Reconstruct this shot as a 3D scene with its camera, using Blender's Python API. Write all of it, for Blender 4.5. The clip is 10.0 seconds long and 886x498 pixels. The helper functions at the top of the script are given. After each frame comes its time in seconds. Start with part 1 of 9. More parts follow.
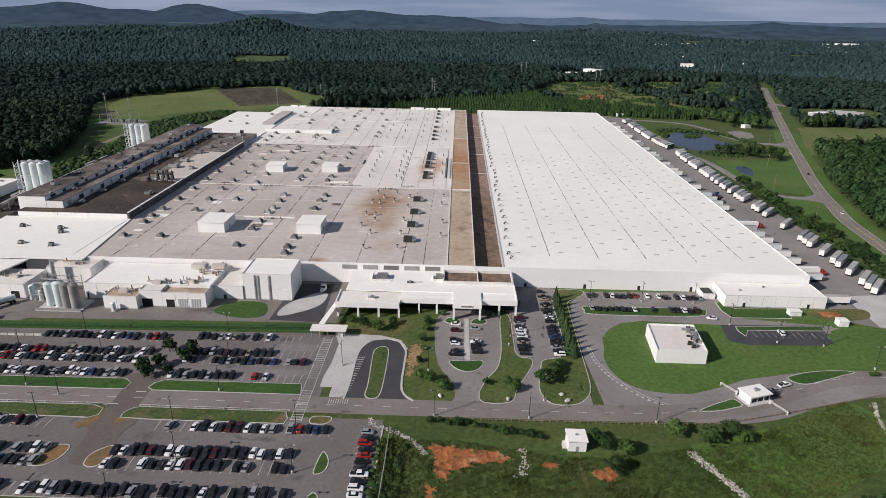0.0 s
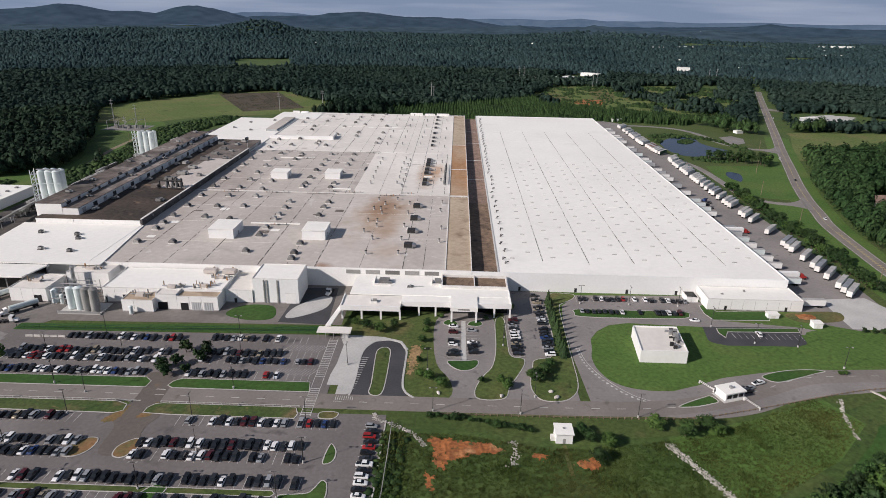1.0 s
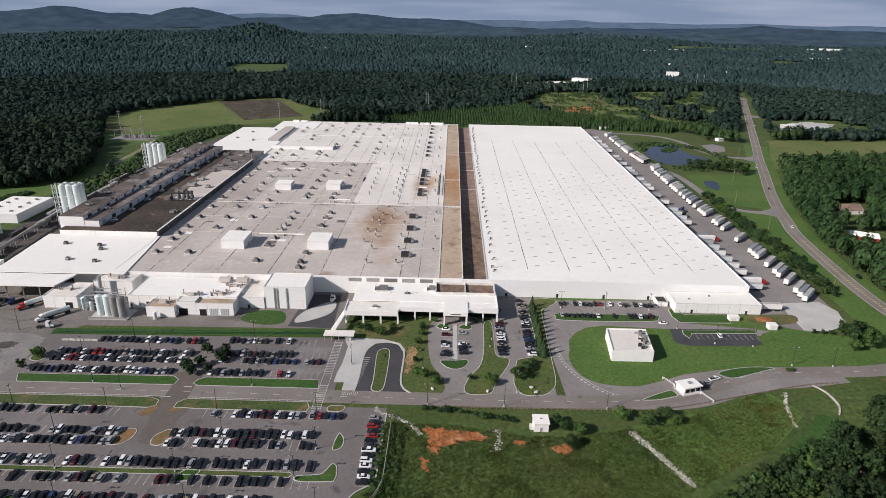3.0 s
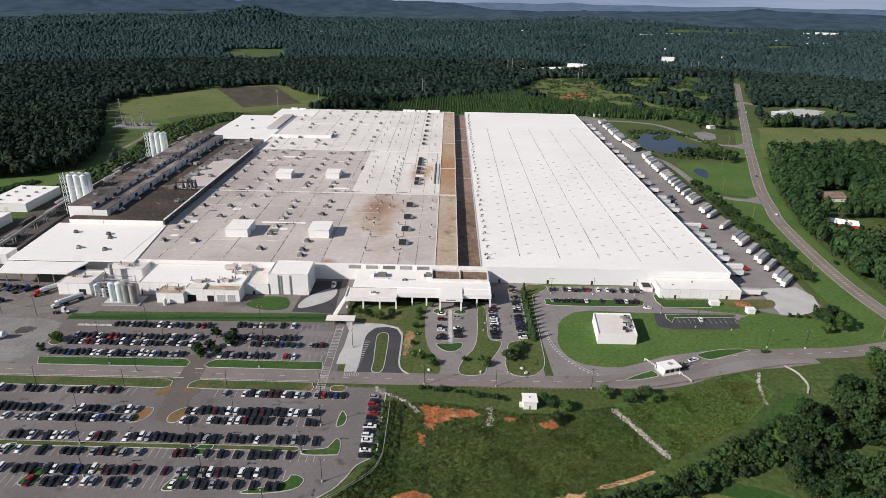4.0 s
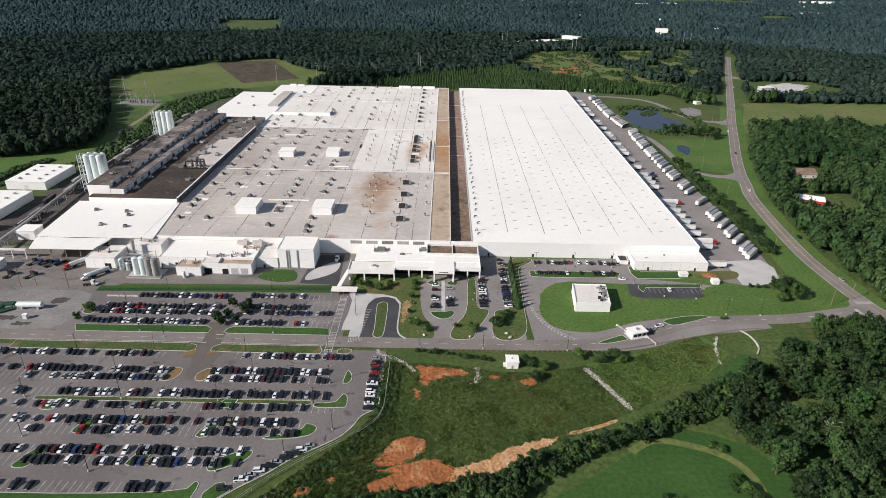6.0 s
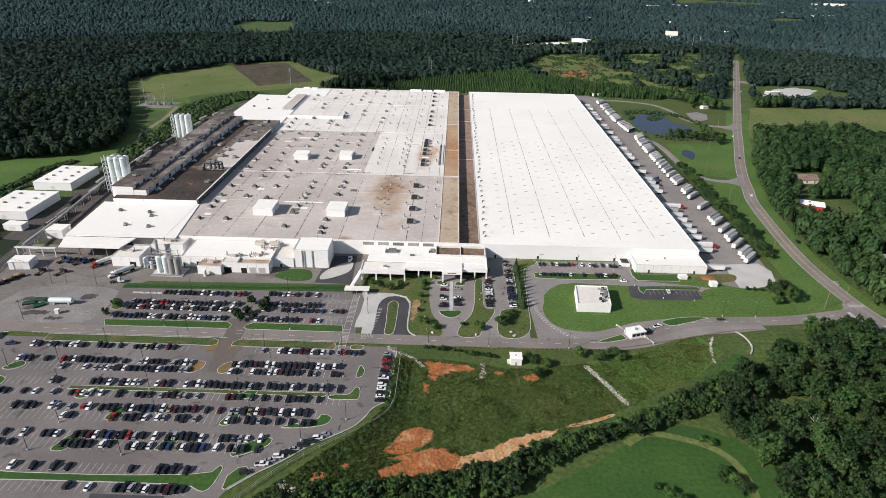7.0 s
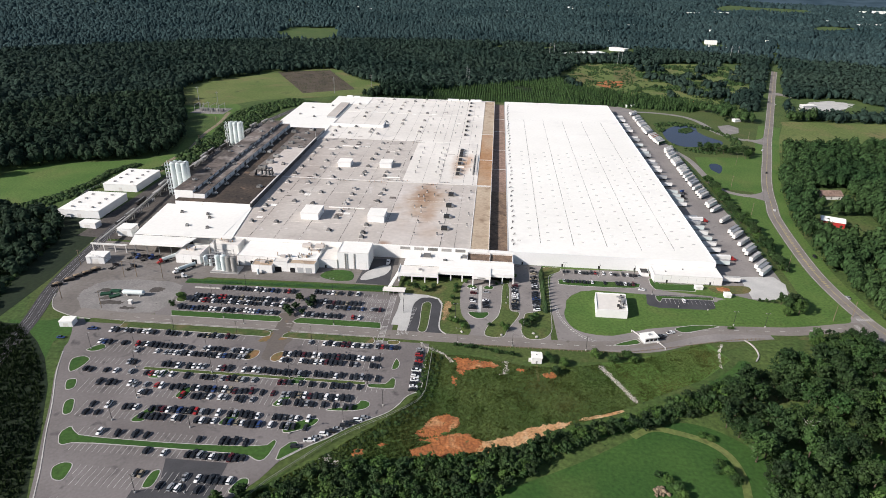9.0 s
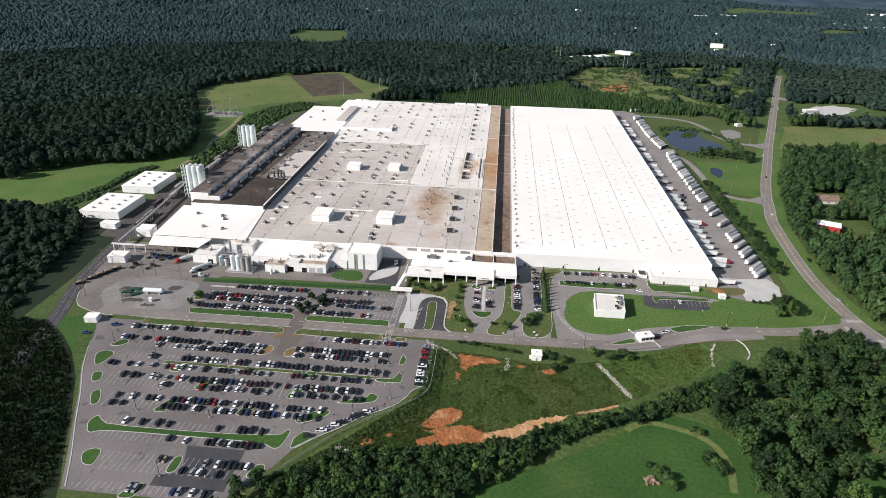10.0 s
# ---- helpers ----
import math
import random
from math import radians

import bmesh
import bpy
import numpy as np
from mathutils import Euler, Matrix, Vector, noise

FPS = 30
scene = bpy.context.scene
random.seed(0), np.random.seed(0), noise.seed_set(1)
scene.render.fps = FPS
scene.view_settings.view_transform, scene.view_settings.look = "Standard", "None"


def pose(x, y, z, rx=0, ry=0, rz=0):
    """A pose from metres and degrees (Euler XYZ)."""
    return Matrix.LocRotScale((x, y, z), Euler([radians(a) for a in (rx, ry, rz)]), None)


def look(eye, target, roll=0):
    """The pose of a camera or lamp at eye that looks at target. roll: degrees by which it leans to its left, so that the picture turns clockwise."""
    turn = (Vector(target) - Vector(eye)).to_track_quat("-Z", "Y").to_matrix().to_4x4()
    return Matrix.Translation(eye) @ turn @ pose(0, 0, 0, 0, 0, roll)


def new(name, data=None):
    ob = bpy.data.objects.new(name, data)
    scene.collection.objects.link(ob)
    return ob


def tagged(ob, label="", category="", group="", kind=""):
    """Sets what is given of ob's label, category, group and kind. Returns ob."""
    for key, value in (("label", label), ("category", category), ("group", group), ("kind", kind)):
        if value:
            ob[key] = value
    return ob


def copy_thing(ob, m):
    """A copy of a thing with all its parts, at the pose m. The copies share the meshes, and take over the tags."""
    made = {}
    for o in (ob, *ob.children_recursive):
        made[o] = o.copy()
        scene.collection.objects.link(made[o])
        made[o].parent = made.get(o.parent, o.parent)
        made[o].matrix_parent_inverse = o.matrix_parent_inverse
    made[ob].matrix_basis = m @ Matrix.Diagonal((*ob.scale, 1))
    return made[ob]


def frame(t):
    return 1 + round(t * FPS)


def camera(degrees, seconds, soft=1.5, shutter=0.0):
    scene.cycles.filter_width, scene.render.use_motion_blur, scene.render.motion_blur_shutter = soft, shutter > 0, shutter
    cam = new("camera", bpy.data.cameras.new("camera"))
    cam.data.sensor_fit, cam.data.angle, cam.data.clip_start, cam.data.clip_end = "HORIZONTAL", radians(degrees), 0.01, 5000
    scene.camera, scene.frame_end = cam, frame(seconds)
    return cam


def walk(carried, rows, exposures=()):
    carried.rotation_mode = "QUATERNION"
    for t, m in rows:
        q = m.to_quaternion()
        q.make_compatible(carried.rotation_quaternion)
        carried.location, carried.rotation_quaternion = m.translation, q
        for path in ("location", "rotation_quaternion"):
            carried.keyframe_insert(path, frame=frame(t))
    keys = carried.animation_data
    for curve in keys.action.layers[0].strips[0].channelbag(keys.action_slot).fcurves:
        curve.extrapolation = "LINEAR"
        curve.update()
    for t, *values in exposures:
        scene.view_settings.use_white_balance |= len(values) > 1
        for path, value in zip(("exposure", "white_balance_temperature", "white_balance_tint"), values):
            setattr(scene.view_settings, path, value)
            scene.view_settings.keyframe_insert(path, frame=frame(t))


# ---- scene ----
# ---- camera ----
cam = camera(70.6, 10.0, soft=0.65)
# seconds, x, y, z, yaw, pitch, lean
PATH = [
    (0, -23.16, -263.78, 120.50, 1.048, -21.062, 1.151),
    (0.5, -22.91, -271.01, 125.00, 1.012, -21.095, 1.167),
    (1, -22.54, -278.07, 128.88, 0.982, -21.025, 1.173),
    (1.5, -22.27, -284.80, 133.00, 0.878, -20.975, 1.171),
    (2, -22.00, -291.31, 137.04, 0.788, -20.924, 1.157),
    (2.5, -21.55, -297.81, 141.15, 0.675, -20.893, 1.147),
    (4, -20.50, -318.09, 153.48, 0.210, -22.608, 1.183),
    (4.5, -20.02, -325.01, 157.56, 0.013, -23.674, 1.209),
    (5, -19.59, -331.91, 161.61, -0.171, -24.743, 1.194),
    (5.5, -19.14, -338.78, 165.93, -0.349, -25.313, 1.221),
    (7, -18.41, -359.73, 178.37, 0.745, -25.528, 1.287),
    (7.5, -17.87, -366.63, 182.54, 1.256, -25.491, 1.285),
    (8, -17.25, -373.60, 186.69, 1.536, -25.447, 1.265),
    (8.5, -16.63, -380.78, 190.86, 2.763, -25.439, 1.270),
    (9, -15.90, -387.85, 195.27, 4.216, -25.481, 1.284),
    (9.5, -14.86, -395.20, 199.49, 4.751, -25.467, 1.290),
    (10, -13.75, -402.82, 203.49, 4.928, -25.468, 1.288),
]


def view_row(t, x, y, z, yaw, pitch, lean):
    a, b = radians(yaw), radians(pitch)
    way = Vector((-math.sin(a) * math.cos(b), math.cos(a) * math.cos(b), math.sin(b)))
    return t, look((x, y, z), tuple(Vector((x, y, z)) + way * 10), lean)


walk(cam, [view_row(*row) for row in PATH], exposures=[(0, -0.01, 6400, 17), (2.5, 0.09, 6400, 17), (5.5, 0.24, 6400, 15), (7.5, 0.34, 6400, 14), (10, 0.44, 6350, 14)])

# ---- world, sun ----
SUN_TRAVEL = Vector((math.cos(radians(30)), math.sin(radians(30)), -math.tan(radians(30)))).normalized()
world = bpy.data.worlds.new("sky")
scene.world = world
world.use_nodes = True
wn = world.node_tree
sky = wn.nodes.new("ShaderNodeTexSky")
sky.sky_type = "NISHITA"
sky.sun_disc = False
sky.sun_elevation = radians(30)
sky.sun_rotation = math.atan2(-SUN_TRAVEL.x, -SUN_TRAVEL.y)
sky.air_density = 1.0
sky.dust_density = 0.6
wn.nodes["Background"].inputs["Strength"].default_value = 0.05
aim = wn.nodes.new("ShaderNodeTexCoord")
split = wn.nodes.new("ShaderNodeSeparateXYZ")
low = wn.nodes.new("ShaderNodeMath")
low.operation = "MAXIMUM"
low.inputs[1].default_value = 0.06
join = wn.nodes.new("ShaderNodeCombineXYZ")
wn.links.new(aim.outputs["Generated"], split.inputs[0])
wn.links.new(split.outputs[2], low.inputs[0])
wn.links.new(split.outputs[0], join.inputs[0])
wn.links.new(split.outputs[1], join.inputs[1])
wn.links.new(low.outputs[0], join.inputs[2])
wn.links.new(join.outputs[0], sky.inputs[0])
veil = wn.nodes.new("ShaderNodeTexNoise")
veil.inputs["Scale"].default_value = 2.6
veil.inputs["Detail"].default_value = 7.0
stretch = wn.nodes.new("ShaderNodeVectorMath")
stretch.operation = "MULTIPLY"
stretch.inputs[1].default_value = (1, 1, 14)
wn.links.new(aim.outputs["Generated"], stretch.inputs[0])
wn.links.new(stretch.outputs[0], veil.inputs["Vector"])
cover = wn.nodes.new("ShaderNodeMapRange")
cover.inputs["From Min"].default_value, cover.inputs["From Max"].default_value = 0.46, 0.76
cover.inputs["To Min"].default_value, cover.inputs["To Max"].default_value = 0.0, 1.0
wn.links.new(veil.outputs["Fac"], cover.inputs["Value"])
clouds = wn.nodes.new("ShaderNodeMix")
clouds.data_type = "RGBA"
clouds.inputs[7].default_value = (7.4, 8.6, 10.4, 1)
height = wn.nodes.new("ShaderNodeMapRange")
height.inputs["From Min"].default_value, height.inputs["From Max"].default_value = 0.1, 0.45
height.inputs["To Min"].default_value, height.inputs["To Max"].default_value = 1.0, 0.3
wn.links.new(split.outputs[2], height.inputs["Value"])
thin = wn.nodes.new("ShaderNodeMath")
thin.operation = "MULTIPLY"
wn.links.new(cover.outputs[0], thin.inputs[0])
wn.links.new(height.outputs[0], thin.inputs[1])
wn.links.new(thin.outputs[0], clouds.inputs[0])
haze = wn.nodes.new("ShaderNodeMix")
haze.data_type = "RGBA"
haze.inputs[7].default_value = (4.1, 5.4, 7.5, 1)
wn.links.new(height.outputs[0], haze.inputs[0])
wn.links.new(sky.outputs[0], haze.inputs[6])
wn.links.new(haze.outputs[2], clouds.inputs[6])
wn.links.new(clouds.outputs[2], wn.nodes["Background"].inputs["Color"])
sun_data = bpy.data.lights.new("sun", "SUN")
sun_data.energy = 5.0
sun_data.angle = radians(0.6)
sun_data.color = (1.0, 0.945, 0.865)
sun = new("sun", sun_data)
sun.matrix_world = look((0, 0, 400), tuple(Vector((0, 0, 400)) + SUN_TRAVEL * 10))


# ---- mesh helpers ----
class Geo:
    """Collects vertices and faces of one mesh."""

    def __init__(self):
        self.v, self.f = [], []

    def add(self, v, f):
        n = len(self.v)
        self.v += [tuple(p) for p in v]
        self.f += [tuple(n + i for i in q) for q in f]
        return self

    def box(self, x0, y0, z0, x1, y1, z1):
        v = [(x, y, z) for z in (z0, z1) for x, y in ((x0, y0), (x1, y0), (x1, y1), (x0, y1))]
        return self.add(v, [(3, 2, 1, 0), (4, 5, 6, 7), (0, 1, 5, 4), (1, 2, 6, 5), (2, 3, 7, 6), (3, 0, 4, 7)])

    def prism(self, poly, z0, z1):
        n = len(poly)
        v = [(x, y, z0) for x, y in poly] + [(x, y, z1) for x, y in poly]
        return self.add(v, [tuple(range(n))[::-1], tuple(range(n, 2 * n))] + [(i, (i + 1) % n, n + (i + 1) % n, n + i) for i in range(n)])

    def loft(self, rings):
        n = len(rings[0])
        v = [p for r in rings for p in r]
        f = [(k * n + i, k * n + (i + 1) % n, (k + 1) * n + (i + 1) % n, (k + 1) * n + i) for k in range(len(rings) - 1) for i in range(n)]
        f += [tuple(range(n))[::-1], tuple(range((len(rings) - 1) * n, len(rings) * n))]
        return self.add(v, f)

    def cyl(self, x, y, z0, z1, r, n=12, r2=None):
        r2 = r if r2 is None else r2
        c = [(math.cos(2 * math.pi * i / n), math.sin(2 * math.pi * i / n)) for i in range(n)]
        return self.loft([[(x + a * r, y + b * r, z0) for a, b in c], [(x + a * r2, y + b * r2, z1) for a, b in c]])

    def tube(self, p, q, r, n=8, r2=None):
        p, q = Vector(p), Vector(q)
        d = (q - p).normalized()
        a = d.orthogonal().normalized()
        b = d.cross(a)
        r2 = r if r2 is None else r2
        cs = [(math.cos(2 * math.pi * i / n), math.sin(2 * math.pi * i / n)) for i in range(n)]
        return self.loft([[p + (a * c + b * s) * r for c, s in cs], [q + (a * c + b * s) * r2 for c, s in cs]])


def to_mesh(name, geo, material, smooth=False):
    me = bpy.data.meshes.new(name)
    me.from_pydata(geo.v, [], geo.f)
    me.materials.append(material)
    if smooth:
        me.polygons.foreach_set("use_smooth", [True] * len(me.polygons))
    me.update()
    return me


def fast_mesh(name, verts, tris, material, smooth=False):
    me = bpy.data.meshes.new(name)
    verts = np.asarray(verts, dtype=np.float32)
    tris = np.asarray(tris, dtype=np.int32)
    me.vertices.add(len(verts))
    me.vertices.foreach_set("co", verts.ravel())
    me.loops.add(tris.size)
    me.loops.foreach_set("vertex_index", tris.ravel())
    me.polygons.add(len(tris))
    me.polygons.foreach_set("loop_start", np.arange(0, tris.size, 3, dtype=np.int32))
    me.materials.append(material)
    if smooth:
        me.polygons.foreach_set("use_smooth", np.ones(len(tris), dtype=bool))
    me.update(calc_edges=True)
    return me


def thing(name, label, category, group="", kind="", at=(0, 0, 0), turn=0):
    ob = new(name)
    ob.empty_display_size = 0.5
    ob.matrix_world = pose(*at, 0, 0, turn)
    return tagged(ob, label, category, group, kind)


def part(name, geo, material, parent, label="", smooth=False):
    ob = new(name, geo if isinstance(geo, bpy.types.Mesh) else to_mesh(name, geo, material, smooth))
    ob.parent = parent
    if label:
        ob["label"] = label
    return ob


def single(name, geo, material, label, category, group="", kind="", at=(0, 0, 0), turn=0, smooth=False):
    ob = new(name, geo if isinstance(geo, bpy.types.Mesh) else to_mesh(name, geo, material, smooth))
    ob.matrix_world = pose(*at, 0, 0, turn)
    return tagged(ob, label, category, group, kind)


def curve_pts(pts, closed=True, steps=6):
    """Catmull-Rom through plan points."""
    n, out = len(pts), []
    for i in range(n if closed else n - 1):
        if closed:
            p = [pts[(i + k) % n] for k in (-1, 0, 1, 2)]
        else:
            p = [pts[max(0, min(n - 1, i + k))] for k in (-1, 0, 1, 2)]
        for s in range(steps):
            t = s / steps
            out.append(tuple(0.5 * (2 * p[1][k] + (p[2][k] - p[0][k]) * t + (2 * p[0][k] - 5 * p[1][k] + 4 * p[2][k] - p[3][k]) * t * t
                                    + (3 * p[1][k] - p[0][k] - 3 * p[2][k] + p[3][k]) * t ** 3) for k in (0, 1)))
    if not closed:
        out.append(tuple(pts[-1]))
    return out


def area_of(poly):
    return 0.5 * sum(a[0] * b[1] - b[0] * a[1] for a, b in zip(poly, poly[1:] + poly[:1]))


def offset(poly, d):
    """Moves a closed outline inwards by d."""
    poly = poly if area_of(poly) > 0 else poly[::-1]
    out, n = [], len(poly)
    for i in range(n):
        a, b, c = Vector(poly[i - 1]), Vector(poly[i]), Vector(poly[(i + 1) % n])
        e1, e2 = (b - a), (c - b)
        n1, n2 = Vector((-e1.y, e1.x)), Vector((-e2.y, e2.x))
        m = (n1.normalized() if n1.length else n1) + (n2.normalized() if n2.length else n2)
        m = m.normalized() if m.length > 1e-6 else Vector((0, 0))
        out.append(tuple(b + m * d))
    return out


def slab(poly, z, depth=0.3):
    """A ground sheet with a top at z and short sides."""
    from mathutils.geometry import tessellate_polygon
    poly = list(poly) if area_of(list(poly)) > 0 else list(poly)[::-1]
    tris = tessellate_polygon([[Vector((x, y, 0)) for x, y in poly]])
    n = len(poly)
    geo = Geo()
    f = []
    for a, b, c in tris:
        pa, pb, pc = poly[a], poly[b], poly[c]
        ccw = (pb[0] - pa[0]) * (pc[1] - pa[1]) - (pc[0] - pa[0]) * (pb[1] - pa[1]) > 0
        f.append((a, b, c) if ccw else (a, c, b))
    f += [(i, n + i, n + (i + 1) % n, (i + 1) % n) for i in range(n)]
    geo.add([(x, y, z) for x, y in poly] + [(x, y, z - depth) for x, y in poly], f)
    return geo


def ribbon_poly(pts, width, closed=False, steps=6):
    """The outline of a strip of that width along a curved centre line."""
    c = curve_pts(pts, closed, steps)
    left, right = [], []
    for i, p in enumerate(c):
        a, b = c[max(0, i - 1)], c[min(len(c) - 1, i + 1)]
        d = Vector((b[0] - a[0], b[1] - a[1])).normalized()
        left.append((p[0] - d.y * width / 2, p[1] + d.x * width / 2))
        right.append((p[0] + d.y * width / 2, p[1] - d.x * width / 2))
    return left, right


def ribbon(pts, width, z, depth=0.3, steps=6):
    left, right = ribbon_poly(pts, width, False, steps)
    geo, n = Geo(), len(left)
    v = [(x, y, z) for x, y in left] + [(x, y, z) for x, y in right] + [(x, y, z - depth) for x, y in left] + [(x, y, z - depth) for x, y in right]
    f = [(i, n + i, n + i + 1, i + 1) for i in range(n - 1)]
    f += [(i, i + 1, 2 * n + i + 1, 2 * n + i) for i in range(n - 1)] + [(n + i + 1, n + i, 3 * n + i, 3 * n + i + 1) for i in range(n - 1)]
    return geo.add(v, f)


def rounded(poly, times=2):
    """Cuts the corners of an outline."""
    for _ in range(times):
        out = []
        for (ax, ay), (bx, by) in zip(poly, poly[1:] + poly[:1]):
            out += [(ax * 0.78 + bx * 0.22, ay * 0.78 + by * 0.22), (ax * 0.22 + bx * 0.78, ay * 0.22 + by * 0.78)]
        poly = out
    return poly


def inside(p, poly):
    x, y, hit = p[0], p[1], False
    for (x0, y0), (x1, y1) in zip(poly, poly[1:] + poly[:1]):
        if (y0 > y) != (y1 > y) and x < (x1 - x0) * (y - y0) / (y1 - y0) + x0:
            hit = not hit
    return hit


# ---- materials ----
def mat(name, c1, c2=None, scale=0.05, fine=1.5, rough=0.85, metal=0.0, bump=0.0, spread=0.18, spots=None, ribs=0.0, per="", prange=(0.62, 1.4), lo=0.35, hi=0.65, spec=0.3, blobs=()):
    """Two colours mixed by a broad noise, a fine grain over them, optional stains, ribs and relief; sizes in 1/metres."""
    m = bpy.data.materials.new(name)
    m.use_nodes = True
    nt = m.node_tree
    bsdf = nt.nodes["Principled BSDF"]
    bsdf.inputs["Roughness"].default_value = rough
    bsdf.inputs["Metallic"].default_value = metal
    bsdf.inputs["Specular IOR Level"].default_value = spec
    pos = nt.nodes.new("ShaderNodeNewGeometry")

    def noise_at(s, detail=4.0, distortion=0.0):
        n = nt.nodes.new("ShaderNodeTexNoise")
        n.inputs["Scale"].default_value = s
        n.inputs["Detail"].default_value = detail
        n.inputs["Distortion"].default_value = distortion
        nt.links.new(pos.outputs["Position"], n.inputs["Vector"])
        return n.outputs["Fac"]

    def ramp(src, a, b):
        r = nt.nodes.new("ShaderNodeMapRange")
        r.inputs["From Min"].default_value, r.inputs["From Max"].default_value = a, b
        nt.links.new(src, r.inputs["Value"])
        return r.outputs["Result"]

    def mix(fac, a, b, mode="MIX"):
        x = nt.nodes.new("ShaderNodeMix")
        x.data_type, x.blend_type = "RGBA", mode
        for sock, val in ((x.inputs[0], fac), (x.inputs[6], a), (x.inputs[7], b)):
            if isinstance(val, (int, float)):
                sock.default_value = val
            elif isinstance(val, tuple):
                sock.default_value = (*val[:3], 1)
            else:
                nt.links.new(val, sock)
        return x.outputs[2]

    c2 = c2 or tuple(0.8 * v for v in c1)
    col = mix(ramp(noise_at(scale), lo, hi), c1, c2)
    if spots:
        for s_scale, s_lo, s_hi, s_col in spots:
            col = mix(ramp(noise_at(s_scale, 5.0, 0.4), s_lo, s_hi), col, s_col)
    for cx, cy, rx, ry, b_col, amount in blobs:
        v = nt.nodes.new("ShaderNodeVectorMath")
        v.operation = "SUBTRACT"
        v.inputs[1].default_value = (cx, cy, 0)
        nt.links.new(pos.outputs["Position"], v.inputs[0])
        k = nt.nodes.new("ShaderNodeVectorMath")
        k.operation = "MULTIPLY"
        k.inputs[1].default_value = (1 / rx, 1 / ry, 0)
        nt.links.new(v.outputs[0], k.inputs[0])
        ln = nt.nodes.new("ShaderNodeVectorMath")
        ln.operation = "LENGTH"
        nt.links.new(k.outputs[0], ln.inputs[0])
        ad = nt.nodes.new("ShaderNodeMath")
        nt.links.new(ln.outputs["Value"], ad.inputs[0])
        nt.links.new(noise_at(0.09, 6.0, 0.6), ad.inputs[1])
        f = nt.nodes.new("ShaderNodeMapRange")
        f.inputs["From Min"].default_value, f.inputs["From Max"].default_value = 1.5, 0.75
        f.inputs["To Max"].default_value = amount
        nt.links.new(ad.outputs[0], f.inputs["Value"])
        col = mix(f.outputs[0], col, b_col)
    grain = noise_at(fine, 3.0)
    g = nt.nodes.new("ShaderNodeMapRange")
    g.inputs["From Min"].default_value, g.inputs["From Max"].default_value = 0.3, 0.7
    g.inputs["To Min"].default_value, g.inputs["To Max"].default_value = 1 - spread, 1 + spread
    nt.links.new(grain, g.inputs["Value"])
    if per:
        src = nt.nodes.new("ShaderNodeObjectInfo").outputs["Random"] if per == "object" else pos.outputs["Random Per Island"]
        r = nt.nodes.new("ShaderNodeMapRange")
        r.inputs["To Min"].default_value, r.inputs["To Max"].default_value = prange
        nt.links.new(src, r.inputs["Value"])
        mul = nt.nodes.new("ShaderNodeMath")
        mul.operation = "MULTIPLY"
        nt.links.new(g.outputs[0], mul.inputs[0])
        nt.links.new(r.outputs[0], mul.inputs[1])
        fac = mul.outputs[0]
    else:
        fac = g.outputs[0]
    comb = nt.nodes.new("ShaderNodeCombineColor")
    for i in range(3):
        nt.links.new(fac, comb.inputs[i])
    col = mix(1.0, col, comb.outputs[0], "MULTIPLY")
    nt.links.new(col, bsdf.inputs["Base Color"])
    if bump or ribs:
        b = nt.nodes.new("ShaderNodeBump")
        b.inputs["Strength"].default_value = bump or 0.3
        b.inputs["Distance"].default_value = 0.2
        src = grain
        if ribs:
            sep = nt.nodes.new("ShaderNodeSeparateXYZ")
            nt.links.new(pos.outputs["Position"], sep.inputs[0])
            ad = nt.nodes.new("ShaderNodeMath")
            nt.links.new(sep.outputs[0], ad.inputs[0])
            nt.links.new(sep.outputs[1], ad.inputs[1])
            ml = nt.nodes.new("ShaderNodeMath")
            ml.operation = "MULTIPLY"
            ml.inputs[1].default_value = ribs
            nt.links.new(ad.outputs[0], ml.inputs[0])
            sn = nt.nodes.new("ShaderNodeMath")
            sn.operation = "SINE"
            nt.links.new(ml.outputs[0], sn.inputs[0])
            src = sn.outputs[0]
        nt.links.new(src, b.inputs["Height"])
        nt.links.new(b.outputs[0], bsdf.inputs["Normal"])
    return m


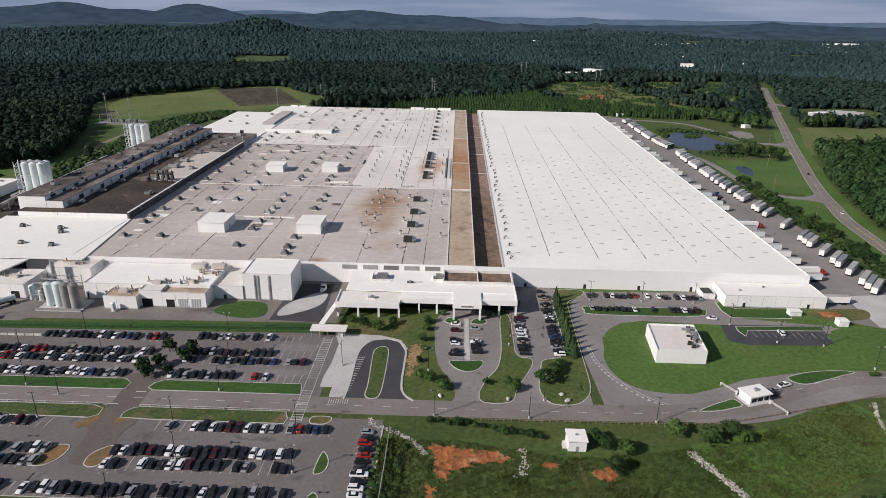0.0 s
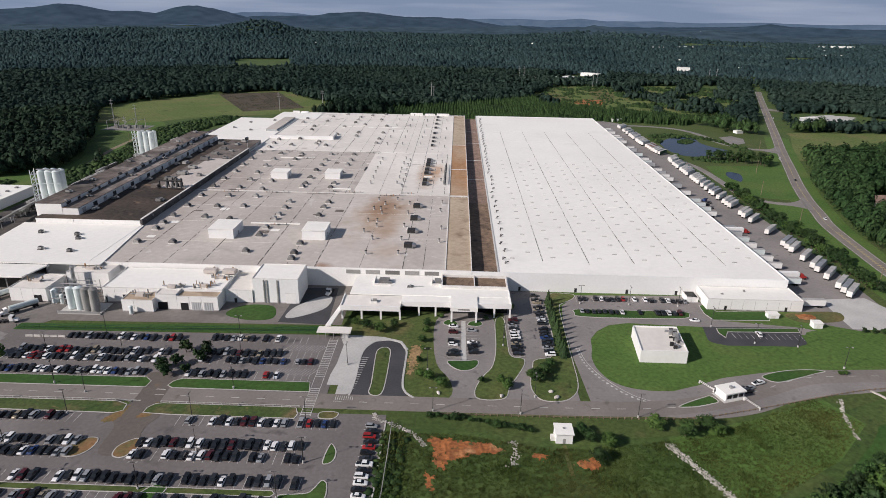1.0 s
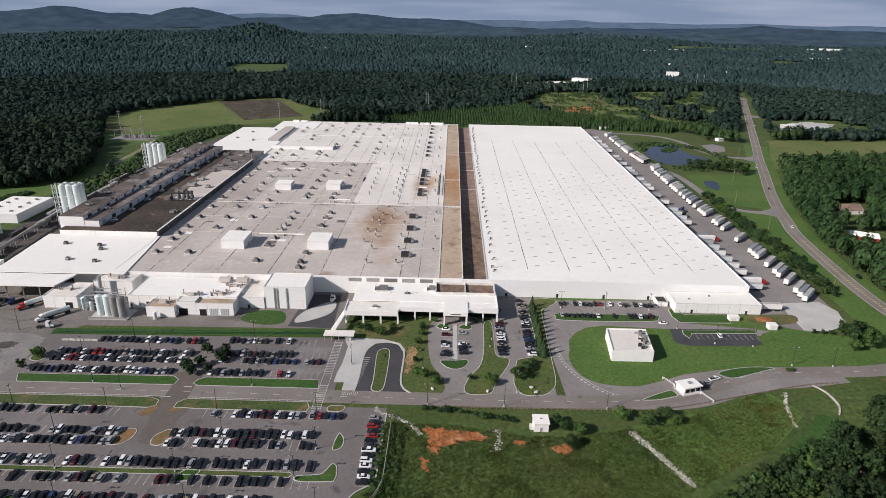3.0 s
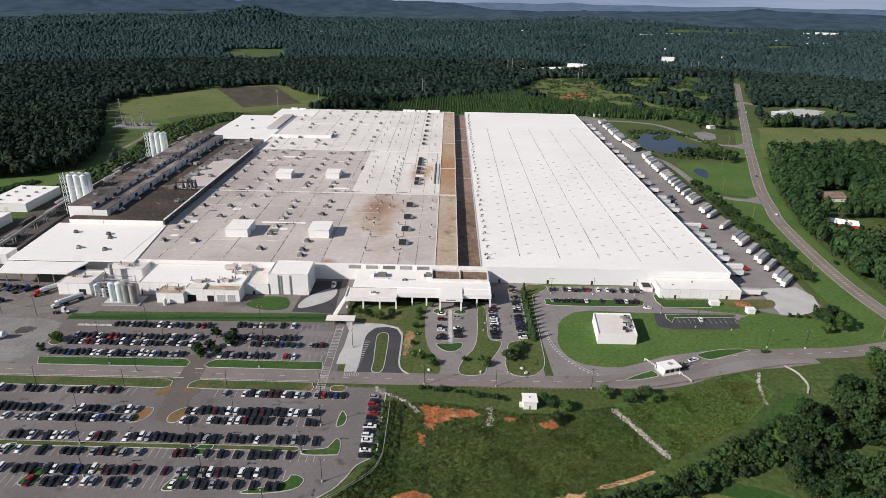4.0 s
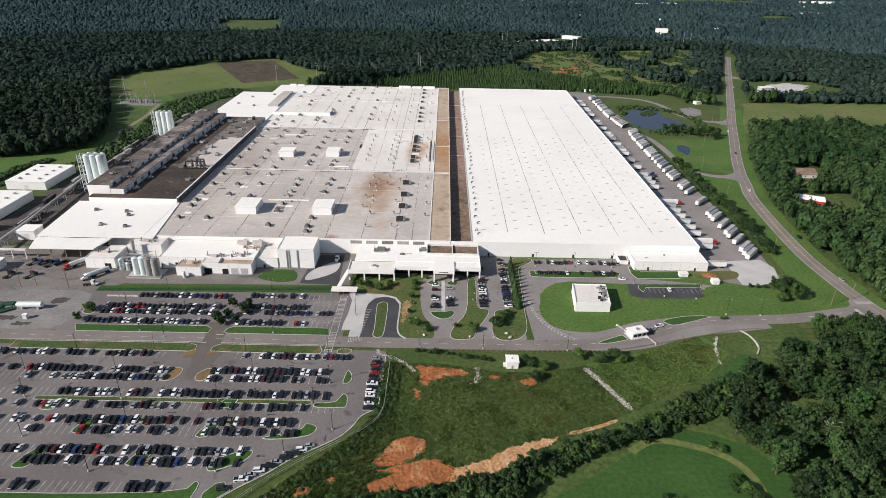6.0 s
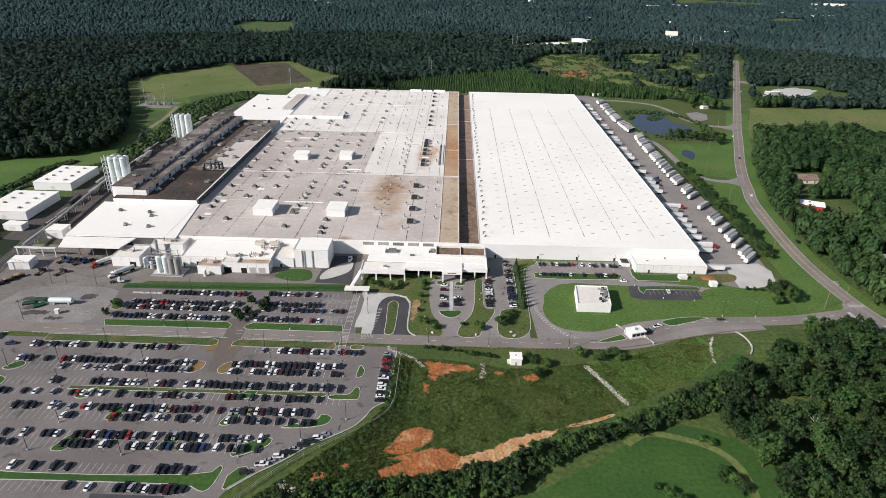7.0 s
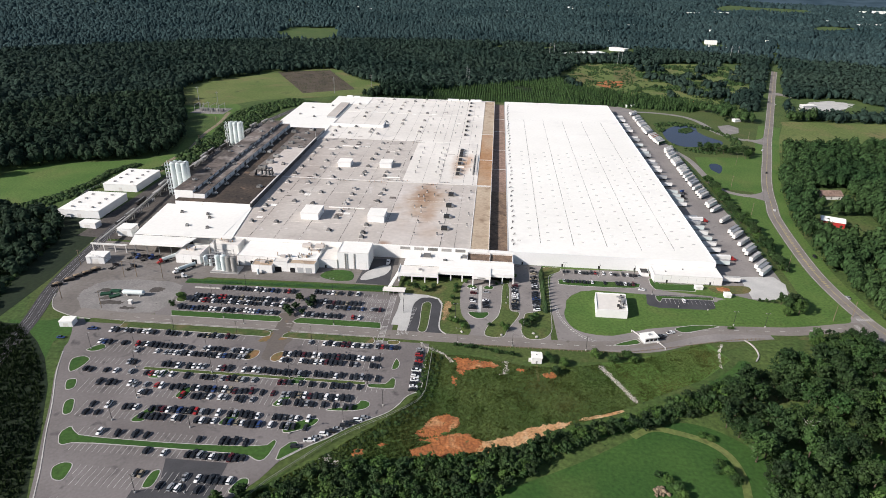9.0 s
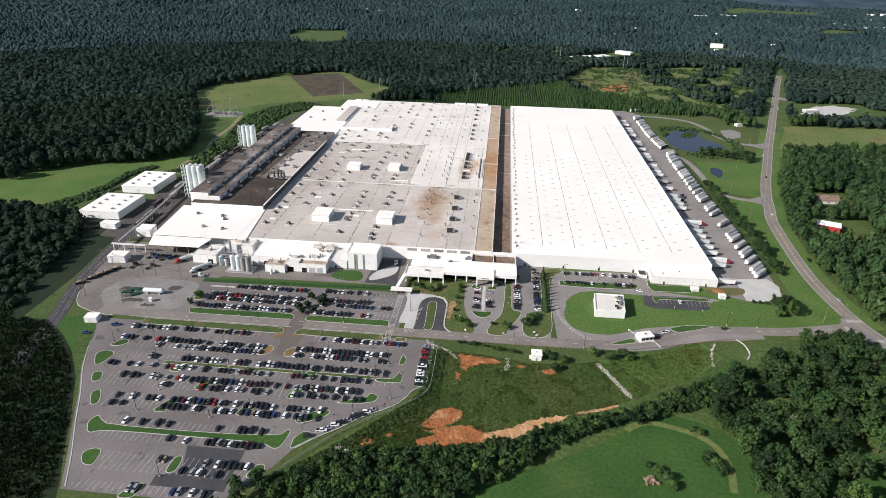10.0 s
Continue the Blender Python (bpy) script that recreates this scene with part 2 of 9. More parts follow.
M = {
    "asphalt": mat("asphalt_weathered", (0.14, 0.125, 0.119), (0.187, 0.169, 0.162), 0.03, 0.8, 0.9, spread=0.1, spots=[(0.12, 0.6, 0.75, (0.07, 0.065, 0.063))]),
    "asphalt_road": mat("asphalt_road", (0.2, 0.182, 0.171), (0.25, 0.229, 0.215), 0.05, 0.7, 0.9, spread=0.08, spots=[(0.2, 0.62, 0.72, (0.14, 0.128, 0.12))]),
    "asphalt_new": mat("asphalt_fresh", (0.05, 0.05, 0.053), (0.065, 0.064, 0.068), 0.1, 1.5, 0.85, spread=0.1),
    "asphalt_yard": mat("asphalt_yard", (0.15, 0.134, 0.12), (0.205, 0.187, 0.17), 0.04, 0.5, 0.9, spread=0.12, spots=[(0.09, 0.6, 0.72, (0.11, 0.1, 0.095))]),
    "concrete": mat("concrete", (0.5, 0.49, 0.46), (0.42, 0.41, 0.39), 0.1, 1.2, 0.85, spread=0.08),
    "lawn": mat("mown_lawn", (0.027, 0.074, 0.013), (0.041, 0.094, 0.017), 0.03, 0.6, 0.95, spread=0.25, bump=0.3, spots=[(0.02, 0.55, 0.78, (0.066, 0.103, 0.025)), (0.12, 0.7, 0.88, (0.075, 0.095, 0.028))]),
    # yellower copy of the lawn, lightened in its colour as sunlit grass
    "verge": mat("verge_grass_sunlit", (0.056, 0.116, 0.021), (0.082, 0.14, 0.03), 0.03, 0.6, 0.95, spread=0.25, bump=0.3, spots=[(0.025, 0.55, 0.75, (0.1, 0.135, 0.036)), (0.1, 0.66, 0.85, (0.125, 0.13, 0.05)), (0.07, 0.68, 0.82, (0.036, 0.08, 0.016))]),
    "garden": mat("garden_grass", (0.058, 0.092, 0.022), (0.085, 0.108, 0.03), 0.04, 0.6, 0.95, spread=0.3, bump=0.4, spots=[(0.06, 0.55, 0.72, (0.12, 0.11, 0.042)), (0.14, 0.64, 0.76, (0.036, 0.066, 0.016))]),
    "grass": mat("rough_grass", (0.05, 0.08, 0.019), (0.072, 0.096, 0.026), 0.02, 0.6, 0.95, spread=0.3, bump=0.4, spots=[(0.05, 0.6, 0.75, (0.1, 0.098, 0.037))]),
    "meadow": mat("wild_meadow", (0.044, 0.08, 0.018), (0.07, 0.104, 0.026), 0.04, 0.45, 0.95, spread=0.35, bump=0.6, spots=[(0.03, 0.58, 0.78, (0.086, 0.088, 0.032)), (0.35, 0.6, 0.7, (0.026, 0.052, 0.012))]),
    "pasture": mat("pasture_grass", (0.085, 0.125, 0.03), (0.125, 0.15, 0.045), 0.015, 0.4, 0.95, spread=0.3, bump=0.4, spots=[(0.025, 0.52, 0.72, (0.15, 0.135, 0.056)), (0.06, 0.6, 0.75, (0.04, 0.072, 0.018))]),
    "kerb": mat("kerb_concrete", (0.52, 0.5, 0.46), (0.38, 0.365, 0.34), 0.2, 1.5, 0.9, spread=0.15),
    "vent_pale": mat("pale_vent", (0.42, 0.41, 0.39), None, 0.3, 2.0, 0.7, spread=0.1),
    # near-black ground green; on the western slope it carries the cloud shade
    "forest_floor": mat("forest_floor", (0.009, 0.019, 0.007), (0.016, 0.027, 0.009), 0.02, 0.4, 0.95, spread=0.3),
    "patchy_grass": mat("patchy_grass", (0.068, 0.09, 0.027), (0.046, 0.082, 0.02), 0.08, 0.8, 0.95, spread=0.3, bump=0.4, spots=[(0.09, 0.54, 0.68, (0.15, 0.115, 0.058)), (0.3, 0.64, 0.74, (0.19, 0.12, 0.06))]),
    "dry_grass": mat("dry_grass", (0.14, 0.115, 0.045), (0.075, 0.095, 0.03), 0.12, 0.8, 0.95, spread=0.25, bump=0.3),
    "sand_clay": mat("sandy_clay", (0.5, 0.3, 0.155), (0.42, 0.225, 0.1), 0.16, 0.9, 0.95, spread=0.3, bump=0.8, spots=[(0.12, 0.56, 0.7, (0.6, 0.42, 0.25)), (0.45, 0.6, 0.7, (0.27, 0.12, 0.05)), (0.22, 0.64, 0.7, (0.075, 0.09, 0.03))]),
    "track": mat("pale_dirt_track", (0.25, 0.205, 0.145), (0.19, 0.16, 0.105), 0.1, 0.8, 0.95, spread=0.25, spots=[(0.15, 0.6, 0.74, (0.1, 0.11, 0.045))]),
    "straw": mat("straw_mulch", (0.36, 0.24, 0.12), (0.26, 0.17, 0.08), 0.3, 1.2, 0.95, spread=0.35, bump=0.6, spots=[(0.2, 0.56, 0.68, (0.06, 0.09, 0.025)), (0.5, 0.6, 0.7, (0.17, 0.11, 0.055))]),
    "clay": mat("red_clay", (0.36, 0.13, 0.043), (0.25, 0.092, 0.034), 0.16, 0.9, 0.95, spread=0.35, bump=0.8, spots=[(0.1, 0.54, 0.7, (0.46, 0.25, 0.12)), (0.45, 0.6, 0.7, (0.22, 0.085, 0.035)), (0.22, 0.64, 0.7, (0.075, 0.09, 0.03))]),
    "worn_dirt": mat("worn_dirt_asphalt", (0.135, 0.115, 0.098), (0.118, 0.103, 0.092), 0.1, 0.8, 0.95, spread=0.1, spots=[(0.12, 0.6, 0.78, (0.2, 0.13, 0.07))]),
    "yard_dirt": mat("oily_yard_dirt", (0.06, 0.053, 0.048), (0.095, 0.084, 0.074), 0.08, 0.6, 0.9, spread=0.25),
    "road_brown": mat("dusty_brown_asphalt", (0.18, 0.16, 0.142), (0.222, 0.198, 0.178), 0.05, 0.7, 0.9, spread=0.08, spots=[(0.2, 0.62, 0.75, (0.12, 0.104, 0.09))]),
    "dirt_orange": mat("orange_dirt", (0.24, 0.13, 0.06), (0.13, 0.11, 0.045), 0.25, 1.0, 0.95, spread=0.25),
    "soil": mat("tilled_soil", (0.062, 0.05, 0.036), (0.095, 0.076, 0.052), 0.05, 0.5, 0.95, spread=0.35, bump=0.9, ribs=1.1),
    "gravel": mat("pale_gravel", (0.25, 0.235, 0.22), (0.19, 0.18, 0.17), 0.08, 0.9, 0.95, spread=0.18, bump=0.3),
    "rock": mat("pale_rock", (0.5, 0.47, 0.43), (0.3, 0.28, 0.25), 0.6, 2.5, 0.9, spread=0.2, per="island"),
    "water": mat("pond_water", (0.003, 0.011, 0.03), (0.004, 0.013, 0.034), 0.05, 0.8, 0.12, spread=0.1, bump=0.05, spec=0.25),
    "roof_white": mat("white_roof_membrane", (0.84, 0.822, 0.765), (0.785, 0.768, 0.712), 0.012, 0.4, 0.75, spread=0.03, spots=[(0.04, 0.62, 0.85, (0.68, 0.66, 0.62))]),
    "roof_grey": mat("grey_roof_membrane", (0.53, 0.488, 0.44), (0.45, 0.408, 0.366), 0.02, 0.35, 0.8, spread=0.07, spots=[(0.05, 0.58, 0.8, (0.33, 0.295, 0.265)), (0.16, 0.64, 0.72, (0.6, 0.57, 0.54))], blobs=[(-190, 165, 34, 110, (0.33, 0.28, 0.245), 0.6), (-188, 60, 16, 60, (0.36, 0.31, 0.27), 0.5), (-135, 70, 26, 45, (0.39, 0.35, 0.315), 0.5)]),
    "roof_pale": mat("pale_roof_membrane", (0.75, 0.715, 0.655), (0.65, 0.615, 0.56), 0.02, 0.35, 0.8, spread=0.05, spots=[(0.05, 0.6, 0.8, (0.53, 0.5, 0.47))], blobs=[(-44, 192, 11, 46, (0.42, 0.27, 0.17), 0.75), (-36, 205, 6, 30, (0.46, 0.24, 0.1), 0.6)]),
    "roof_stained": mat("stained_roof_membrane", (0.58, 0.535, 0.49), (0.5, 0.45, 0.405), 0.02, 0.3, 0.8, spread=0.07, spots=[(0.05, 0.58, 0.8, (0.42, 0.35, 0.285))],
                        blobs=[(-66, 92, 22, 50, (0.39, 0.28, 0.19), 0.85), (-68, 104, 14, 32, (0.28, 0.165, 0.095), 0.75), (-62, 60, 9, 24, (0.36, 0.24, 0.16), 0.6), (-87, 6, 7, 5, (0.25, 0.13, 0.06), 0.8), (-58, 30, 10, 20, (0.45, 0.36, 0.29), 0.6)]),
    "roof_rust": mat("rust_stained_roof", (0.42, 0.3, 0.2), (0.36, 0.2, 0.1), 0.03, 0.4, 0.85, spread=0.15, spots=[(0.02, 0.5, 0.65, (0.36, 0.17, 0.06))]),
    "roof_ballast": mat("brown_roof_ballast", (0.21, 0.145, 0.1), (0.15, 0.105, 0.075), 0.12, 0.5, 0.95, spread=0.35, bump=0.5, spots=[(0.25, 0.55, 0.7, (0.075, 0.055, 0.04))]),
    "roof_brown": mat("brown_roof_gravel", (0.27, 0.185, 0.145), (0.2, 0.14, 0.112), 0.08, 0.5, 0.95, spread=0.3, bump=0.5, spots=[(0.2, 0.58, 0.72, (0.12, 0.085, 0.068))]),
    "roof_tan": mat("tan_roof_membrane", (0.46, 0.37, 0.27), (0.4, 0.31, 0.22), 0.04, 0.5, 0.85, spread=0.12, spots=[(0.1, 0.55, 0.72, (0.24, 0.17, 0.115))]),
    "roof_dark": mat("soot_dark_roof", (0.042, 0.034, 0.028), (0.095, 0.07, 0.052), 0.03, 0.4, 0.9, spread=0.3, spots=[(0.08, 0.6, 0.76, (0.19, 0.13, 0.09)), (0.3, 0.62, 0.7, (0.015, 0.013, 0.012))]),
    "roof_grimy": mat("grimy_brown_roof", (0.14, 0.115, 0.1), (0.06, 0.052, 0.047), 0.03, 0.3, 0.9, spread=0.35, spots=[(0.035, 0.54, 0.7, (0.27, 0.24, 0.215)), (0.11, 0.6, 0.74, (0.2, 0.13, 0.09)), (0.22, 0.62, 0.7, (0.03, 0.026, 0.023))]),
    "roof_sooty": mat("sooty_grey_roof", (0.2, 0.175, 0.155), (0.12, 0.1, 0.088), 0.05, 0.4, 0.9, spread=0.2, spots=[(0.08, 0.55, 0.72, (0.06, 0.05, 0.044)), (0.2, 0.66, 0.75, (0.33, 0.3, 0.27))]),
    # parapet wall: east-face shade put into the colour, with pale weathered spots
    "wall_shaded": mat("wall_shade_painted", (0.1, 0.095, 0.093), (0.06, 0.056, 0.055), 0.12, 0.8, 0.8, spread=0.3, spots=[(0.2, 0.58, 0.7, (0.3, 0.29, 0.28)), (0.5, 0.6, 0.7, (0.02, 0.02, 0.02))]),
    "wall_sooty": mat("soot_streaked_wall", (0.5, 0.49, 0.47), (0.36, 0.345, 0.33), 0.08, 0.8, 0.75, spread=0.12, spots=[(0.15, 0.55, 0.7, (0.14, 0.125, 0.115))]),
    "seam": mat("tarred_seam", (0.05, 0.046, 0.043), (0.62, 0.6, 0.56), 0.22, 2.0, 0.8, spread=0.15, lo=0.47, hi=0.58),
    "wall_white": mat("white_metal_cladding", (0.79, 0.79, 0.77), (0.74, 0.74, 0.72), 0.05, 0.8, 0.55, spread=0.03),
    "wall_plain": mat("white_wall", (0.8, 0.79, 0.76), (0.75, 0.74, 0.71), 0.06, 0.8, 0.7, spread=0.03, spots=[(0.2, 0.66, 0.8, (0.66, 0.63, 0.57))]),
    "wall_grey": mat("grey_cladding", (0.42, 0.43, 0.43), (0.36, 0.37, 0.37), 0.05, 0.8, 0.6, spread=0.05, ribs=6.0, bump=0.25),
    "trim": mat("pale_trim", (0.72, 0.7, 0.66), None, 0.2, 1.0, 0.7, spread=0.05),
    "dark": mat("dark_metal", (0.035, 0.035, 0.036), (0.05, 0.048, 0.045), 0.5, 2.0, 0.6, 0.3, spread=0.2),
    # near-black paint for the shade inside openings
    "black": mat("black_opening_shade", (0.012, 0.012, 0.013), (0.016, 0.016, 0.017), 0.5, 2.0, 0.8, spread=0.1),
    "steel": mat("galvanised_steel", (0.46, 0.46, 0.455), (0.36, 0.36, 0.355), 0.3, 2.0, 0.45, 0.6, spread=0.12),
    "fan_pale": mat("pale_fan_housing", (0.36, 0.35, 0.33), (0.25, 0.24, 0.225), 0.3, 1.5, 0.7, 0.2, spread=0.2, per="object", prange=(0.5, 1.35)),
    "fan_grey": mat("weathered_fan_housing", (0.3, 0.295, 0.28), (0.22, 0.215, 0.2), 0.15, 1.5, 0.7, 0.2, spread=0.12, per="object"),
    "silo_white": mat("silo_white", (0.66, 0.72, 0.7), (0.56, 0.62, 0.605), 0.1, 0.8, 0.45, spread=0.06),
    "glass": mat("dark_glass", (0.014, 0.017, 0.02), None, 0.5, 2.0, 0.08, spread=0.1, spec=0.6),
    "tyre": mat("black_rubber", (0.018, 0.018, 0.018), None, 0.5, 4.0, 0.85, spread=0.1),
    "line": mat("white_road_paint", (0.56, 0.55, 0.52), (0.34, 0.33, 0.31), 0.25, 2.0, 0.8, spread=0.12),
    "yellow": mat("yellow_road_paint", (0.5, 0.4, 0.17), (0.36, 0.3, 0.15), 0.3, 2.0, 0.8, spread=0.12),
    "bark": mat("bark", (0.1, 0.075, 0.055), (0.07, 0.055, 0.04), 0.6, 3.0, 0.95, spread=0.25),
    "wood": mat("weathered_wood", (0.24, 0.18, 0.12), (0.17, 0.13, 0.09), 0.6, 2.0, 0.9, spread=0.2, per="island"),
    "red": mat("barn_red", (0.4, 0.035, 0.03), (0.34, 0.03, 0.027), 0.4, 2.0, 0.6, spread=0.08),
    "leaf": mat("broad_leaves", (0.02, 0.05, 0.0135), (0.035, 0.068, 0.017), 0.06, 0.8, 0.7, spread=0.35, per="object", prange=(0.6, 1.35), spec=0.2),
    "leaf_light": mat("light_leaves", (0.038, 0.082, 0.017), (0.058, 0.102, 0.023), 0.06, 0.8, 0.7, spread=0.35, per="object", prange=(0.75, 1.25), spec=0.2),
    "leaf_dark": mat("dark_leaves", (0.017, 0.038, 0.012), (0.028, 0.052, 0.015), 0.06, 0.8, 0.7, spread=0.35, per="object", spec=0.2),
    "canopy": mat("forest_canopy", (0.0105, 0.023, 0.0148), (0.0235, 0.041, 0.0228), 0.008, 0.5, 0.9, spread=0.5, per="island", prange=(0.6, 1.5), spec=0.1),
    # mid and far canopy: distance haze put into the greens as blue
    "canopy_mid": mat("mid_canopy_hazed", (0.0155, 0.031, 0.0245), (0.0295, 0.0495, 0.0365), 0.006, 0.4, 0.9, spread=0.5, per="island", prange=(0.75, 1.25), spec=0.08),
    "canopy_far": mat("far_canopy_hazed", (0.018, 0.035, 0.037), (0.031, 0.053, 0.053), 0.0045, 0.25, 0.9, spread=0.4, per="island", prange=(0.78, 1.25), spec=0.05),
    # lighter copy of canopy: sunlight put in here, cloud shade into the other
    "canopy_sunny": mat("sunlit_canopy", (0.018, 0.042, 0.015), (0.038, 0.068, 0.023), 0.012, 0.5, 0.9, spread=0.45, per="island", prange=(0.6, 1.5), spec=0.1),
    # brush colour darkened to paint the cloud shade on the slope
    "brush": mat("brush_cloud_shaded", (0.011, 0.022, 0.008), (0.02, 0.033, 0.011), 0.03, 0.6, 0.95, spread=0.4, per="island", spec=0.1),
    "pine": mat("pine_needles", (0.018, 0.04, 0.012), (0.028, 0.055, 0.015), 0.05, 0.9, 0.8, spread=0.3, per="island", spec=0.15),
    "shrub": mat("shrub_leaves", (0.018, 0.04, 0.012), (0.034, 0.058, 0.017), 0.1, 0.9, 0.8, spread=0.35, per="island", spec=0.15),
}

# ---- ground ----


def hill(x, y):
    """Height of the land: level round the plant, rolling further off, with a wooded cone far behind."""
    r = math.hypot(x, y + 100)
    k = max(0.0, min(1.0, (r - 1100) / 1600))
    h = k * (10 + 18 * noise.noise((x / 700, y / 700, 0.3)) + 7 * noise.noise((x / 260, y / 260, 4.1)))
    h += 44 * math.exp(-((x + 850) / 150) ** 2 - ((y - 2430) / 200) ** 2) + 26 * math.exp(-((x - 800) / 500) ** 2 - ((y - 3000) / 220) ** 2)
    return max(h, 0.0) - 0.02


def build_ground():
    rings = [0, 150, 300, 450, 600, 800, 1000, 1150, 1300, 1450, 1600, 1800, 2000, 2200, 2400, 2600, 2800, 3000, 3200, 3400, 3600, 3800, 4000, 4200, 4350, 4450, 4550]
    n = 288
    v, f = [(0, 0, -0.02)], []
    for r in rings[1:]:
        for i in range(n):
            a = 2 * math.pi * i / n
            x, y = r * math.cos(a), r * math.sin(a)
            v.append((x, y, hill(x, y)))
    for i in range(n):
        f.append((0, 1 + i, 1 + (i + 1) % n))
    for k in range(len(rings) - 2):
        a, b = 1 + k * n, 1 + (k + 1) * n
        f += [(a + i, b + i, b + (i + 1) % n, a + (i + 1) % n) for i in range(n)]
    geo = Geo()
    geo.add(v, f)
    single("ground", geo, M["meadow"], "green rough grassland reaching to the wooded horizon", "ground", kind="structure", smooth=True)


build_ground()


def sheet(name, poly, z, material, label, category="ground", smooth_outline=True, kind="structure", steps=5):
    pts = curve_pts(poly, True, steps) if smooth_outline else poly
    return single(name, slab(pts, z), M[material], label, category, kind=kind)


def ragged(poly, amount, seed, step=4.0):
    """Roughens an outline."""
    pts = curve_pts(poly, True, 8)
    r = random.Random(seed)
    return [(x + r.uniform(-amount, amount), y + r.uniform(-amount, amount)) for x, y in pts]


def ribbon_ring(pts, width):
    left, right = ribbon_poly(pts, width)
    return left + right[::-1]


# woodland floors, fields and clearings
FIELD_BACK = [(-432, 430), (-470, 500), (-482, 551), (-462, 600), (-438, 632), (-385, 690), (-309, 750), (-240, 660), (-173, 594), (-199, 547), (-274, 505), (-337, 480), (-375, 440)]
FIELD_SOIL = [(-390, 697), (-306, 730), (-228, 574), (-297, 530)]
MEADOW_W = [(-560, 50), (-545, 110), (-470, 118), (-458, 148), (-432, 168), (-392, 180), (-362, 196), (-346, 216), (-350, 250), (-357, 274), (-372, 318), (-388, 345), (-428, 412), (-420, 446), (-366, 446), (-345, 400), (-336, 320), (-326, 262), (-322, 210), (-334, 172), (-356, 160), (-366, 143), (-368, 112), (-372, 86), (-381, 74), (-393, 62), (-440, 55)]
CLEARING = [(106, 780), (150, 890), (200, 908), (264, 903), (353, 940), (459, 960), (500, 935), (404, 684), (337, 587), (262, 535), (200, 570), (140, 613), (96, 707)]
FIELD_E = [(306, 322), (357, 440), (372, 468), (440, 470), (580, 478), (720, 460), (700, 318), (560, 308), (438, 322), (415, 344), (365, 330), (330, 326)]
STRIP_FAR = [(-568, 1190), (-560, 1335), (-450, 1360), (-398, 1230), (-405, 1090), (-475, 1060)]
sheet("ground_lawn", [(-238, -112), (-280, -95), (-300, -40), (-310, 60), (-318, 200), (-310, 330), (-240, 500), (-60, 520), (160, 540), (300, 520), (330, 420), (250, 200), (222, 60), (214, -60), (150, -76), (60, -112), (-20, -112), (-45, -160), (-100, -225), (-190, -236)], 0.0, "grass", "rough mown grass round the plant")
sheet("field_back", FIELD_BACK, 0.048, "pasture", "pale green field before the woods", "field")
sheet("field_soil", FIELD_SOIL, 0.07, "soil", "dark tilled soil patch in a field", "field", False)
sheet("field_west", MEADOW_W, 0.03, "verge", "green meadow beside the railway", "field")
sheet("clearing_back", CLEARING, 0.036, "pasture", "scrubby cleared land with bare orange soil", "field")
sheet("field_east", FIELD_E, 0.03, "pasture", "green pasture beside the highway", "field")
sheet("field_far", STRIP_FAR, 0.5, "dry_grass", "pale far clearing in the woods", "field")
TAN = [[(106, 727), (118, 770), (132, 796), (152, 764), (151, 700), (122, 698)], [(206, 840), (226, 880), (238, 784), (206, 696), (196, 745)], [(275, 538), (283, 577), (291, 570), (287, 540)], [(169, 541), (170, 565), (191, 588), (182, 547)]]
for k, poly in enumerate(TAN):
    sheet("bare_soil", ragged(poly, 3, 2 + k), 0.08, "dry_grass" if k < 2 else "clay", "worn straw-coloured scar in the clearing" if k < 2 else "bare orange clay patch in the clearing", "soil", False)

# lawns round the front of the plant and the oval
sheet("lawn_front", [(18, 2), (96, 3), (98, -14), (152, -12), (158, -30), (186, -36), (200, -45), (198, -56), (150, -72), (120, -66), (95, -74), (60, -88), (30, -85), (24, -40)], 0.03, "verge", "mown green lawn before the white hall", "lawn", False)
sheet("lawn_south", [(-75, -250), (-45, -222), (-5, -202), (30, -182), (62, -160), (82, -152), (104, -164), (118, -195), (125, -260), (60, -330), (-20, -300)], 0.03, "lawn", "smooth mown lawn below the tree belt", "lawn")
sheet("lawn_southeast", [(112, -180), (150, -160), (170, -175), (160, -210), (120, -215)], 0.045, "lawn", "small lawn among the trees", "lawn")
sheet("lawn_corner", [(-284, -104), (-262, -102), (-245, -92), (-236, -104), (-246, -122), (-238, -142), (-246, -144), (-266, -130)], 0.03, "lawn", "mown verge beside the lot", "lawn", False)

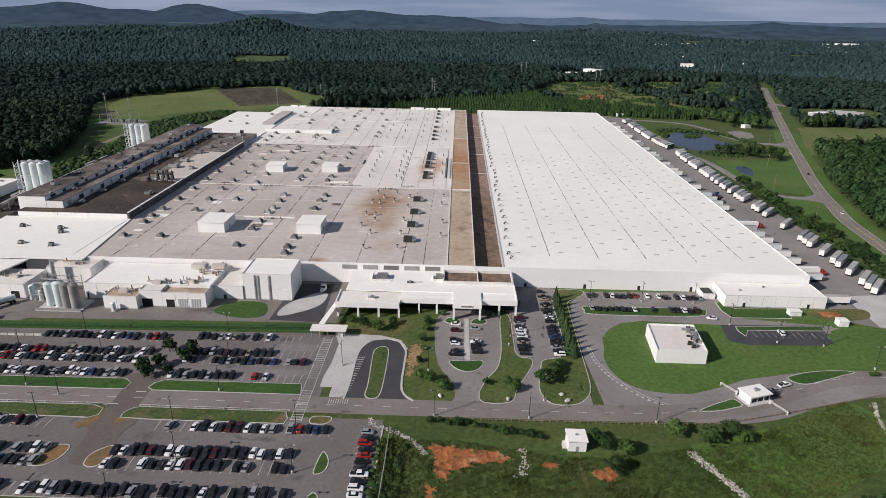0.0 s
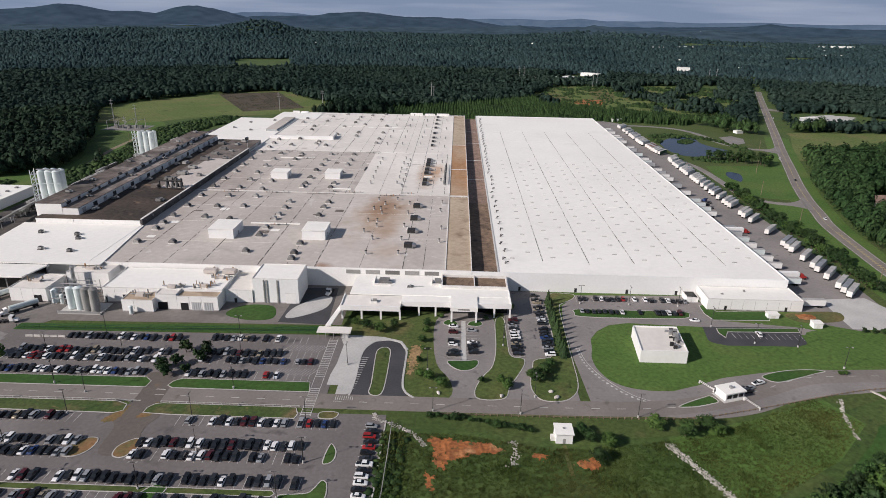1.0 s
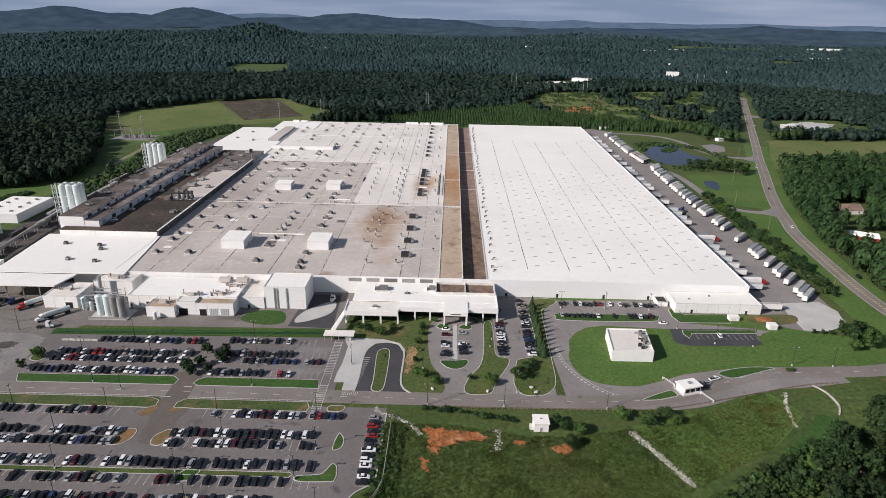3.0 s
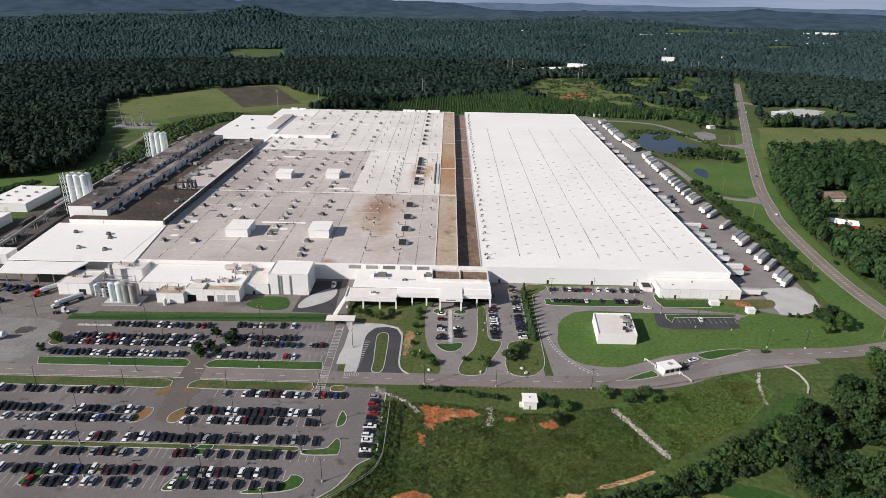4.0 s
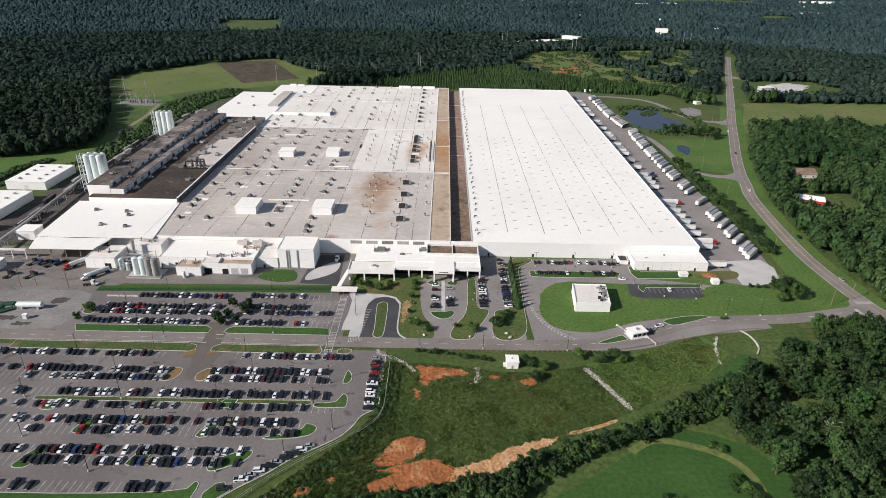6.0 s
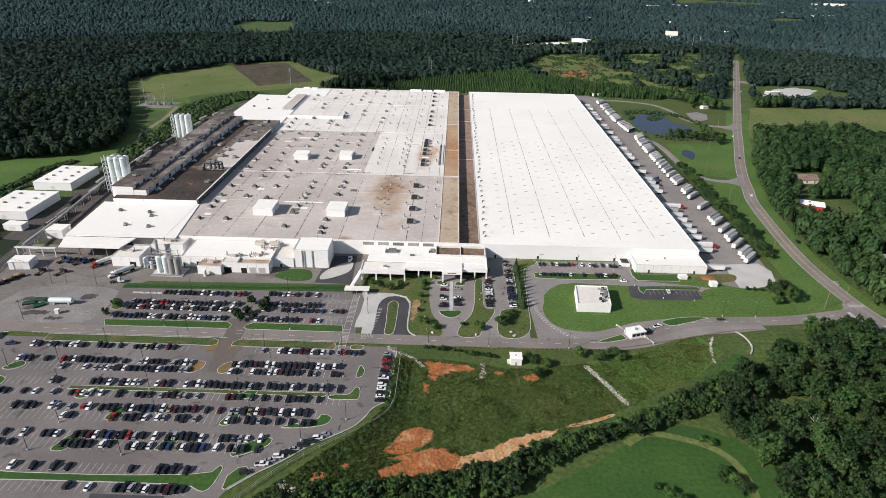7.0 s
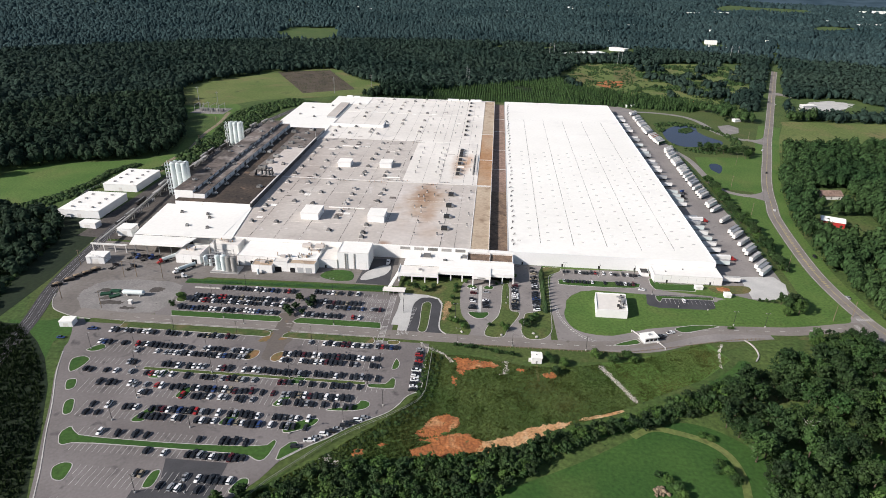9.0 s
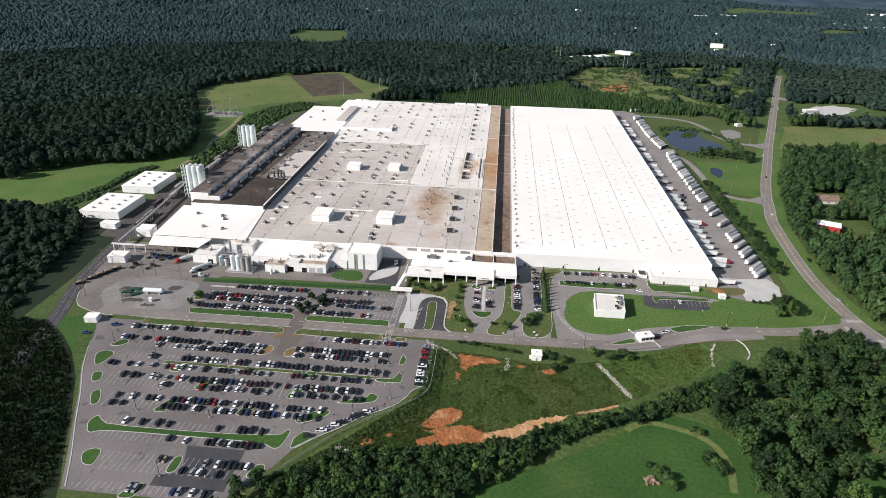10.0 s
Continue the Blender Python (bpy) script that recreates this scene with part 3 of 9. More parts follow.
# the eroded basin below the access road
sheet("basin_meadow", [(-44, -108), (-20, -108), (20, -112), (60, -106), (112, -80), (122, -100), (100, -120), (62, -146), (20, -172), (-25, -190), (-75, -205), (-110, -215), (-78, -186), (-45, -150)], 0.05, "meadow", "tall weedy meadow in a shallow basin", "meadow", False)
CLAYS = [
    [(-28.6, -112.2), (-21, -113.4), (-9.1, -114.6), (-4, -118), (-14.8, -120.2), (-22, -123.4), (-23.8, -128.4), (-26.9, -125.4)],
    [(-29, -128), (-26.5, -131), (-26.7, -136.5), (-28.5, -134.9)], [(3.6, -118.1), (8.6, -119), (7, -121.6), (3.3, -120.6)], [(15.6, -123.1), (21.6, -119), (24.3, -122.1), (22.6, -125.6), (18.4, -125.1)],
    [(-43.3, -172.4), (-39.4, -166.5), (-36.1, -161.6), (-30.4, -157.8), (-24.1, -159.4), (-22.9, -163.6), (-25.8, -168.2), (-30.9, -172.3), (-33.2, -173.6), (-40.1, -174)],
    [(-41.4, -177.2), (-35.1, -173.9), (-27.3, -171.5), (-18.3, -170), (-15.4, -173), (-11, -176), (-12, -180), (-14.3, -181), (-21, -182), (-23.8, -185), (-43.6, -186.4), (-43, -182.5), (-36, -178.4), (-33.9, -176.8)],
    [(-69, -187), (-66, -184), (-62.5, -185), (-63, -188.6), (-67, -189.4)], [(-58.5, -181), (-56.5, -179), (-54.5, -181), (-56.5, -182.6)], [(-70, -196), (-67, -195), (-64.5, -196.2), (-67, -197.6)]]


def eroded(poly, seed, label, cell=0.4, material="clay", name="bare_clay"):
    """Bare washed-out ground: a gullied relief with a frayed outline."""
    xs, ys = [p[0] for p in poly], [p[1] for p in poly]
    x0, y0 = min(xs) - 3, min(ys) - 3
    nx, ny = int((max(xs) + 3 - x0) / cell), int((max(ys) + 3 - y0) / cell)
    keep = np.zeros((nx, ny))
    for i in range(nx):
        for j in range(ny):
            x, y = x0 + i * cell, y0 + j * cell
            wx = x + 1.5 * noise.noise((x / 3.2, y / 3.2, seed)) + 1.3 * noise.noise((x / 0.9, y / 0.9, seed + 5))
            wy = y + 1.3 * noise.noise((x / 3.2, y / 3.2, seed + 9)) + 1.0 * noise.noise((x / 0.9, y / 0.9, seed + 3))
            keep[i, j] = inside((wx, wy), poly)
    soft = keep.copy()
    for _ in range(3):
        pad = np.pad(soft, 1)
        soft = (pad[:-2, 1:-1] + pad[2:, 1:-1] + pad[1:-1, :-2] + pad[1:-1, 2:] + soft) / 5
    idx, v, f = {}, [], []

    def corner(i, j):
        if (i, j) not in idx:
            x, y = x0 + i * cell, y0 + j * cell
            rill = abs(noise.noise((x / 1.6 + y / 9, y / 5.0, seed + 1))) * 0.8 + abs(noise.noise((x / 0.7, y / 1.6, seed + 2))) * 0.5
            idx[i, j] = len(v)
            x, y = x + cell * 0.8 * noise.noise((x * 1.7, y * 1.7, seed)), y + cell * 0.8 * noise.noise((x * 1.7, y * 1.7, seed + 4))
            v.append((x, y, 0.1 + 0.45 * soft[min(i, nx - 1), min(j, ny - 1)] * rill))
        return idx[i, j]

    for i in range(nx):
        for j in range(ny):
            if keep[i, j]:
                a, b, c, d = corner(i, j), corner(i + 1, j), corner(i + 1, j + 1), corner(i, j + 1)
                f += [(a, b, c), (a, c, d)]
    single(name, fast_mesh(name, v, f, M[material]), None, label, "soil", kind="structure")


for k, poly in enumerate(CLAYS):
    eroded(poly, 11.3 * k + 2.7, ("eroded bank of orange clay", "small clay scar in the weeds", "small clay scar by the pump shed", "small clay scar by the pump shed", "wide washed-out patch of orange clay", "wide gullied fan of bare clay above the hedge", "small clay scar in the weeds", "small clay scar in the weeds", "small clay scar in the weeds")[k])
eroded([(149, 684), (160, 705), (178, 725), (203, 722), (198, 690), (190, 665), (167, 650)], 77.7, "rough bare clay and rubble in the clearing", 2.2)
SAND = [(-14.5, -176.2), (-10, -173.6), (-5.7, -172), (1.3, -169.2), (8.5, -163.6), (18.4, -159.6), (28.2, -156.9), (26.8, -160), (19.4, -163.6), (16.9, -167.3), (12.3, -171.3), (5, -175), (-2.2, -178.4), (-10.4, -181.2), (-15, -181)]
eroded(SAND, 93.1, "washed-out track of pale sandy clay along the basin", 0.4, "sand_clay")
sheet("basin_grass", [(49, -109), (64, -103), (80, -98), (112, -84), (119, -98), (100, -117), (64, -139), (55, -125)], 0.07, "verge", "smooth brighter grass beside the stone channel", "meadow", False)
sheet("mown_track", [(64, -150), (90, -130), (115, -108), (124, -98), (128, -102), (112, -118), (84, -140), (58, -158), (36, -168), (34, -164)], 0.09, "lawn", "mown green track beside the woods", "lawn")
sheet("mown_track", ribbon_ring([(55, -164), (63, -158.5), (71, -158), (87, -163.6), (94.7, -172), (96.5, -184), (94, -198)], 3.4), 0.09, "pasture", "worn yellowish path across the lawn", "path")

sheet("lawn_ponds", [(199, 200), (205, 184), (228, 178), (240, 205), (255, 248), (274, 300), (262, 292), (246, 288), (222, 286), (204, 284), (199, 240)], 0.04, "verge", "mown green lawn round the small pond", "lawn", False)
# water
sheet("pond", [(191.5, 370), (194, 388), (203, 403), (213, 416), (232, 430), (243, 424), (238, 396), (243, 374), (254, 354), (248, 338), (225, 328), (204, 324), (194, 336), (191, 352)], 0.06, "water", "dark still pond with reedy banks", "pond", kind="structure")
sheet("small_pond", [(209, 244), (212.6, 259), (219, 263), (223.4, 256), (219.6, 241), (213.6, 230), (211, 236)], 0.06, "water", "small dark retention pond", "pond", kind="structure")

# dark sheet that paints cloud shade over the slope
sheet("shaded_slope", [(-560, -40), (-330, 55), (-312, 60), (-300, 0), (-293, -55), (-292, -107), (-274, -107), (-254, -123), (-241, -136), (-225, -157), (-207, -188), (-197, -208), (-189, -222), (-180, -240), (-205, -300), (-600, -300)], 0.04, "forest_floor", "brushy slope beside the railway, cloud shade in its colour", "slope", False)
# ---- roads and paved lots ----
HWY = [(300, -225), (262, -150), (238, -108), (224, -78), (216.5, -57), (213.8, -42), (212.2, -25), (211.3, -5), (212, 20), (216.5, 64), (224, 116), (232.4, 146), (242, 180), (257, 224), (281, 287), (309, 361), (339, 436), (374, 525), (425, 654), (480, 793), (544, 953), (640, 1200)]
single("highway", ribbon(HWY, 10, 0.1), M["road_brown"], "grey two-lane highway curving past the plant", "road", kind="structure")
for poly, lab in (([(206.6, -44), (205, -50), (198, -53.5), (198, -61), (206, -64), (214, -72), (219, -80), (223, -76), (216, -57), (212, -40)], "flared mouth of the access road"),
                  ([(229, 158), (222, 163), (214, 166), (214, 172), (224, 170), (236, 178), (241, 188), (243, 182), (233, 150)], "flared mouth of the yard road"),
                  ([(298, 346), (290, 358), (284, 362), (286, 369), (296, 366), (306, 372), (313, 384), (314, 374), (303, 348)], "flared mouth of the service road"),
                  ([(417, 645), (430, 650), (440, 640), (446, 626), (450, 628), (446, 650), (440, 668), (432, 668)], "paved mouth of a side road")):
    single("road_mouth", slab(rounded(poly, 2), 0.108), M["asphalt_road"], lab, "road", kind="structure")
single("access_road", ribbon([(-252, -91), (-225, -93), (-190, -93.4), (-134, -93.2), (-67, -94), (-1, -94), (45, -93), (70, -88), (92, -79), (112, -70), (132, -67.5), (157, -65.6), (168, -64.2), (181, -61.4), (196, -57.5), (210, -54)], 8.6, 0.12), M["road_brown"], "grey access road from the highway to the car parks", "road", kind="structure")
single("gate_lane", ribbon([(45, -93), (66, -94), (84, -90), (106, -80), (132, -75), (150, -71)], 7, 0.116), M["asphalt_road"], "outbound lane beside the gatehouse", "road", kind="structure")
single("yard_road", ribbon([(160, 500), (170, 490), (197, 491), (223, 484), (243, 470), (255, 441), (259, 404), (266, 382), (279, 367), (295, 361), (304, 356)], 7, 0.092), M["gravel"], "pale service road behind the truck yard", "road", kind="structure")
single("yard_road", ribbon([(187, 305), (193.5, 282), (196, 260), (196.5, 224), (197, 191), (202.3, 177.5), (213, 169), (224, 166), (236, 164)], 6.5, 0.092), M["asphalt_road"], "narrow road from the highway to the truck yard", "road", kind="structure")
single("farm_track", ribbon([(-357, 399), (-347, 343), (-344, 297), (-338.6, 263), (-333, 231), (-334.3, 206), (-334.7, 182), (-327, 157)], 4.4, 0.09), M["track"], "pale dirt track to the substation", "track", kind="structure")
sheet("gravel_lot", [(270, 384), (268, 400), (272, 428), (289, 437), (296, 422), (288, 397)], 0.09, "gravel", "grey gravel parking apron", "lot", False)
sheet("pale_yard", ragged([(424, 540), (434, 568), (457, 596), (491, 614), (518, 603), (510, 582), (481, 553), (441, 541)], 4, 31), 0.2, "concrete", "pale bare quarry yard among the trees", "yard")
sheet("parking_lot_south", [(-240, -101), (-237, -126), (-228.5, -145), (-216, -168), (-206, -188), (-194.5, -209), (-185, -228), (-118, -228), (-102, -205), (-97, -194), (-88, -185), (-80.7, -179), (-71.5, -170), (-58.5, -160.4), (-53, -153.5), (-50, -147), (-44.6, -142), (-43.6, -137), (-43.6, -111), (-43.6, -101)], 0.08, "asphalt", "large weathered asphalt car park with islands", "car park", False)
single("west_road", ribbon([(-183, -224), (-192, -206.5), (-203, -186), (-213, -166.5), (-225.5, -144), (-232, -126), (-240, -108), (-247, -99)], 7, 0.1), M["asphalt"], "shaded grey road along the car park", "road", kind="structure")
single("new_asphalt_patch", slab([(-145, -198), (-118, -198), (-118, -222), (-150, -222), (-150, -216), (-140, -214)], 0.088), M["asphalt_new"], "darker resurfaced patch of asphalt", "asphalt", kind="structure")
sheet("parking_lot_north", [(-208, -50), (-66, -47), (-66, -90), (-130, -90), (-206, -89), (-212, -72)], 0.08, "asphalt", "weathered asphalt car park beside the plant", "car park", False)
sheet("cross_aisle", [(-134.5, -80), (-123.5, -80), (-122.8, -90), (-122, -100), (-119, -105), (-121, -112), (-120, -124), (-129.5, -124.5), (-131, -112), (-136, -105), (-132.5, -100), (-132, -90)], 0.128, "worn_dirt", "worn brownish crossing between the car parks", "asphalt")
sheet("plant_yard", [(-300, 66), (-290, -30), (-281, -60), (-277, -73), (-274.5, -80), (-270, -87), (-264, -91.5), (-252, -95.6), (-240, -97), (-225, -94), (-206, -88), (-208, -58), (-195, -41), (-70, -38), (-70, 4), (-300, 4)], 0.06, "asphalt_yard", "stained asphalt yard before the plant", "yard", False)
sheet("gravel_yard", ragged([(-263, -71), (-262, -63.6), (-255, -53.3), (-230, -49), (-207.3, -52.7), (-204, -67.3), (-205.2, -83), (-218, -89), (-243.3, -90.8), (-257.4, -81)], 0.8, 14), 0.09, "gravel", "pale rutted gravel yard with tanks", "yard", False)
for k, (x, y, w, l) in enumerate(((-249, -66, 9, 5), (-238, -79, 12, 4), (-219, -61, 7, 6), (-226, -84, 8, 3), (-244, -74, 6, 4), (-212, -74, 5, 7))):
    sheet("stained_gravel", ragged([(x - w / 2, y - l / 2), (x + w / 2, y - l / 2 + 1), (x + w / 2, y + l / 2), (x - w / 2 + 1, y + l / 2)], 0.7, 140 + k), 0.1 + 0.004 * k, "yard_dirt", "dark oily stain on the gravel", "stain", True)
sheet("truck_yard", [(138, -22), (158, -30), (182, -18), (184, 20), (186.5, 60), (186.5, 110), (186, 180), (187.5, 270), (190, 315), (184, 340), (181, 400), (182, 470), (178, 505), (150, 534), (138, 520)], 0.06, "asphalt_road", "wide grey truck yard along the hall", "yard", False)
sheet("yard_apron", [(157, 2), (180, 5), (184, -6), (180, -20), (176.5, -23.3), (167, -28.4), (155, -28.3), (155.5, -14)], 0.09, "concrete", "pale concrete apron of the truck yard", "apron", False)
sheet("visitor_lot", [(29, -13), (37, -1), (92, 2), (97, -6), (100, -24), (130, -28), (160, -38), (156, -42), (128, -34.5), (96, -30.5), (74, -29.5), (56, -28.5), (47, -31), (40.5, -37), (36.5, -44), (35, -55), (37, -68), (43, -77.5), (51, -81.5), (59, -81.5), (70, -77), (81, -71.5), (98, -67), (116, -63.5), (150, -63.5), (150, -73), (132, -76.6), (97, -87.2), (63, -96.6), (28, -98), (26.5, -60), (27, -30)], 0.08, "asphalt_road", "asphalt drive and visitor car park", "car park", False)
sheet("pump_lot", [(88.3, -30), (131.5, -28.6), (129.1, -33.9), (127.4, -45.3), (85.7, -46.5)], 0.086, "asphalt_new", "small dark asphalt car park by the lawn", "car park", False)
sheet("lobby_lot", rounded([(-30, -38.8), (-28.6, -28), (-23, -22), (-4.6, -22), (-3, -35), (-4, -58.8), (-6, -68.5), (-11, -77.8), (-13, -84.6), (-12, -92), (-23.5, -92), (-21, -86.6), (-22.2, -78.3), (-27.3, -69.6), (-29.2, -58.1)], 1), 0.08, "asphalt_road", "asphalt forecourt before the lobby", "car park", False)
sheet("lobby_lane", [(2, 2), (24, 2), (24, -91), (-4, -91), (-4, -80), (0, -60)], 0.08, "asphalt_road", "asphalt lane with parked cars beside the lobby", "car park", False)
sheet("lobby_dock", [(-96, -1), (-78, 0), (-76, -38), (-98, -37)], 0.066, "asphalt_new", "dark paved dock court", "yard", False)
sheet("dock_pad", [(-95, -33), (-88, -30), (-80, -22), (-79, -11), (-84, -10), (-93, -20), (-96, -28)], 0.09, "concrete", "pale curved concrete pad in the dock court", "pad")
sheet("drop_off_loop", rounded([(-60.5, -92), (-58.1, -88.5), (-57.5, -80), (-57.7, -64.5), (-56.6, -57), (-53.2, -51.4), (-48, -50), (-43, -52), (-40.4, -58), (-40.1, -67), (-40, -81), (-38.8, -87), (-36, -92)], 2), 0.09, "asphalt_new", "dark asphalt drop-off loop", "road", False)
sheet("plaza", [(-67.3, -84), (-63.1, -83.8), (-63.1, -90.6), (-60.4, -90.6), (-58.1, -88.5), (-57.6, -80), (-57.8, -64.5), (-56.7, -57), (-53.5, -51.6), (-48, -50.2), (-43.2, -52), (-40.6, -58), (-39.4, -57), (-42.6, -50.5), (-50.5, -47.4), (-61.4, -46.8), (-69, -46.6), (-66, -54.9), (-66.2, -68.8), (-67.2, -77.1)], 0.11, "concrete", "pale concrete plaza beside the drop-off loop", "plaza", False)
sheet("lobby_garden", [(-71, -33), (-24, -24), (-29.5, -40), (-29, -58), (-27, -70), (-22, -78), (-20.6, -86.6), (-22, -90.2), (-35, -90.2), (-38.6, -87), (-39.8, -80), (-39.8, -58), (-43, -51), (-50, -47.2), (-68, -46)], 0.05, "garden", "planted green bed before the lobby", "garden", False)
sheet("dock_lawn", [(-122, -32), (-110, -36), (-101, -33), (-104, -22), (-116, -21), (-122, -26)], 0.09, "lawn", "small oval lawn before the tower", "lawn")
sheet("road_verge", [(-206, -44), (-72, -39), (-72, -46), (-206, -50)], 0.1, "lawn", "long grass verge with a fence", "verge", False)
sheet("shaded_lawn_patch", [(132.7, -14.5), (157, -11.5), (154, -21), (134.5, -22.7)], 0.1, "dry_grass", "worn yellowish grass beside the annex", "grass")
sheet("bare_dirt", ragged([(136, -16), (143, -15), (144, -19), (137, -20)], 0.5, 51), 0.13, "clay", "patch of bare orange dirt by the guard hut", "soil", False)
sheet("clearing_grass", [(-384, 262), (-352, 268), (-346, 300), (-352, 350), (-362, 372), (-392, 368), (-388, 304)], 0.06, "meadow", "dark rough grass before the substation", "grass")
sheet("rail_yard", [(-316, 10), (-268, 6), (-267, 60), (-267, 300), (-296, 330), (-306, 260), (-313, 200), (-316, 150), (-316, 95)], 0.07, "yard_dirt", "oily dark dirt beside the rail tracks", "yard", False)
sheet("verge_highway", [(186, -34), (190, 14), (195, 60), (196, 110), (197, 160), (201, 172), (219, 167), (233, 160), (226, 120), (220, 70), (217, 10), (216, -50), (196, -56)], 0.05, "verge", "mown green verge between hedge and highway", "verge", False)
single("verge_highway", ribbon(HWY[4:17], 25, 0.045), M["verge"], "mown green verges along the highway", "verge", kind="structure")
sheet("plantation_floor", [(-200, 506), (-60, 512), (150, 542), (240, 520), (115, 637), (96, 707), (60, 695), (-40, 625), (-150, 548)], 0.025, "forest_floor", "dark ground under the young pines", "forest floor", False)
sheet("bare_clay", ragged([(33.5, -154), (44, -150), (53, -146), (53, -147.8), (44, -152), (33.4, -155.6)], 0.3, 71), 0.1, "sand_clay", "thin track of bare clay beside the hedge", "soil", False)
LOOP = [(-58.3, -90.5), (-57.9, -88), (-57.6, -80), (-57.8, -64.5), (-56.8, -57), (-53.4, -51.4), (-48, -49.8), (-43, -51.8), (-40.2, -58), (-39.9, -67), (-39.8, -81), (-38.4, -87), (-35, -90.6)]
single("loop_kerb", ribbon(LOOP, 0.75, 0.24, 0.2), M["concrete"], "pale concrete kerb round the drop-off loop", "kerb", kind="structure")

# ---- the plant ----
RZ = 9.2


def R(x, y):
    return x * 1.0084 + 0.2, y * 1.0084 + 2.5


def roof_sheet(name, x0, y0, x1, y1, material, label, z=RZ, parent=None):
    (a, b), (c, d) = R(x0, y0), R(x1, y1)
    g = Geo().box(a, b, z - 0.25, c, d, z)
    if parent:
        return part(name, g, M[material], parent, label)
    return single(name, g, M[material], label, "roof", kind="structure")


def wall_run(name, x0, y0, x1, y1, z0, z1, thick, material, parent, label=""):
    """A wall of that thickness along a line in plan."""
    d = Vector((x1 - x0, y1 - y0)).normalized()
    n = Vector((-d.y, d.x)) * thick / 2
    g = Geo().prism([(x0 - n.x, y0 - n.y), (x1 - n.x, y1 - n.y), (x1 + n.x, y1 + n.y), (x0 + n.x, y0 + n.y)], z0, z1)
    return part(name, g, M[material], parent, label)


# the white warehouse hall
hall = thing("warehouse_hall", "huge white warehouse hall with a flat white roof", "building")
X0, Y0 = R(0, 0)
X1, Y1 = R(138.6, 474)
wall_run("wall", X0 - 13.4, Y0 + 0.2, X1, Y0 + 0.2, 0, RZ + 0.5, 0.4, "wall_white", hall)
wall_run("wall", X1 - 0.2, Y0 + 0.4, X1 - 0.2, Y1, 0, RZ + 0.35, 0.4, "wall_white", hall)
wall_run("wall", X0, Y1 - 0.2, X1 - 0.4, Y1 - 0.2, 0, RZ + 0.35, 0.4, "wall_white", hall)
wall_run("wall", X0 + 0.2, Y0 + 0.4, X0 + 0.2, Y1 - 0.4, 5.0, RZ + 0.15, 0.4, "wall_grey", hall)
part("roof", Geo().box(X0 + 0.4, Y0 + 0.4, RZ - 0.4, X1 - 0.4, Y1 - 0.4, RZ), M["roof_white"], hall)
for k in range(1, 6):
    x = X0 + (X1 - X0) * k / 6
    part("roof_seam", Geo().box(x - 0.17, Y0 + 14 + 3 * (k % 2), RZ, x + 0.17, Y1 - 95, RZ + 0.07), M["seam"], hall, "dark expansion seam")
for y in (115, 235, 330, 380):
    part("roof_lap", Geo().box(X0 + 0.6, Y0 + y, RZ, X1 - 0.6, Y0 + y + 0.25, RZ + 0.04), M["trim"], hall)
for k in range(46):
    y = Y0 + 5 + k * 10.2
    part("dock_door", Geo().box(X1, y, 1.2, X1 + 0.06, y + 2.7, 4.1), M["wall_grey"], hall, "grey roll-up dock door")
part("door", Geo().box(10, Y0 - 0.06, 0.1, 11.1, Y0, 2.2), M["dark"], hall, "dark steel door")
for x in (38, 63, 87):
    part("door", Geo().box(x - 0.6, Y0 - 0.06, 0.1, x + 0.6, Y0, 2.3), M["dark"], hall, "dark steel door")

# the sunken valley between the halls and the brown strip beside it
valley = thing("roof_valley", "sunken brown ballasted roof between the two halls", "roof", kind="structure")
xv = R(-13, 0)[0]
part("valley_floor", Geo().box(xv, Y0 + 0.4, 5.0, X0, R(0, 128)[1], 5.4), M["roof_ballast"], valley, "dark brown mottled gravel")
part("valley_floor", Geo().box(xv, R(0, 128)[1], 5.0, X0, Y1 - 0.4, 5.38), M["roof_brown"], valley, "paler worn brown gravel")
for y in (190, 255, 330, 390):
    part("valley_rib", Geo().box(xv, R(0, y)[1], 5.38, X0, R(0, y)[1] + 0.5, 5.6), M["trim"], valley)

# the long manufacturing hall
plant = thing("manufacturing_hall", "long grey manufacturing hall crowded with roof vents", "building")
xl = R(-200, 0)[0]
YB = R(0, 472)[1]
wall_run("wall", R(-94, 0)[0], Y0 + 0.2, xv, Y0 + 0.2, 0, RZ + 0.7, 0.4, "wall_plain", plant)
wall_run("wall", xl, Y0 + 0.2, R(-94, 0)[0], Y0 + 0.2, 0, RZ + 0.4, 0.4, "wall_plain", plant)
wall_run("wall", xv - 0.2, Y0 + 0.4, xv - 0.2, YB, 0, RZ + 0.6, 0.4, "trim", plant)
wall_run("wall", xl, YB, xv, YB, 0, RZ + 0.3, 0.4, "wall_plain", plant)
wall_run("wall", xl + 0.2, Y0 + 0.4, xl + 0.2, YB - 0.2, 0, RZ + 0.6, 0.4, "wall_plain", plant)
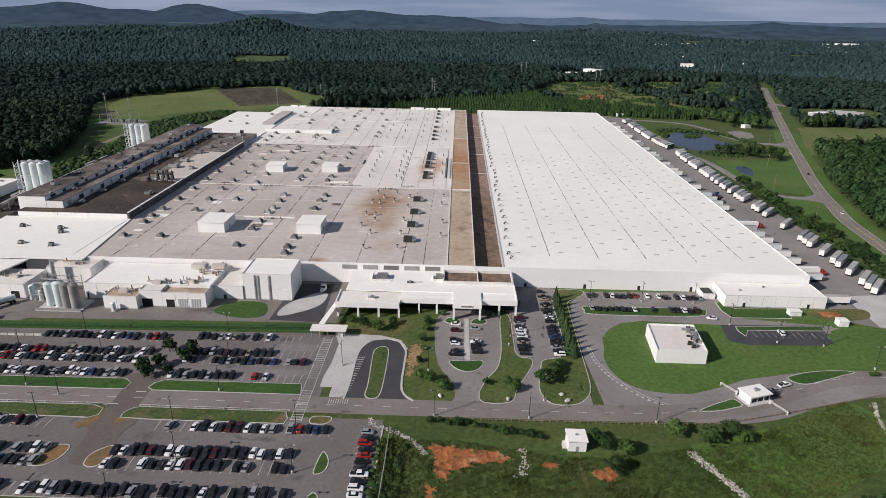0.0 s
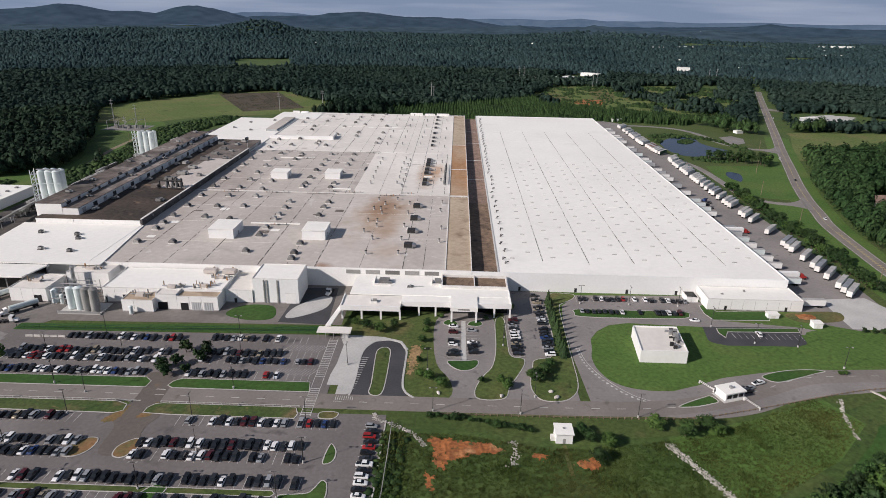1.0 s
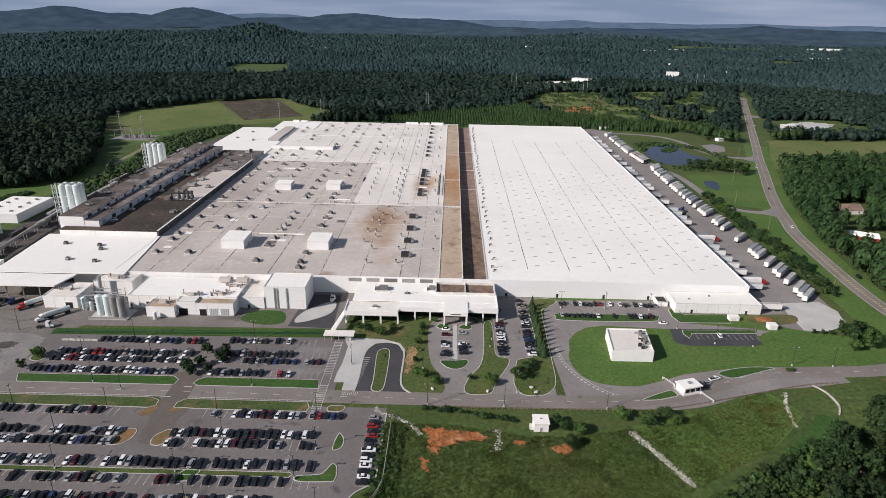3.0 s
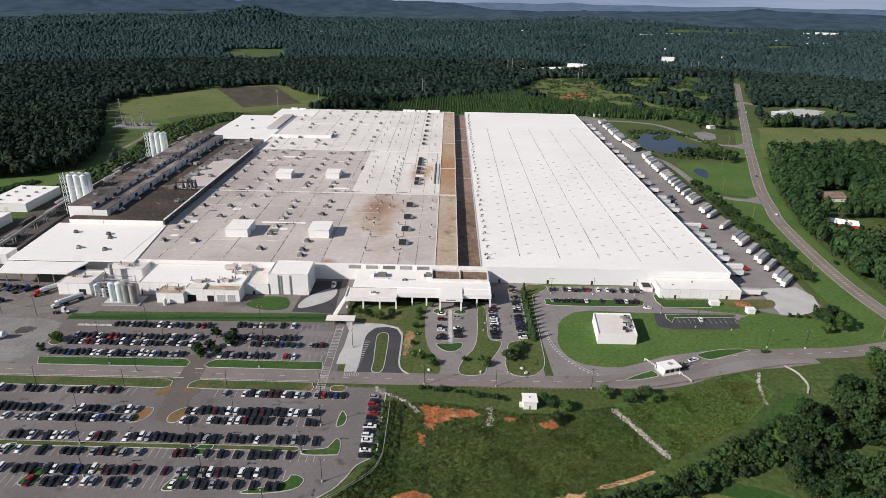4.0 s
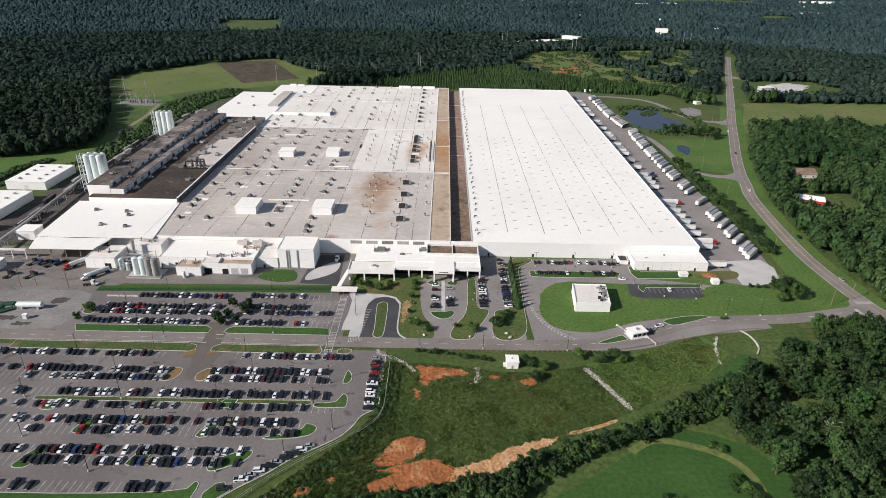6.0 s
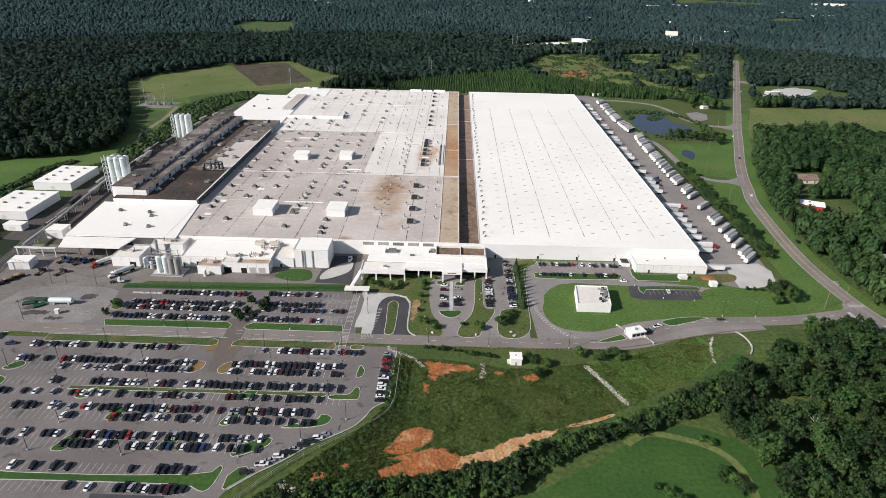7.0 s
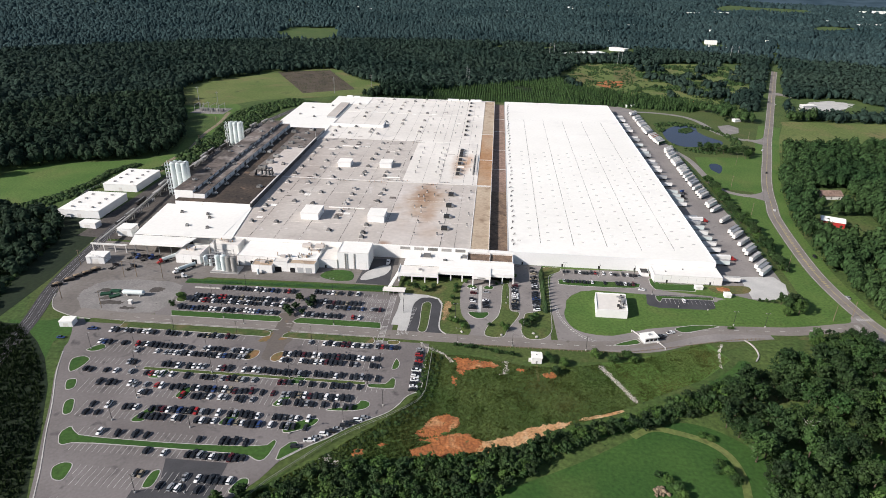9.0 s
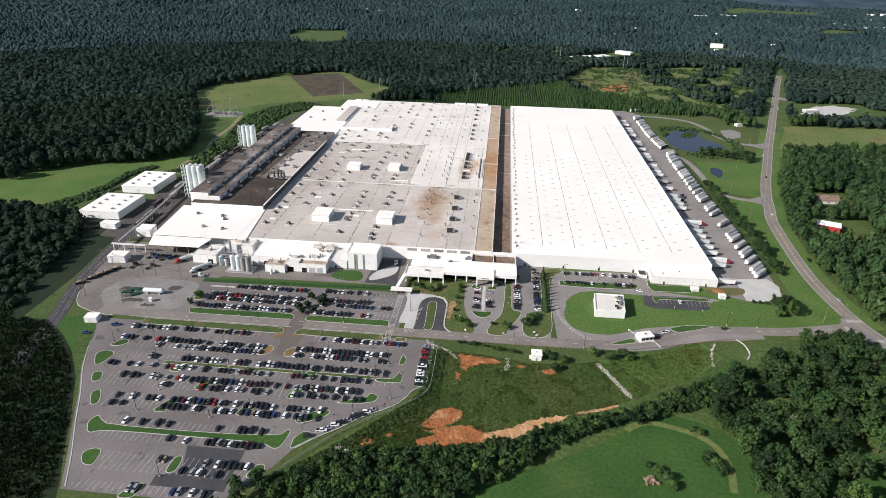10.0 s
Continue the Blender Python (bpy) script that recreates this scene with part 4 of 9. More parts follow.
for n, x0, y0, x1, y1, m, lab in (
        ("roof_panel", -199.6, 0.4, -118, 131, "roof_grey", "weathered grey membrane"), ("roof_panel", -118, 0.4, -90, 131, "roof_grey", "weathered grey membrane"),
        ("roof_panel", -90, 0.4, -47, 131, "roof_stained", "rust-stained brown membrane"), ("roof_panel", -47, 0.4, -26, 131, "roof_grey", "weathered grey membrane"),
        ("roof_panel", -199.6, 131, -135, 262, "roof_grey", "weathered grey membrane"), ("roof_panel", -135, 131, -92, 262, "roof_grey", "weathered grey membrane"),
        ("roof_panel", -92, 131, -50, 262, "roof_pale", "paler membrane"), ("roof_panel", -50, 131, -26, 262, "roof_pale", "paler membrane"),
        ("roof_panel", -199.6, 262, -92, 471, "roof_pale", "pale membrane"), ("roof_panel", -92, 262, -26, 471, "roof_pale", "pale membrane"),
        ("roof_strip", -26, 0.4, -13.4, 128, "roof_tan", "tan ballasted strip"), ("roof_strip", -26, 130, -13.4, 205, "roof_rust", "orange rust-stained strip"),
        ("roof_strip", -26, 206, -13.4, 300, "roof_rust", "orange rust-stained strip"), ("roof_strip", -26, 301, -13.4, 471, "roof_tan", "pale tan strip")):
    roof_sheet(n, x0, y0, x1, y1, m, lab, RZ + (0.05 if n == "roof_strip" else 0), plant)
def roof_bar(x0, y0, x1, y1, w, h, material, name="roof_seam", label=""):
    (a, b), (c, d) = R(x0, y0), R(x1, y1)
    g = Geo().box(min(a, c) - w / 2, min(b, d) - w / 2, RZ, max(a, c) + w / 2, max(b, d) + w / 2, RZ + h)
    return part(name, g, M[material], plant, label)


roof_bar(-199, 131, -13.5, 131, 0.9, 0.35, "trim", "roof_curb", "pale expansion curb")
roof_bar(-26, 0.6, -26, 470, 0.5, 0.35, "trim", "roof_curb", "pale curb")
roof_bar(-13.8, 128.8, -26, 128.8, 0.6, 0.45, "trim", "roof_curb")
roof_bar(-13.8, 205.5, -26, 205.5, 0.6, 0.4, "trim", "roof_curb")
roof_bar(-13.8, 300.5, -26, 300.5, 0.6, 0.4, "trim", "roof_curb")
roof_bar(-199, 262, -27, 262, 0.5, 0.12, "roof_white", "roof_lap")
roof_bar(-199, 385, -27, 385, 0.5, 0.12, "roof_white", "roof_lap")
for x, y0, y1 in ((-182, 1, 130), (-146, 1, 130), (-118, 1, 130), (-90, 1, 130), (-47, 1, 130), (-59, 132, 470), (-120, 132, 260), (-97, 132, 300), (-48, 132, 470), (-29.5, 132, 260), (-77, 262, 470), (-147, 262, 440), (-120, 262, 470)):
    roof_bar(x, y0, x, y1, 0.34, 0.08, "seam", "roof_seam", "dark roof seam")
for x, y0, x1, y1 in ((-107, 141, -95, 142.5), (-168, 233, -140, 234), (-140, 64, -112, 64.6)):
    roof_bar(x, y0, x1, y1, 0.6, 0.5, "roof_white", "roof_curb", "white roof curb")
# black streaks of rooftop slots
roof_bar(-93, 196, -92.4, 207, 0.7, 0.3, "dark", "roof_slot", "dark slot vent")
for x, y0, y1 in ((-164, 1, 130), (-104, 1, 130), (-68, 1, 60), (-37, 1, 130), (-188, 132, 260), (-166, 132, 260), (-140, 132, 260), (-74, 132, 260), (-38, 132, 470), (-180, 262, 440), (-164, 262, 470), (-133, 262, 470), (-106, 262, 470), (-92, 262, 470), (-66, 262, 470)):
    roof_bar(x, y0, x, y1, 0.22, 0.06, "seam", "roof_seam", "thin dark roof seam")
for y, x0, x1 in ((33, -198, -120), (66, -198, -120), (98, -198, -92), (45, -88, -28), (88, -88, -28), (165, -198, -94), (198, -198, -94), (230, -198, -50), (175, -90, -50), (300, -198, -30), (345, -138, -30), (425, -198, -30)):
    roof_bar(x0, y, x1, y, 0.14, 0.05, "roof_pale" if y < 262 else "trim", "roof_lap", "pale welded lap of the membrane")
rp = random.Random(91)
for k in range(70):
    x, y = rp.uniform(-196, -30), rp.uniform(6, 460)
    w, l = rp.uniform(1.5, 7), rp.uniform(1.5, 6)
    (a, b), pm = R(x, y), rp.choice(("roof_pale", "roof_white", "roof_grey", "roof_sooty" if y < 250 else "roof_grey"))
    part("roof_patch", Geo().box(a, b, RZ, a + w, b + l, RZ + 0.02 + 0.0004 * k), M[pm], plant, "welded repair patch of the membrane")
# low screens along the rear roof edge
for x0, x1, y, h in ((-216, -208, 466, 2.4), (-206, -198, 466, 2.0), (-77, -62, 467.4, 2.6), (-60, -48, 467.4, 2.2), (-46, -31, 467.4, 2.6)):
    (a, b), w = R(x0, y), x1 - x0
    part("roof_screen", Geo().box(a, b, RZ, a + w, b + 2.6, RZ + h), M["wall_plain"], plant, "low white equipment housing at the roof edge")
# louvres in the front wall above the lobby
for k in range(5):
    x = -74.5 + k * 9.6
    part("louvre", Geo().box(x, Y0 - 0.1, 7.0, x + 7, Y0, 9.0), M["fan_grey"], plant, "grey metal louvre")
    part("louvre_frame", Geo().box(x - 0.15, Y0 - 0.05, 6.85, x + 7.15, Y0, 7.0), M["trim"], plant)

# penthouses on the roof
def penthouse(x0, y0, x1, y1, h, label):
    (a, b), (c, d) = R(x0, y0), R(x1, y1)
    t = thing("roof_penthouse", label, "penthouse", "penthouses on the hall roof", at=((a + c) / 2, (b + d) / 2, RZ))
    w, l = (c - a) / 2, (d - b) / 2
    part("wall", Geo().box(-w, -l, 0, w, l, h), M["wall_white"], t)
    part("roof", Geo().box(-w - 0.25, -l - 0.25, h, w + 0.25, l + 0.25, h + 0.3), M["roof_white"], t)
    part("door", Geo().box(w, -1, 0.1, w + 0.05, 0, 2.2), M["fan_grey"], t, "grey steel door")
    return t


penthouse(-155, 37.5, -141.5, 54, 5.2, "tall white metal penthouse on the roof")
penthouse(-104.5, 39, -92, 54, 5.2, "tall white metal penthouse on the roof")
penthouse(-157, 165, -145, 177, 4.6, "white metal penthouse with a louvre side")
penthouse(-118, 168, -107, 180, 4.6, "white metal penthouse with a louvre side")
w_back = thing("roof_screen", "long white screen wall on the roof", "screen wall", at=(0, 0, RZ))
part("panel", Geo().box(R(-200, 0)[0], R(0, 312)[1], 0, R(-140, 0)[0], R(0, 313)[1], 3.2), M["wall_white"], w_back)
part("panel", Geo().box(R(-140, 0)[0], R(0, 312)[1], 0, R(-139, 0)[0], R(0, 330)[1], 3.2), M["wall_white"], w_back)

# sooty western bays with raised monitors
bays = thing("western_bays", "soot-blackened western bays with raised monitor roofs", "building")
def bay(name, x0, y0, x1, y1, h, roof_m, wall_m, label):
    (a, b), (c, d) = R(x0, y0), R(x1, y1)
    part("wall", Geo().box(a, b, 0, c, d, h), M[wall_m], bays)
    part(name, Geo().box(a - 0.15, b - 0.15, h, c + 0.15, d + 0.15, h + 0.25), M[roof_m], bays, label)


def tier(x0, y0, x1, y1, h, roof_m, wall_m, label):
    part("wall", Geo().box(x0, y0, 0, x1, y1, h), M[wall_m], bays)
    part("roof", Geo().box(x0 - 0.15, y0 - 0.15, h, x1 + 0.15, y1 + 0.15, h + 0.25), M[roof_m], bays, label)


tier(-240.4, 57.5, -202, 125, 12.4, "roof_dark", "wall_plain", "dark brown sooty flat roof")
tier(-240.4, 125.4, -228, 291, 12.4, "roof_dark", "wall_sooty", "blackened flat roof")
tier(-227.7, 125.4, -221.2, 214, 12.4, "roof_sooty", "wall_sooty", "sooty mottled flat roof")
tier(-220.9, 125.4, -202, 214, 12.4, "roof_stained", "wall_sooty", "dusty grey flat roof")
tier(-227.7, 214.4, -202, 291, 12.4, "roof_sooty", "wall_sooty", "sooty mottled flat roof")
tier(-249.9, 64, -240.7, 288.5, 16.6, "roof_grimy", "wall_plain", "black narrow monitor roof")
tier(-265.5, 64, -250.2, 292, 19.0, "roof_grimy", "wall_plain", "sooty dark roof of the high bay")
tier(-262.5, 57.5, -240.7, 63.8, 12.4, "roof_dark", "wall_plain", "dark brown sooty flat roof")
# parapet; its wall colour is darkened for the shade on the east face
tier(-201.6, 57.5, -200.7, 252, 13.1, "trim", "wall_shaded", "pale weathered parapet cap")
rb = random.Random(17)
for k in range(19):
    y = 68 + k * 11.6
    part("monitor_panel", Geo().box(-240.62, y, 12.9, -240.5, y + rb.uniform(2, 4.5), 15.6), M["dark" if k % 2 else "wall_sooty"], bays, "grimy panel of the monitor wall")
    part("monitor_louvre", Geo().box(-250.1, y + 1, 17.0, -250.0, y + rb.uniform(3, 6), 18.6), M["dark"], bays, "dark louvre of the monitor wall")
for k in range(7):
    y = 70 + k * 31
    part("eave_box", Geo().box(-251.6, y, 19.25, -250.4, y + rb.uniform(1.5, 5), 19.25 + rb.uniform(0.5, 1.1)), M["dark" if k % 3 else "fan_grey"], bays, "sooty box at the eave")
bay("roof", -264, 292, -201, 425, 9.2, "roof_white", "wall_plain", "clean white flat roof")
bay("roof", -214, 348, -203, 424, 11.2, "roof_grey", "wall_grey", "grey narrow roof ridge")
bay("roof", -228, 425, -180, 470, 9.4, "roof_white", "wall_plain", "clean white flat roof")

# white flat-roofed bay with an open truck shelter
shelter = thing("white_bay", "white flat-roofed bay with an open truck shelter", "building")
part("roof", Geo().prism([R(-262, -4)[:2], R(-192, -4), R(-198.5, 54.2), R(-267, 54.2)], 9.3, 9.7), M["roof_white"], shelter)
part("wall", Geo().prism([R(-261, 3), R(-201, 3), R(-201, 54), R(-266, 54)], 0, 9.3), M["wall_plain"], shelter)
part("canopy_roof", Geo().prism([R(-257.5, -19.5), R(-220.5, -19.2), R(-217, -4.3), R(-262, -4.3)], 8.5, 9.1), M["roof_white"], shelter, "white canopy roof edge")
for x in (-256, -247.5, -239, -230.5, -222):
    a, b = R(x, -16)
    part("column", Geo().box(a - 0.2, b - 0.2, 0, a + 0.2, b + 0.2, 8.5), M["steel"], shelter)
# black board in place of the shade at the back of the shelter
part("shelter_back", Geo().box(R(-261, 0)[0], R(0, 2.5)[1], 0, R(-224, 0)[0], R(0, 3)[1], 8.4), M["black"], shelter, "black panel painting the shade deep in the open shelter")


# process blocks along the front
def block(name, x0, y0, x1, y1, h, label, roof="roof_white", wall="wall_plain", doors=()):
    t = thing(name, label, "building", at=((x0 + x1) / 2, (y0 + y1) / 2, 0))
    w, l = (x1 - x0) / 2, (y1 - y0) / 2
    part("wall", Geo().box(-w, -l, 0, w, l, h), M[wall], t)
    part("roof", Geo().box(-w + 0.3, -l + 0.3, h, w - 0.3, l - 0.3, h + 0.06), M[roof], t)
    for a, b, c, d in ((-w, -l, w, -l + 0.3), (-w, l - 0.3, w, l), (-w, -l + 0.3, -w + 0.3, l - 0.3), (w - 0.3, -l + 0.3, w, l - 0.3)):
        part("parapet", Geo().box(a, b, h, c, d, h + 0.35), M["trim"], t)
    for k in range(1, int(2 * w / 5.5)):
        part("wall_joint", Geo().box(-w + k * 5.5 - 0.05, -l - 0.03, 0.1, -w + k * 5.5 + 0.05, -l, h - 0.1), M["vent_pale"], t, "dark joint between wall panels")
    part("wall_base", Geo().box(-w - 0.05, -l - 0.05, 0, w + 0.05, -l, 0.5), M["wall_sooty"], t, "splash-stained wall base")
    # open doorways are black panels, inner shade as colour
    for dx, wd, hd, m in doors:
        part("door", Geo().box(dx - w, -l - 0.08, 0.05, dx - w + wd, -l, hd), M[m], t, "open doorway painted as a black panel of shade" if m == "black" else "grey roll-up door")
        part("door_frame", Geo().box(dx - w - 0.2, -l - 0.12, hd, dx - w + wd + 0.2, -l, hd + 0.25), M["trim"], t)
    return t


block("process_building", -224, -24, -207, -8, 6.6, "white process building with a dark truck doorway", "roof_pale", doors=((11, 3.5, 3.6, "black"),))
block("process_building", -206, -9, -186, 2, 8.4, "white process building behind silos", "roof_pale")
block("process_building", -182, -22, -127, 2, 7.2, "long white process building at the hall front", "roof_white", doors=((1, 0.6, 2.5, "dark"), (9, 3.2, 4, "black")))
block("process_building", -169, -31, -155, -22.2, 5.6, "low white annex with pipework on its roof", "roof_tan")
block("process_building", -155, -28, -145.5, -22.2, 7.4, "white annex with a wide dark doorway", "roof_pale", doors=((0.8, 4.4, 3.8, "black"),))
block("process_building", -145.4, -28, -127, -22.2, 6.6, "white annex with three big doors", "roof_tan", doors=((1.5, 3.4, 3.6, "black"), (6.5, 4, 4, "wall_grey"), (12, 4, 4, "wall_grey")))
block("link_building", -126.8, -19, -114.2, 2, 6.2, "low white link building", "roof_pale", doors=((4, 1.2, 2.3, "dark"),))
tower = block("tower_building", -114, -18.5, -93, -0.5, 12.0, "tall plain white tower block at the front", "roof_white", "wall_white", doors=((15, 4.6, 5, "wall_plain"),))
for x in (-5.5, -4.2, 0.8):
    part("downpipe", Geo().box(x, -9.35, 0.3, x + 0.55, -9.0, 11.6), M["fan_grey"], tower, "dark vertical pipe")

# ---- lobby wing ----
lobby = thing("lobby_wing", "white flat-roofed lobby wing with deep arcades", "building")
lobby.scale = (1, 1, 1.22)
part("roof", Geo().box(-69, -20, 5.2, 3.6, 2.2, 5.6), M["roof_white"], lobby)
part("roof", Geo().box(-71, -31.5, 4.6, -45, -20, 5.0), M["roof_pale"], lobby, "lower terrace roof")
part("roof", Geo().box(-45, -27, 5.0, 3.6, -20, 5.4), M["roof_white"], lobby)
part("courtyard", Geo().box(-27, -11, 5.6, 3.0, 1.0, 5.75), M["roof_ballast"], lobby, "sunken brown gravel roof court")
for g in ((-27.6, -11.6, 3.6, -11), (-27.6, -11, -27, 1.6), (3, -11, 3.6, 1.6), (-27, 1.0, 3, 1.6), (-12.2, -11, -11.8, 1.0)):
    part("parapet", Geo().box(g[0], g[1], 5.6, g[2], g[3], 6.7), M["trim"], lobby)
part("wall", Geo().box(-68, -19, 0, 3, 2.2, 5.2), M["wall_plain"], lobby)
part("recess", Geo().box(-70, -24, 0, -45.5, -19, 4.6), M["glass"], lobby, "dark glazed recess")
part("recess", Geo().box(-45, -22, 0, 3, -19, 5.0), M["glass"], lobby, "dark glazed recess")
for x0, x1, y, z in ((-71, -45, -31.5, 3.5), (-45, -23, -27, 3.9), (-11, 3.6, -27, 3.9)):
    part("fascia", Geo().box(x0, y - 0.5, z, x1, y, z + 1.9), M["wall_plain"], lobby, "deep white fascia")
part("fascia", Geo().box(3.6, -27.5, 3.9, 4.1, 2.2, 5.8), M["wall_plain"], lobby, "deep white fascia")
part("fascia", Geo().box(-71.5, -32, 3.5, -71, -19, 5.4), M["wall_plain"], lobby, "deep white fascia")
for x, y in ((-71, -31.8), (-62.5, -31.8), (-54, -31.8), (-45.6, -31.8), (-37.5, -27.3), (-30, -27.3), (-3.8, -27.3), (3.2, -27.3)):
    part("column", Geo().box(x, y, 0, x + 0.8, y + 0.8, 3.9), M["wall_plain"], lobby, "white square column")
part("porch_roof", Geo().box(-23, -32.5, 4.4, -11, -20, 5.9), M["roof_white"], lobby, "projecting white entrance porch")
for x in (-22.8, -12.0):
    part("porch_pier", Geo().box(x, -32.4, 0, x + 0.8, -30.4, 4.4), M["wall_plain"], lobby, "white porch pier")
part("sign", Geo().box(-19.5, -32.56, 4.9, -14.5, -32.5, 5.4), M["fan_grey"], lobby, "plain grey sign strip")
part("link_roof", Geo().prism([(-71.5, -19), (-69.5, -19), (-73, -46), (-75.2, -46)], 3.0, 3.4), M["roof_white"], lobby, "narrow covered walkway roof")


def roof_unit(x, y, z, w, l, h, label, name="roof_unit", m="fan_grey"):
    t = thing(name, label, "air unit", at=(x, y, z))
    part("screen", Geo().box(-w / 2, -l / 2, 0, -w / 2 + 0.15, l / 2, h), M["trim"], t)
    part("screen", Geo().box(-w / 2 + 0.15, -l / 2, 0, w / 2, -l / 2 + 0.15, h * 0.6), M["trim"], t)
    part("housing", Geo().box(-w / 4, -l / 4, 0.2, w / 3, l / 3, h), M[m], t)
    part("duct", Geo().box(w / 3, -l / 8, 0.2, w / 2 - 0.1, l / 8, h * 0.6), M["steel"], t)
    return t


roof_unit(-55, -7, 6.83, 8, 7, 1.8, "screened grey air unit on the lobby roof")
roof_unit(-29.5, -6, 6.83, 5, 6, 1.8, "screened grey air unit beside the roof court")
roof_unit(-57, -26.5, 6.1, 3, 2.5, 1.2, "small grey air unit on the terrace roof")
t = thing("roof_equipment", "low grey pipe and vent on the lobby roof", "roof vent", at=(-42, -11, 6.83))
part("base", Geo().box(-1.4, -1, 0, 1.4, 1, 0.4), M["fan_grey"], t)
part("vent", Geo().cyl(0, 0, 0.4, 1.0, 0.5, 10), M["steel"], t)
part("pipe", Geo().tube((1.4, 0, 0.2), (6, 0.6, 0.2), 0.12), M["steel"], t)

canopy = thing("bus_shelter", "long grey canopied shelter at the plaza edge", "shelter", at=(-71, -48, 0))
part("roof", Geo().box(-7, -2.6, 2.9, 7, 2.6, 3.3), M["roof_pale"], canopy)
for k in range(5):
    for y in (-2.2, 2.0):
        part("post", Geo().box(-6.6 + k * 3.2, y, 0, -6.4 + k * 3.2, y + 0.2, 2.9), M["steel"], canopy)
part("kiosk", Geo().box(3.5, -1.4, 0, 5.6, 0.8, 2.5), M["trim"], canopy, "pale kiosk under the shelter roof")

# ---- east annex, pump house, gatehouse, sheds ----
annex = block("east_annex", 96.5, -12.5, 140.5, 2.2, 5.4, "low white annex at the hall corner", "roof_white", "wall_plain", doors=((8, 1.1, 2.2, "dark"), (36, 1.1, 2.2, "dark")))
part("vent", Geo().box(-14, -2, 5.4, -13, -1, 5.9), M["fan_grey"], annex)
part("vent", Geo().box(-2, 2, 5.4, -1.2, 2.8, 6.2), M["fan_grey"], annex)
block("gas_cage", 89.5, -5.5, 95, 1.6, 2.6, "open-topped grey equipment enclosure by the hall", "dark", "wall_plain")

pump = thing("white_block_building", "white windowless square building with roof plant", "building", at=(62.4, -51.4, 0))
pw, pl = 9.2, 10.4
part("wall", Geo().prism([(-pw - 1, -pl), (pw - 1, -pl), (pw + 1, pl), (-pw + 1, pl)], 0, 4.9), M["wall_plain"], pump)
part("roof", Geo().prism([(-pw - 0.6, -pl + 0.4), (pw - 1.4, -pl + 0.4), (pw + 0.6, pl - 0.4), (-pw + 1.4, pl - 0.4)], 4.9, 5.0), M["roof_pale"], pump)
for a, b in (((-pw - 1, -pl), (pw - 1, -pl)), ((pw - 1, -pl), (pw + 1, pl)), ((pw + 1, pl), (-pw + 1, pl)), ((-pw + 1, pl), (-pw - 1, -pl))):
    d = Vector((b[0] - a[0], b[1] - a[1])).normalized()
    n = Vector((-d.y, d.x)) * 0.4
    part("parapet", Geo().prism([a, b, (b[0] + n.x, b[1] + n.y), (a[0] + n.x, a[1] + n.y)], 4.9, 5.5), M["wall_plain"], pump)
r2 = random.Random(3)
for k in range(22):
    x, y = 5.2 + r2.uniform(-2.2, 2.2) + k * 0.06, -7.4 + k * 0.72
    h = r2.uniform(0.6, 1.9)
    part("condenser", Geo().box(x - 0.7, y - 0.32, 5.0, x + 0.7, y + 0.32, 5.0 + h), M["steel" if k % 3 else "dark"], pump, "grey condenser unit")

gate = thing("gatehouse", "small white flat-roofed gatehouse with dark windows", "gatehouse", at=(78.7, -83.4, 0), turn=19)
part("wall", Geo().box(-4, -2.6, 0, 4, 2.6, 3.0), M["wall_plain"], gate)
part("roof", Geo().box(-4.5, -3.1, 3.0, 4.5, 3.1, 3.4), M["roof_white"], gate)
for x in (-3.4, -0.9, 1.6):
    part("window", Geo().box(x, -2.66, 1.0, x + 1.9, -2.6, 2.4), M["glass"], gate, "dark glass window")
part("window", Geo().box(4, -2, 1.0, 4.06, 2, 2.4), M["glass"], gate, "dark glass window")
part("roof_vent", Geo().box(-0.5, -0.5, 3.45, 0.6, 0.5, 4.3), M["steel"], gate)
part("walk", Geo().box(-5.0, -3.4, 0.05, 5.4, 3.2, 0.22), M["concrete"], gate, "pale concrete kerb slab")


def barrier(x, y, turn, length):
    t = thing("gate_portal", "white steel gate portal beside the lane", "gate", "portals at the gatehouse", at=(x, y, 0), turn=turn)
    part("post", Geo().box(-0.28, -0.28, 0, 0.28, 0.28, 1.5), M["trim"], t)
    part("post", Geo().box(length - 0.2, -0.2, 0, length + 0.2, 0.2, 1.2), M["trim"], t)
    for z in (0.75, 1.25):
        part("beam", Geo().box(0.28, -0.06, z, length - 0.2, 0.06, z + 0.13), M["trim"], t)
    for k in range(7):
        part("strut", Geo().box(0.6 + k * 0.85, -0.04, 0.88, 0.72 + k * 0.85, 0.04, 1.25), M["trim"], t)
    return t


barrier(74, -81, 120, 6.4)
barrier(83, -85.9, -64, 6.6)

shed = thing("pump_shed", "small square white shed on the bank", "shed", at=(14.5, -110.5, 0))
shed.scale = (0.88, 0.88, 0.85)
part("wall", Geo().box(-3, -3, 0, 3, 3, 4.2), M["wall_plain"], shed)
part("roof", Geo().box(-3.4, -3.4, 4.2, 3.4, 3.4, 4.55), M["roof_white"], shed)
part("vent", Geo().box(-0.4, -0.2, 4.55, 0.3, 0.4, 5.0), M["fan_grey"], shed)
part("door", Geo().box(-0.5, -3.06, 0.1, 0.5, -3, 2.2), M["fan_grey"], shed, "grey door")
part("side_box", Geo().box(-4.6, -1.6, 0, -3.0, 0.4, 1.8), M["trim"], shed)
path = single("shed_path", ribbon([(14.5, -114), (14.6, -121), (14.8, -128)], 1.3, 0.12), M["dry_grass"], "narrow fenced path below the shed", "path", kind="structure")


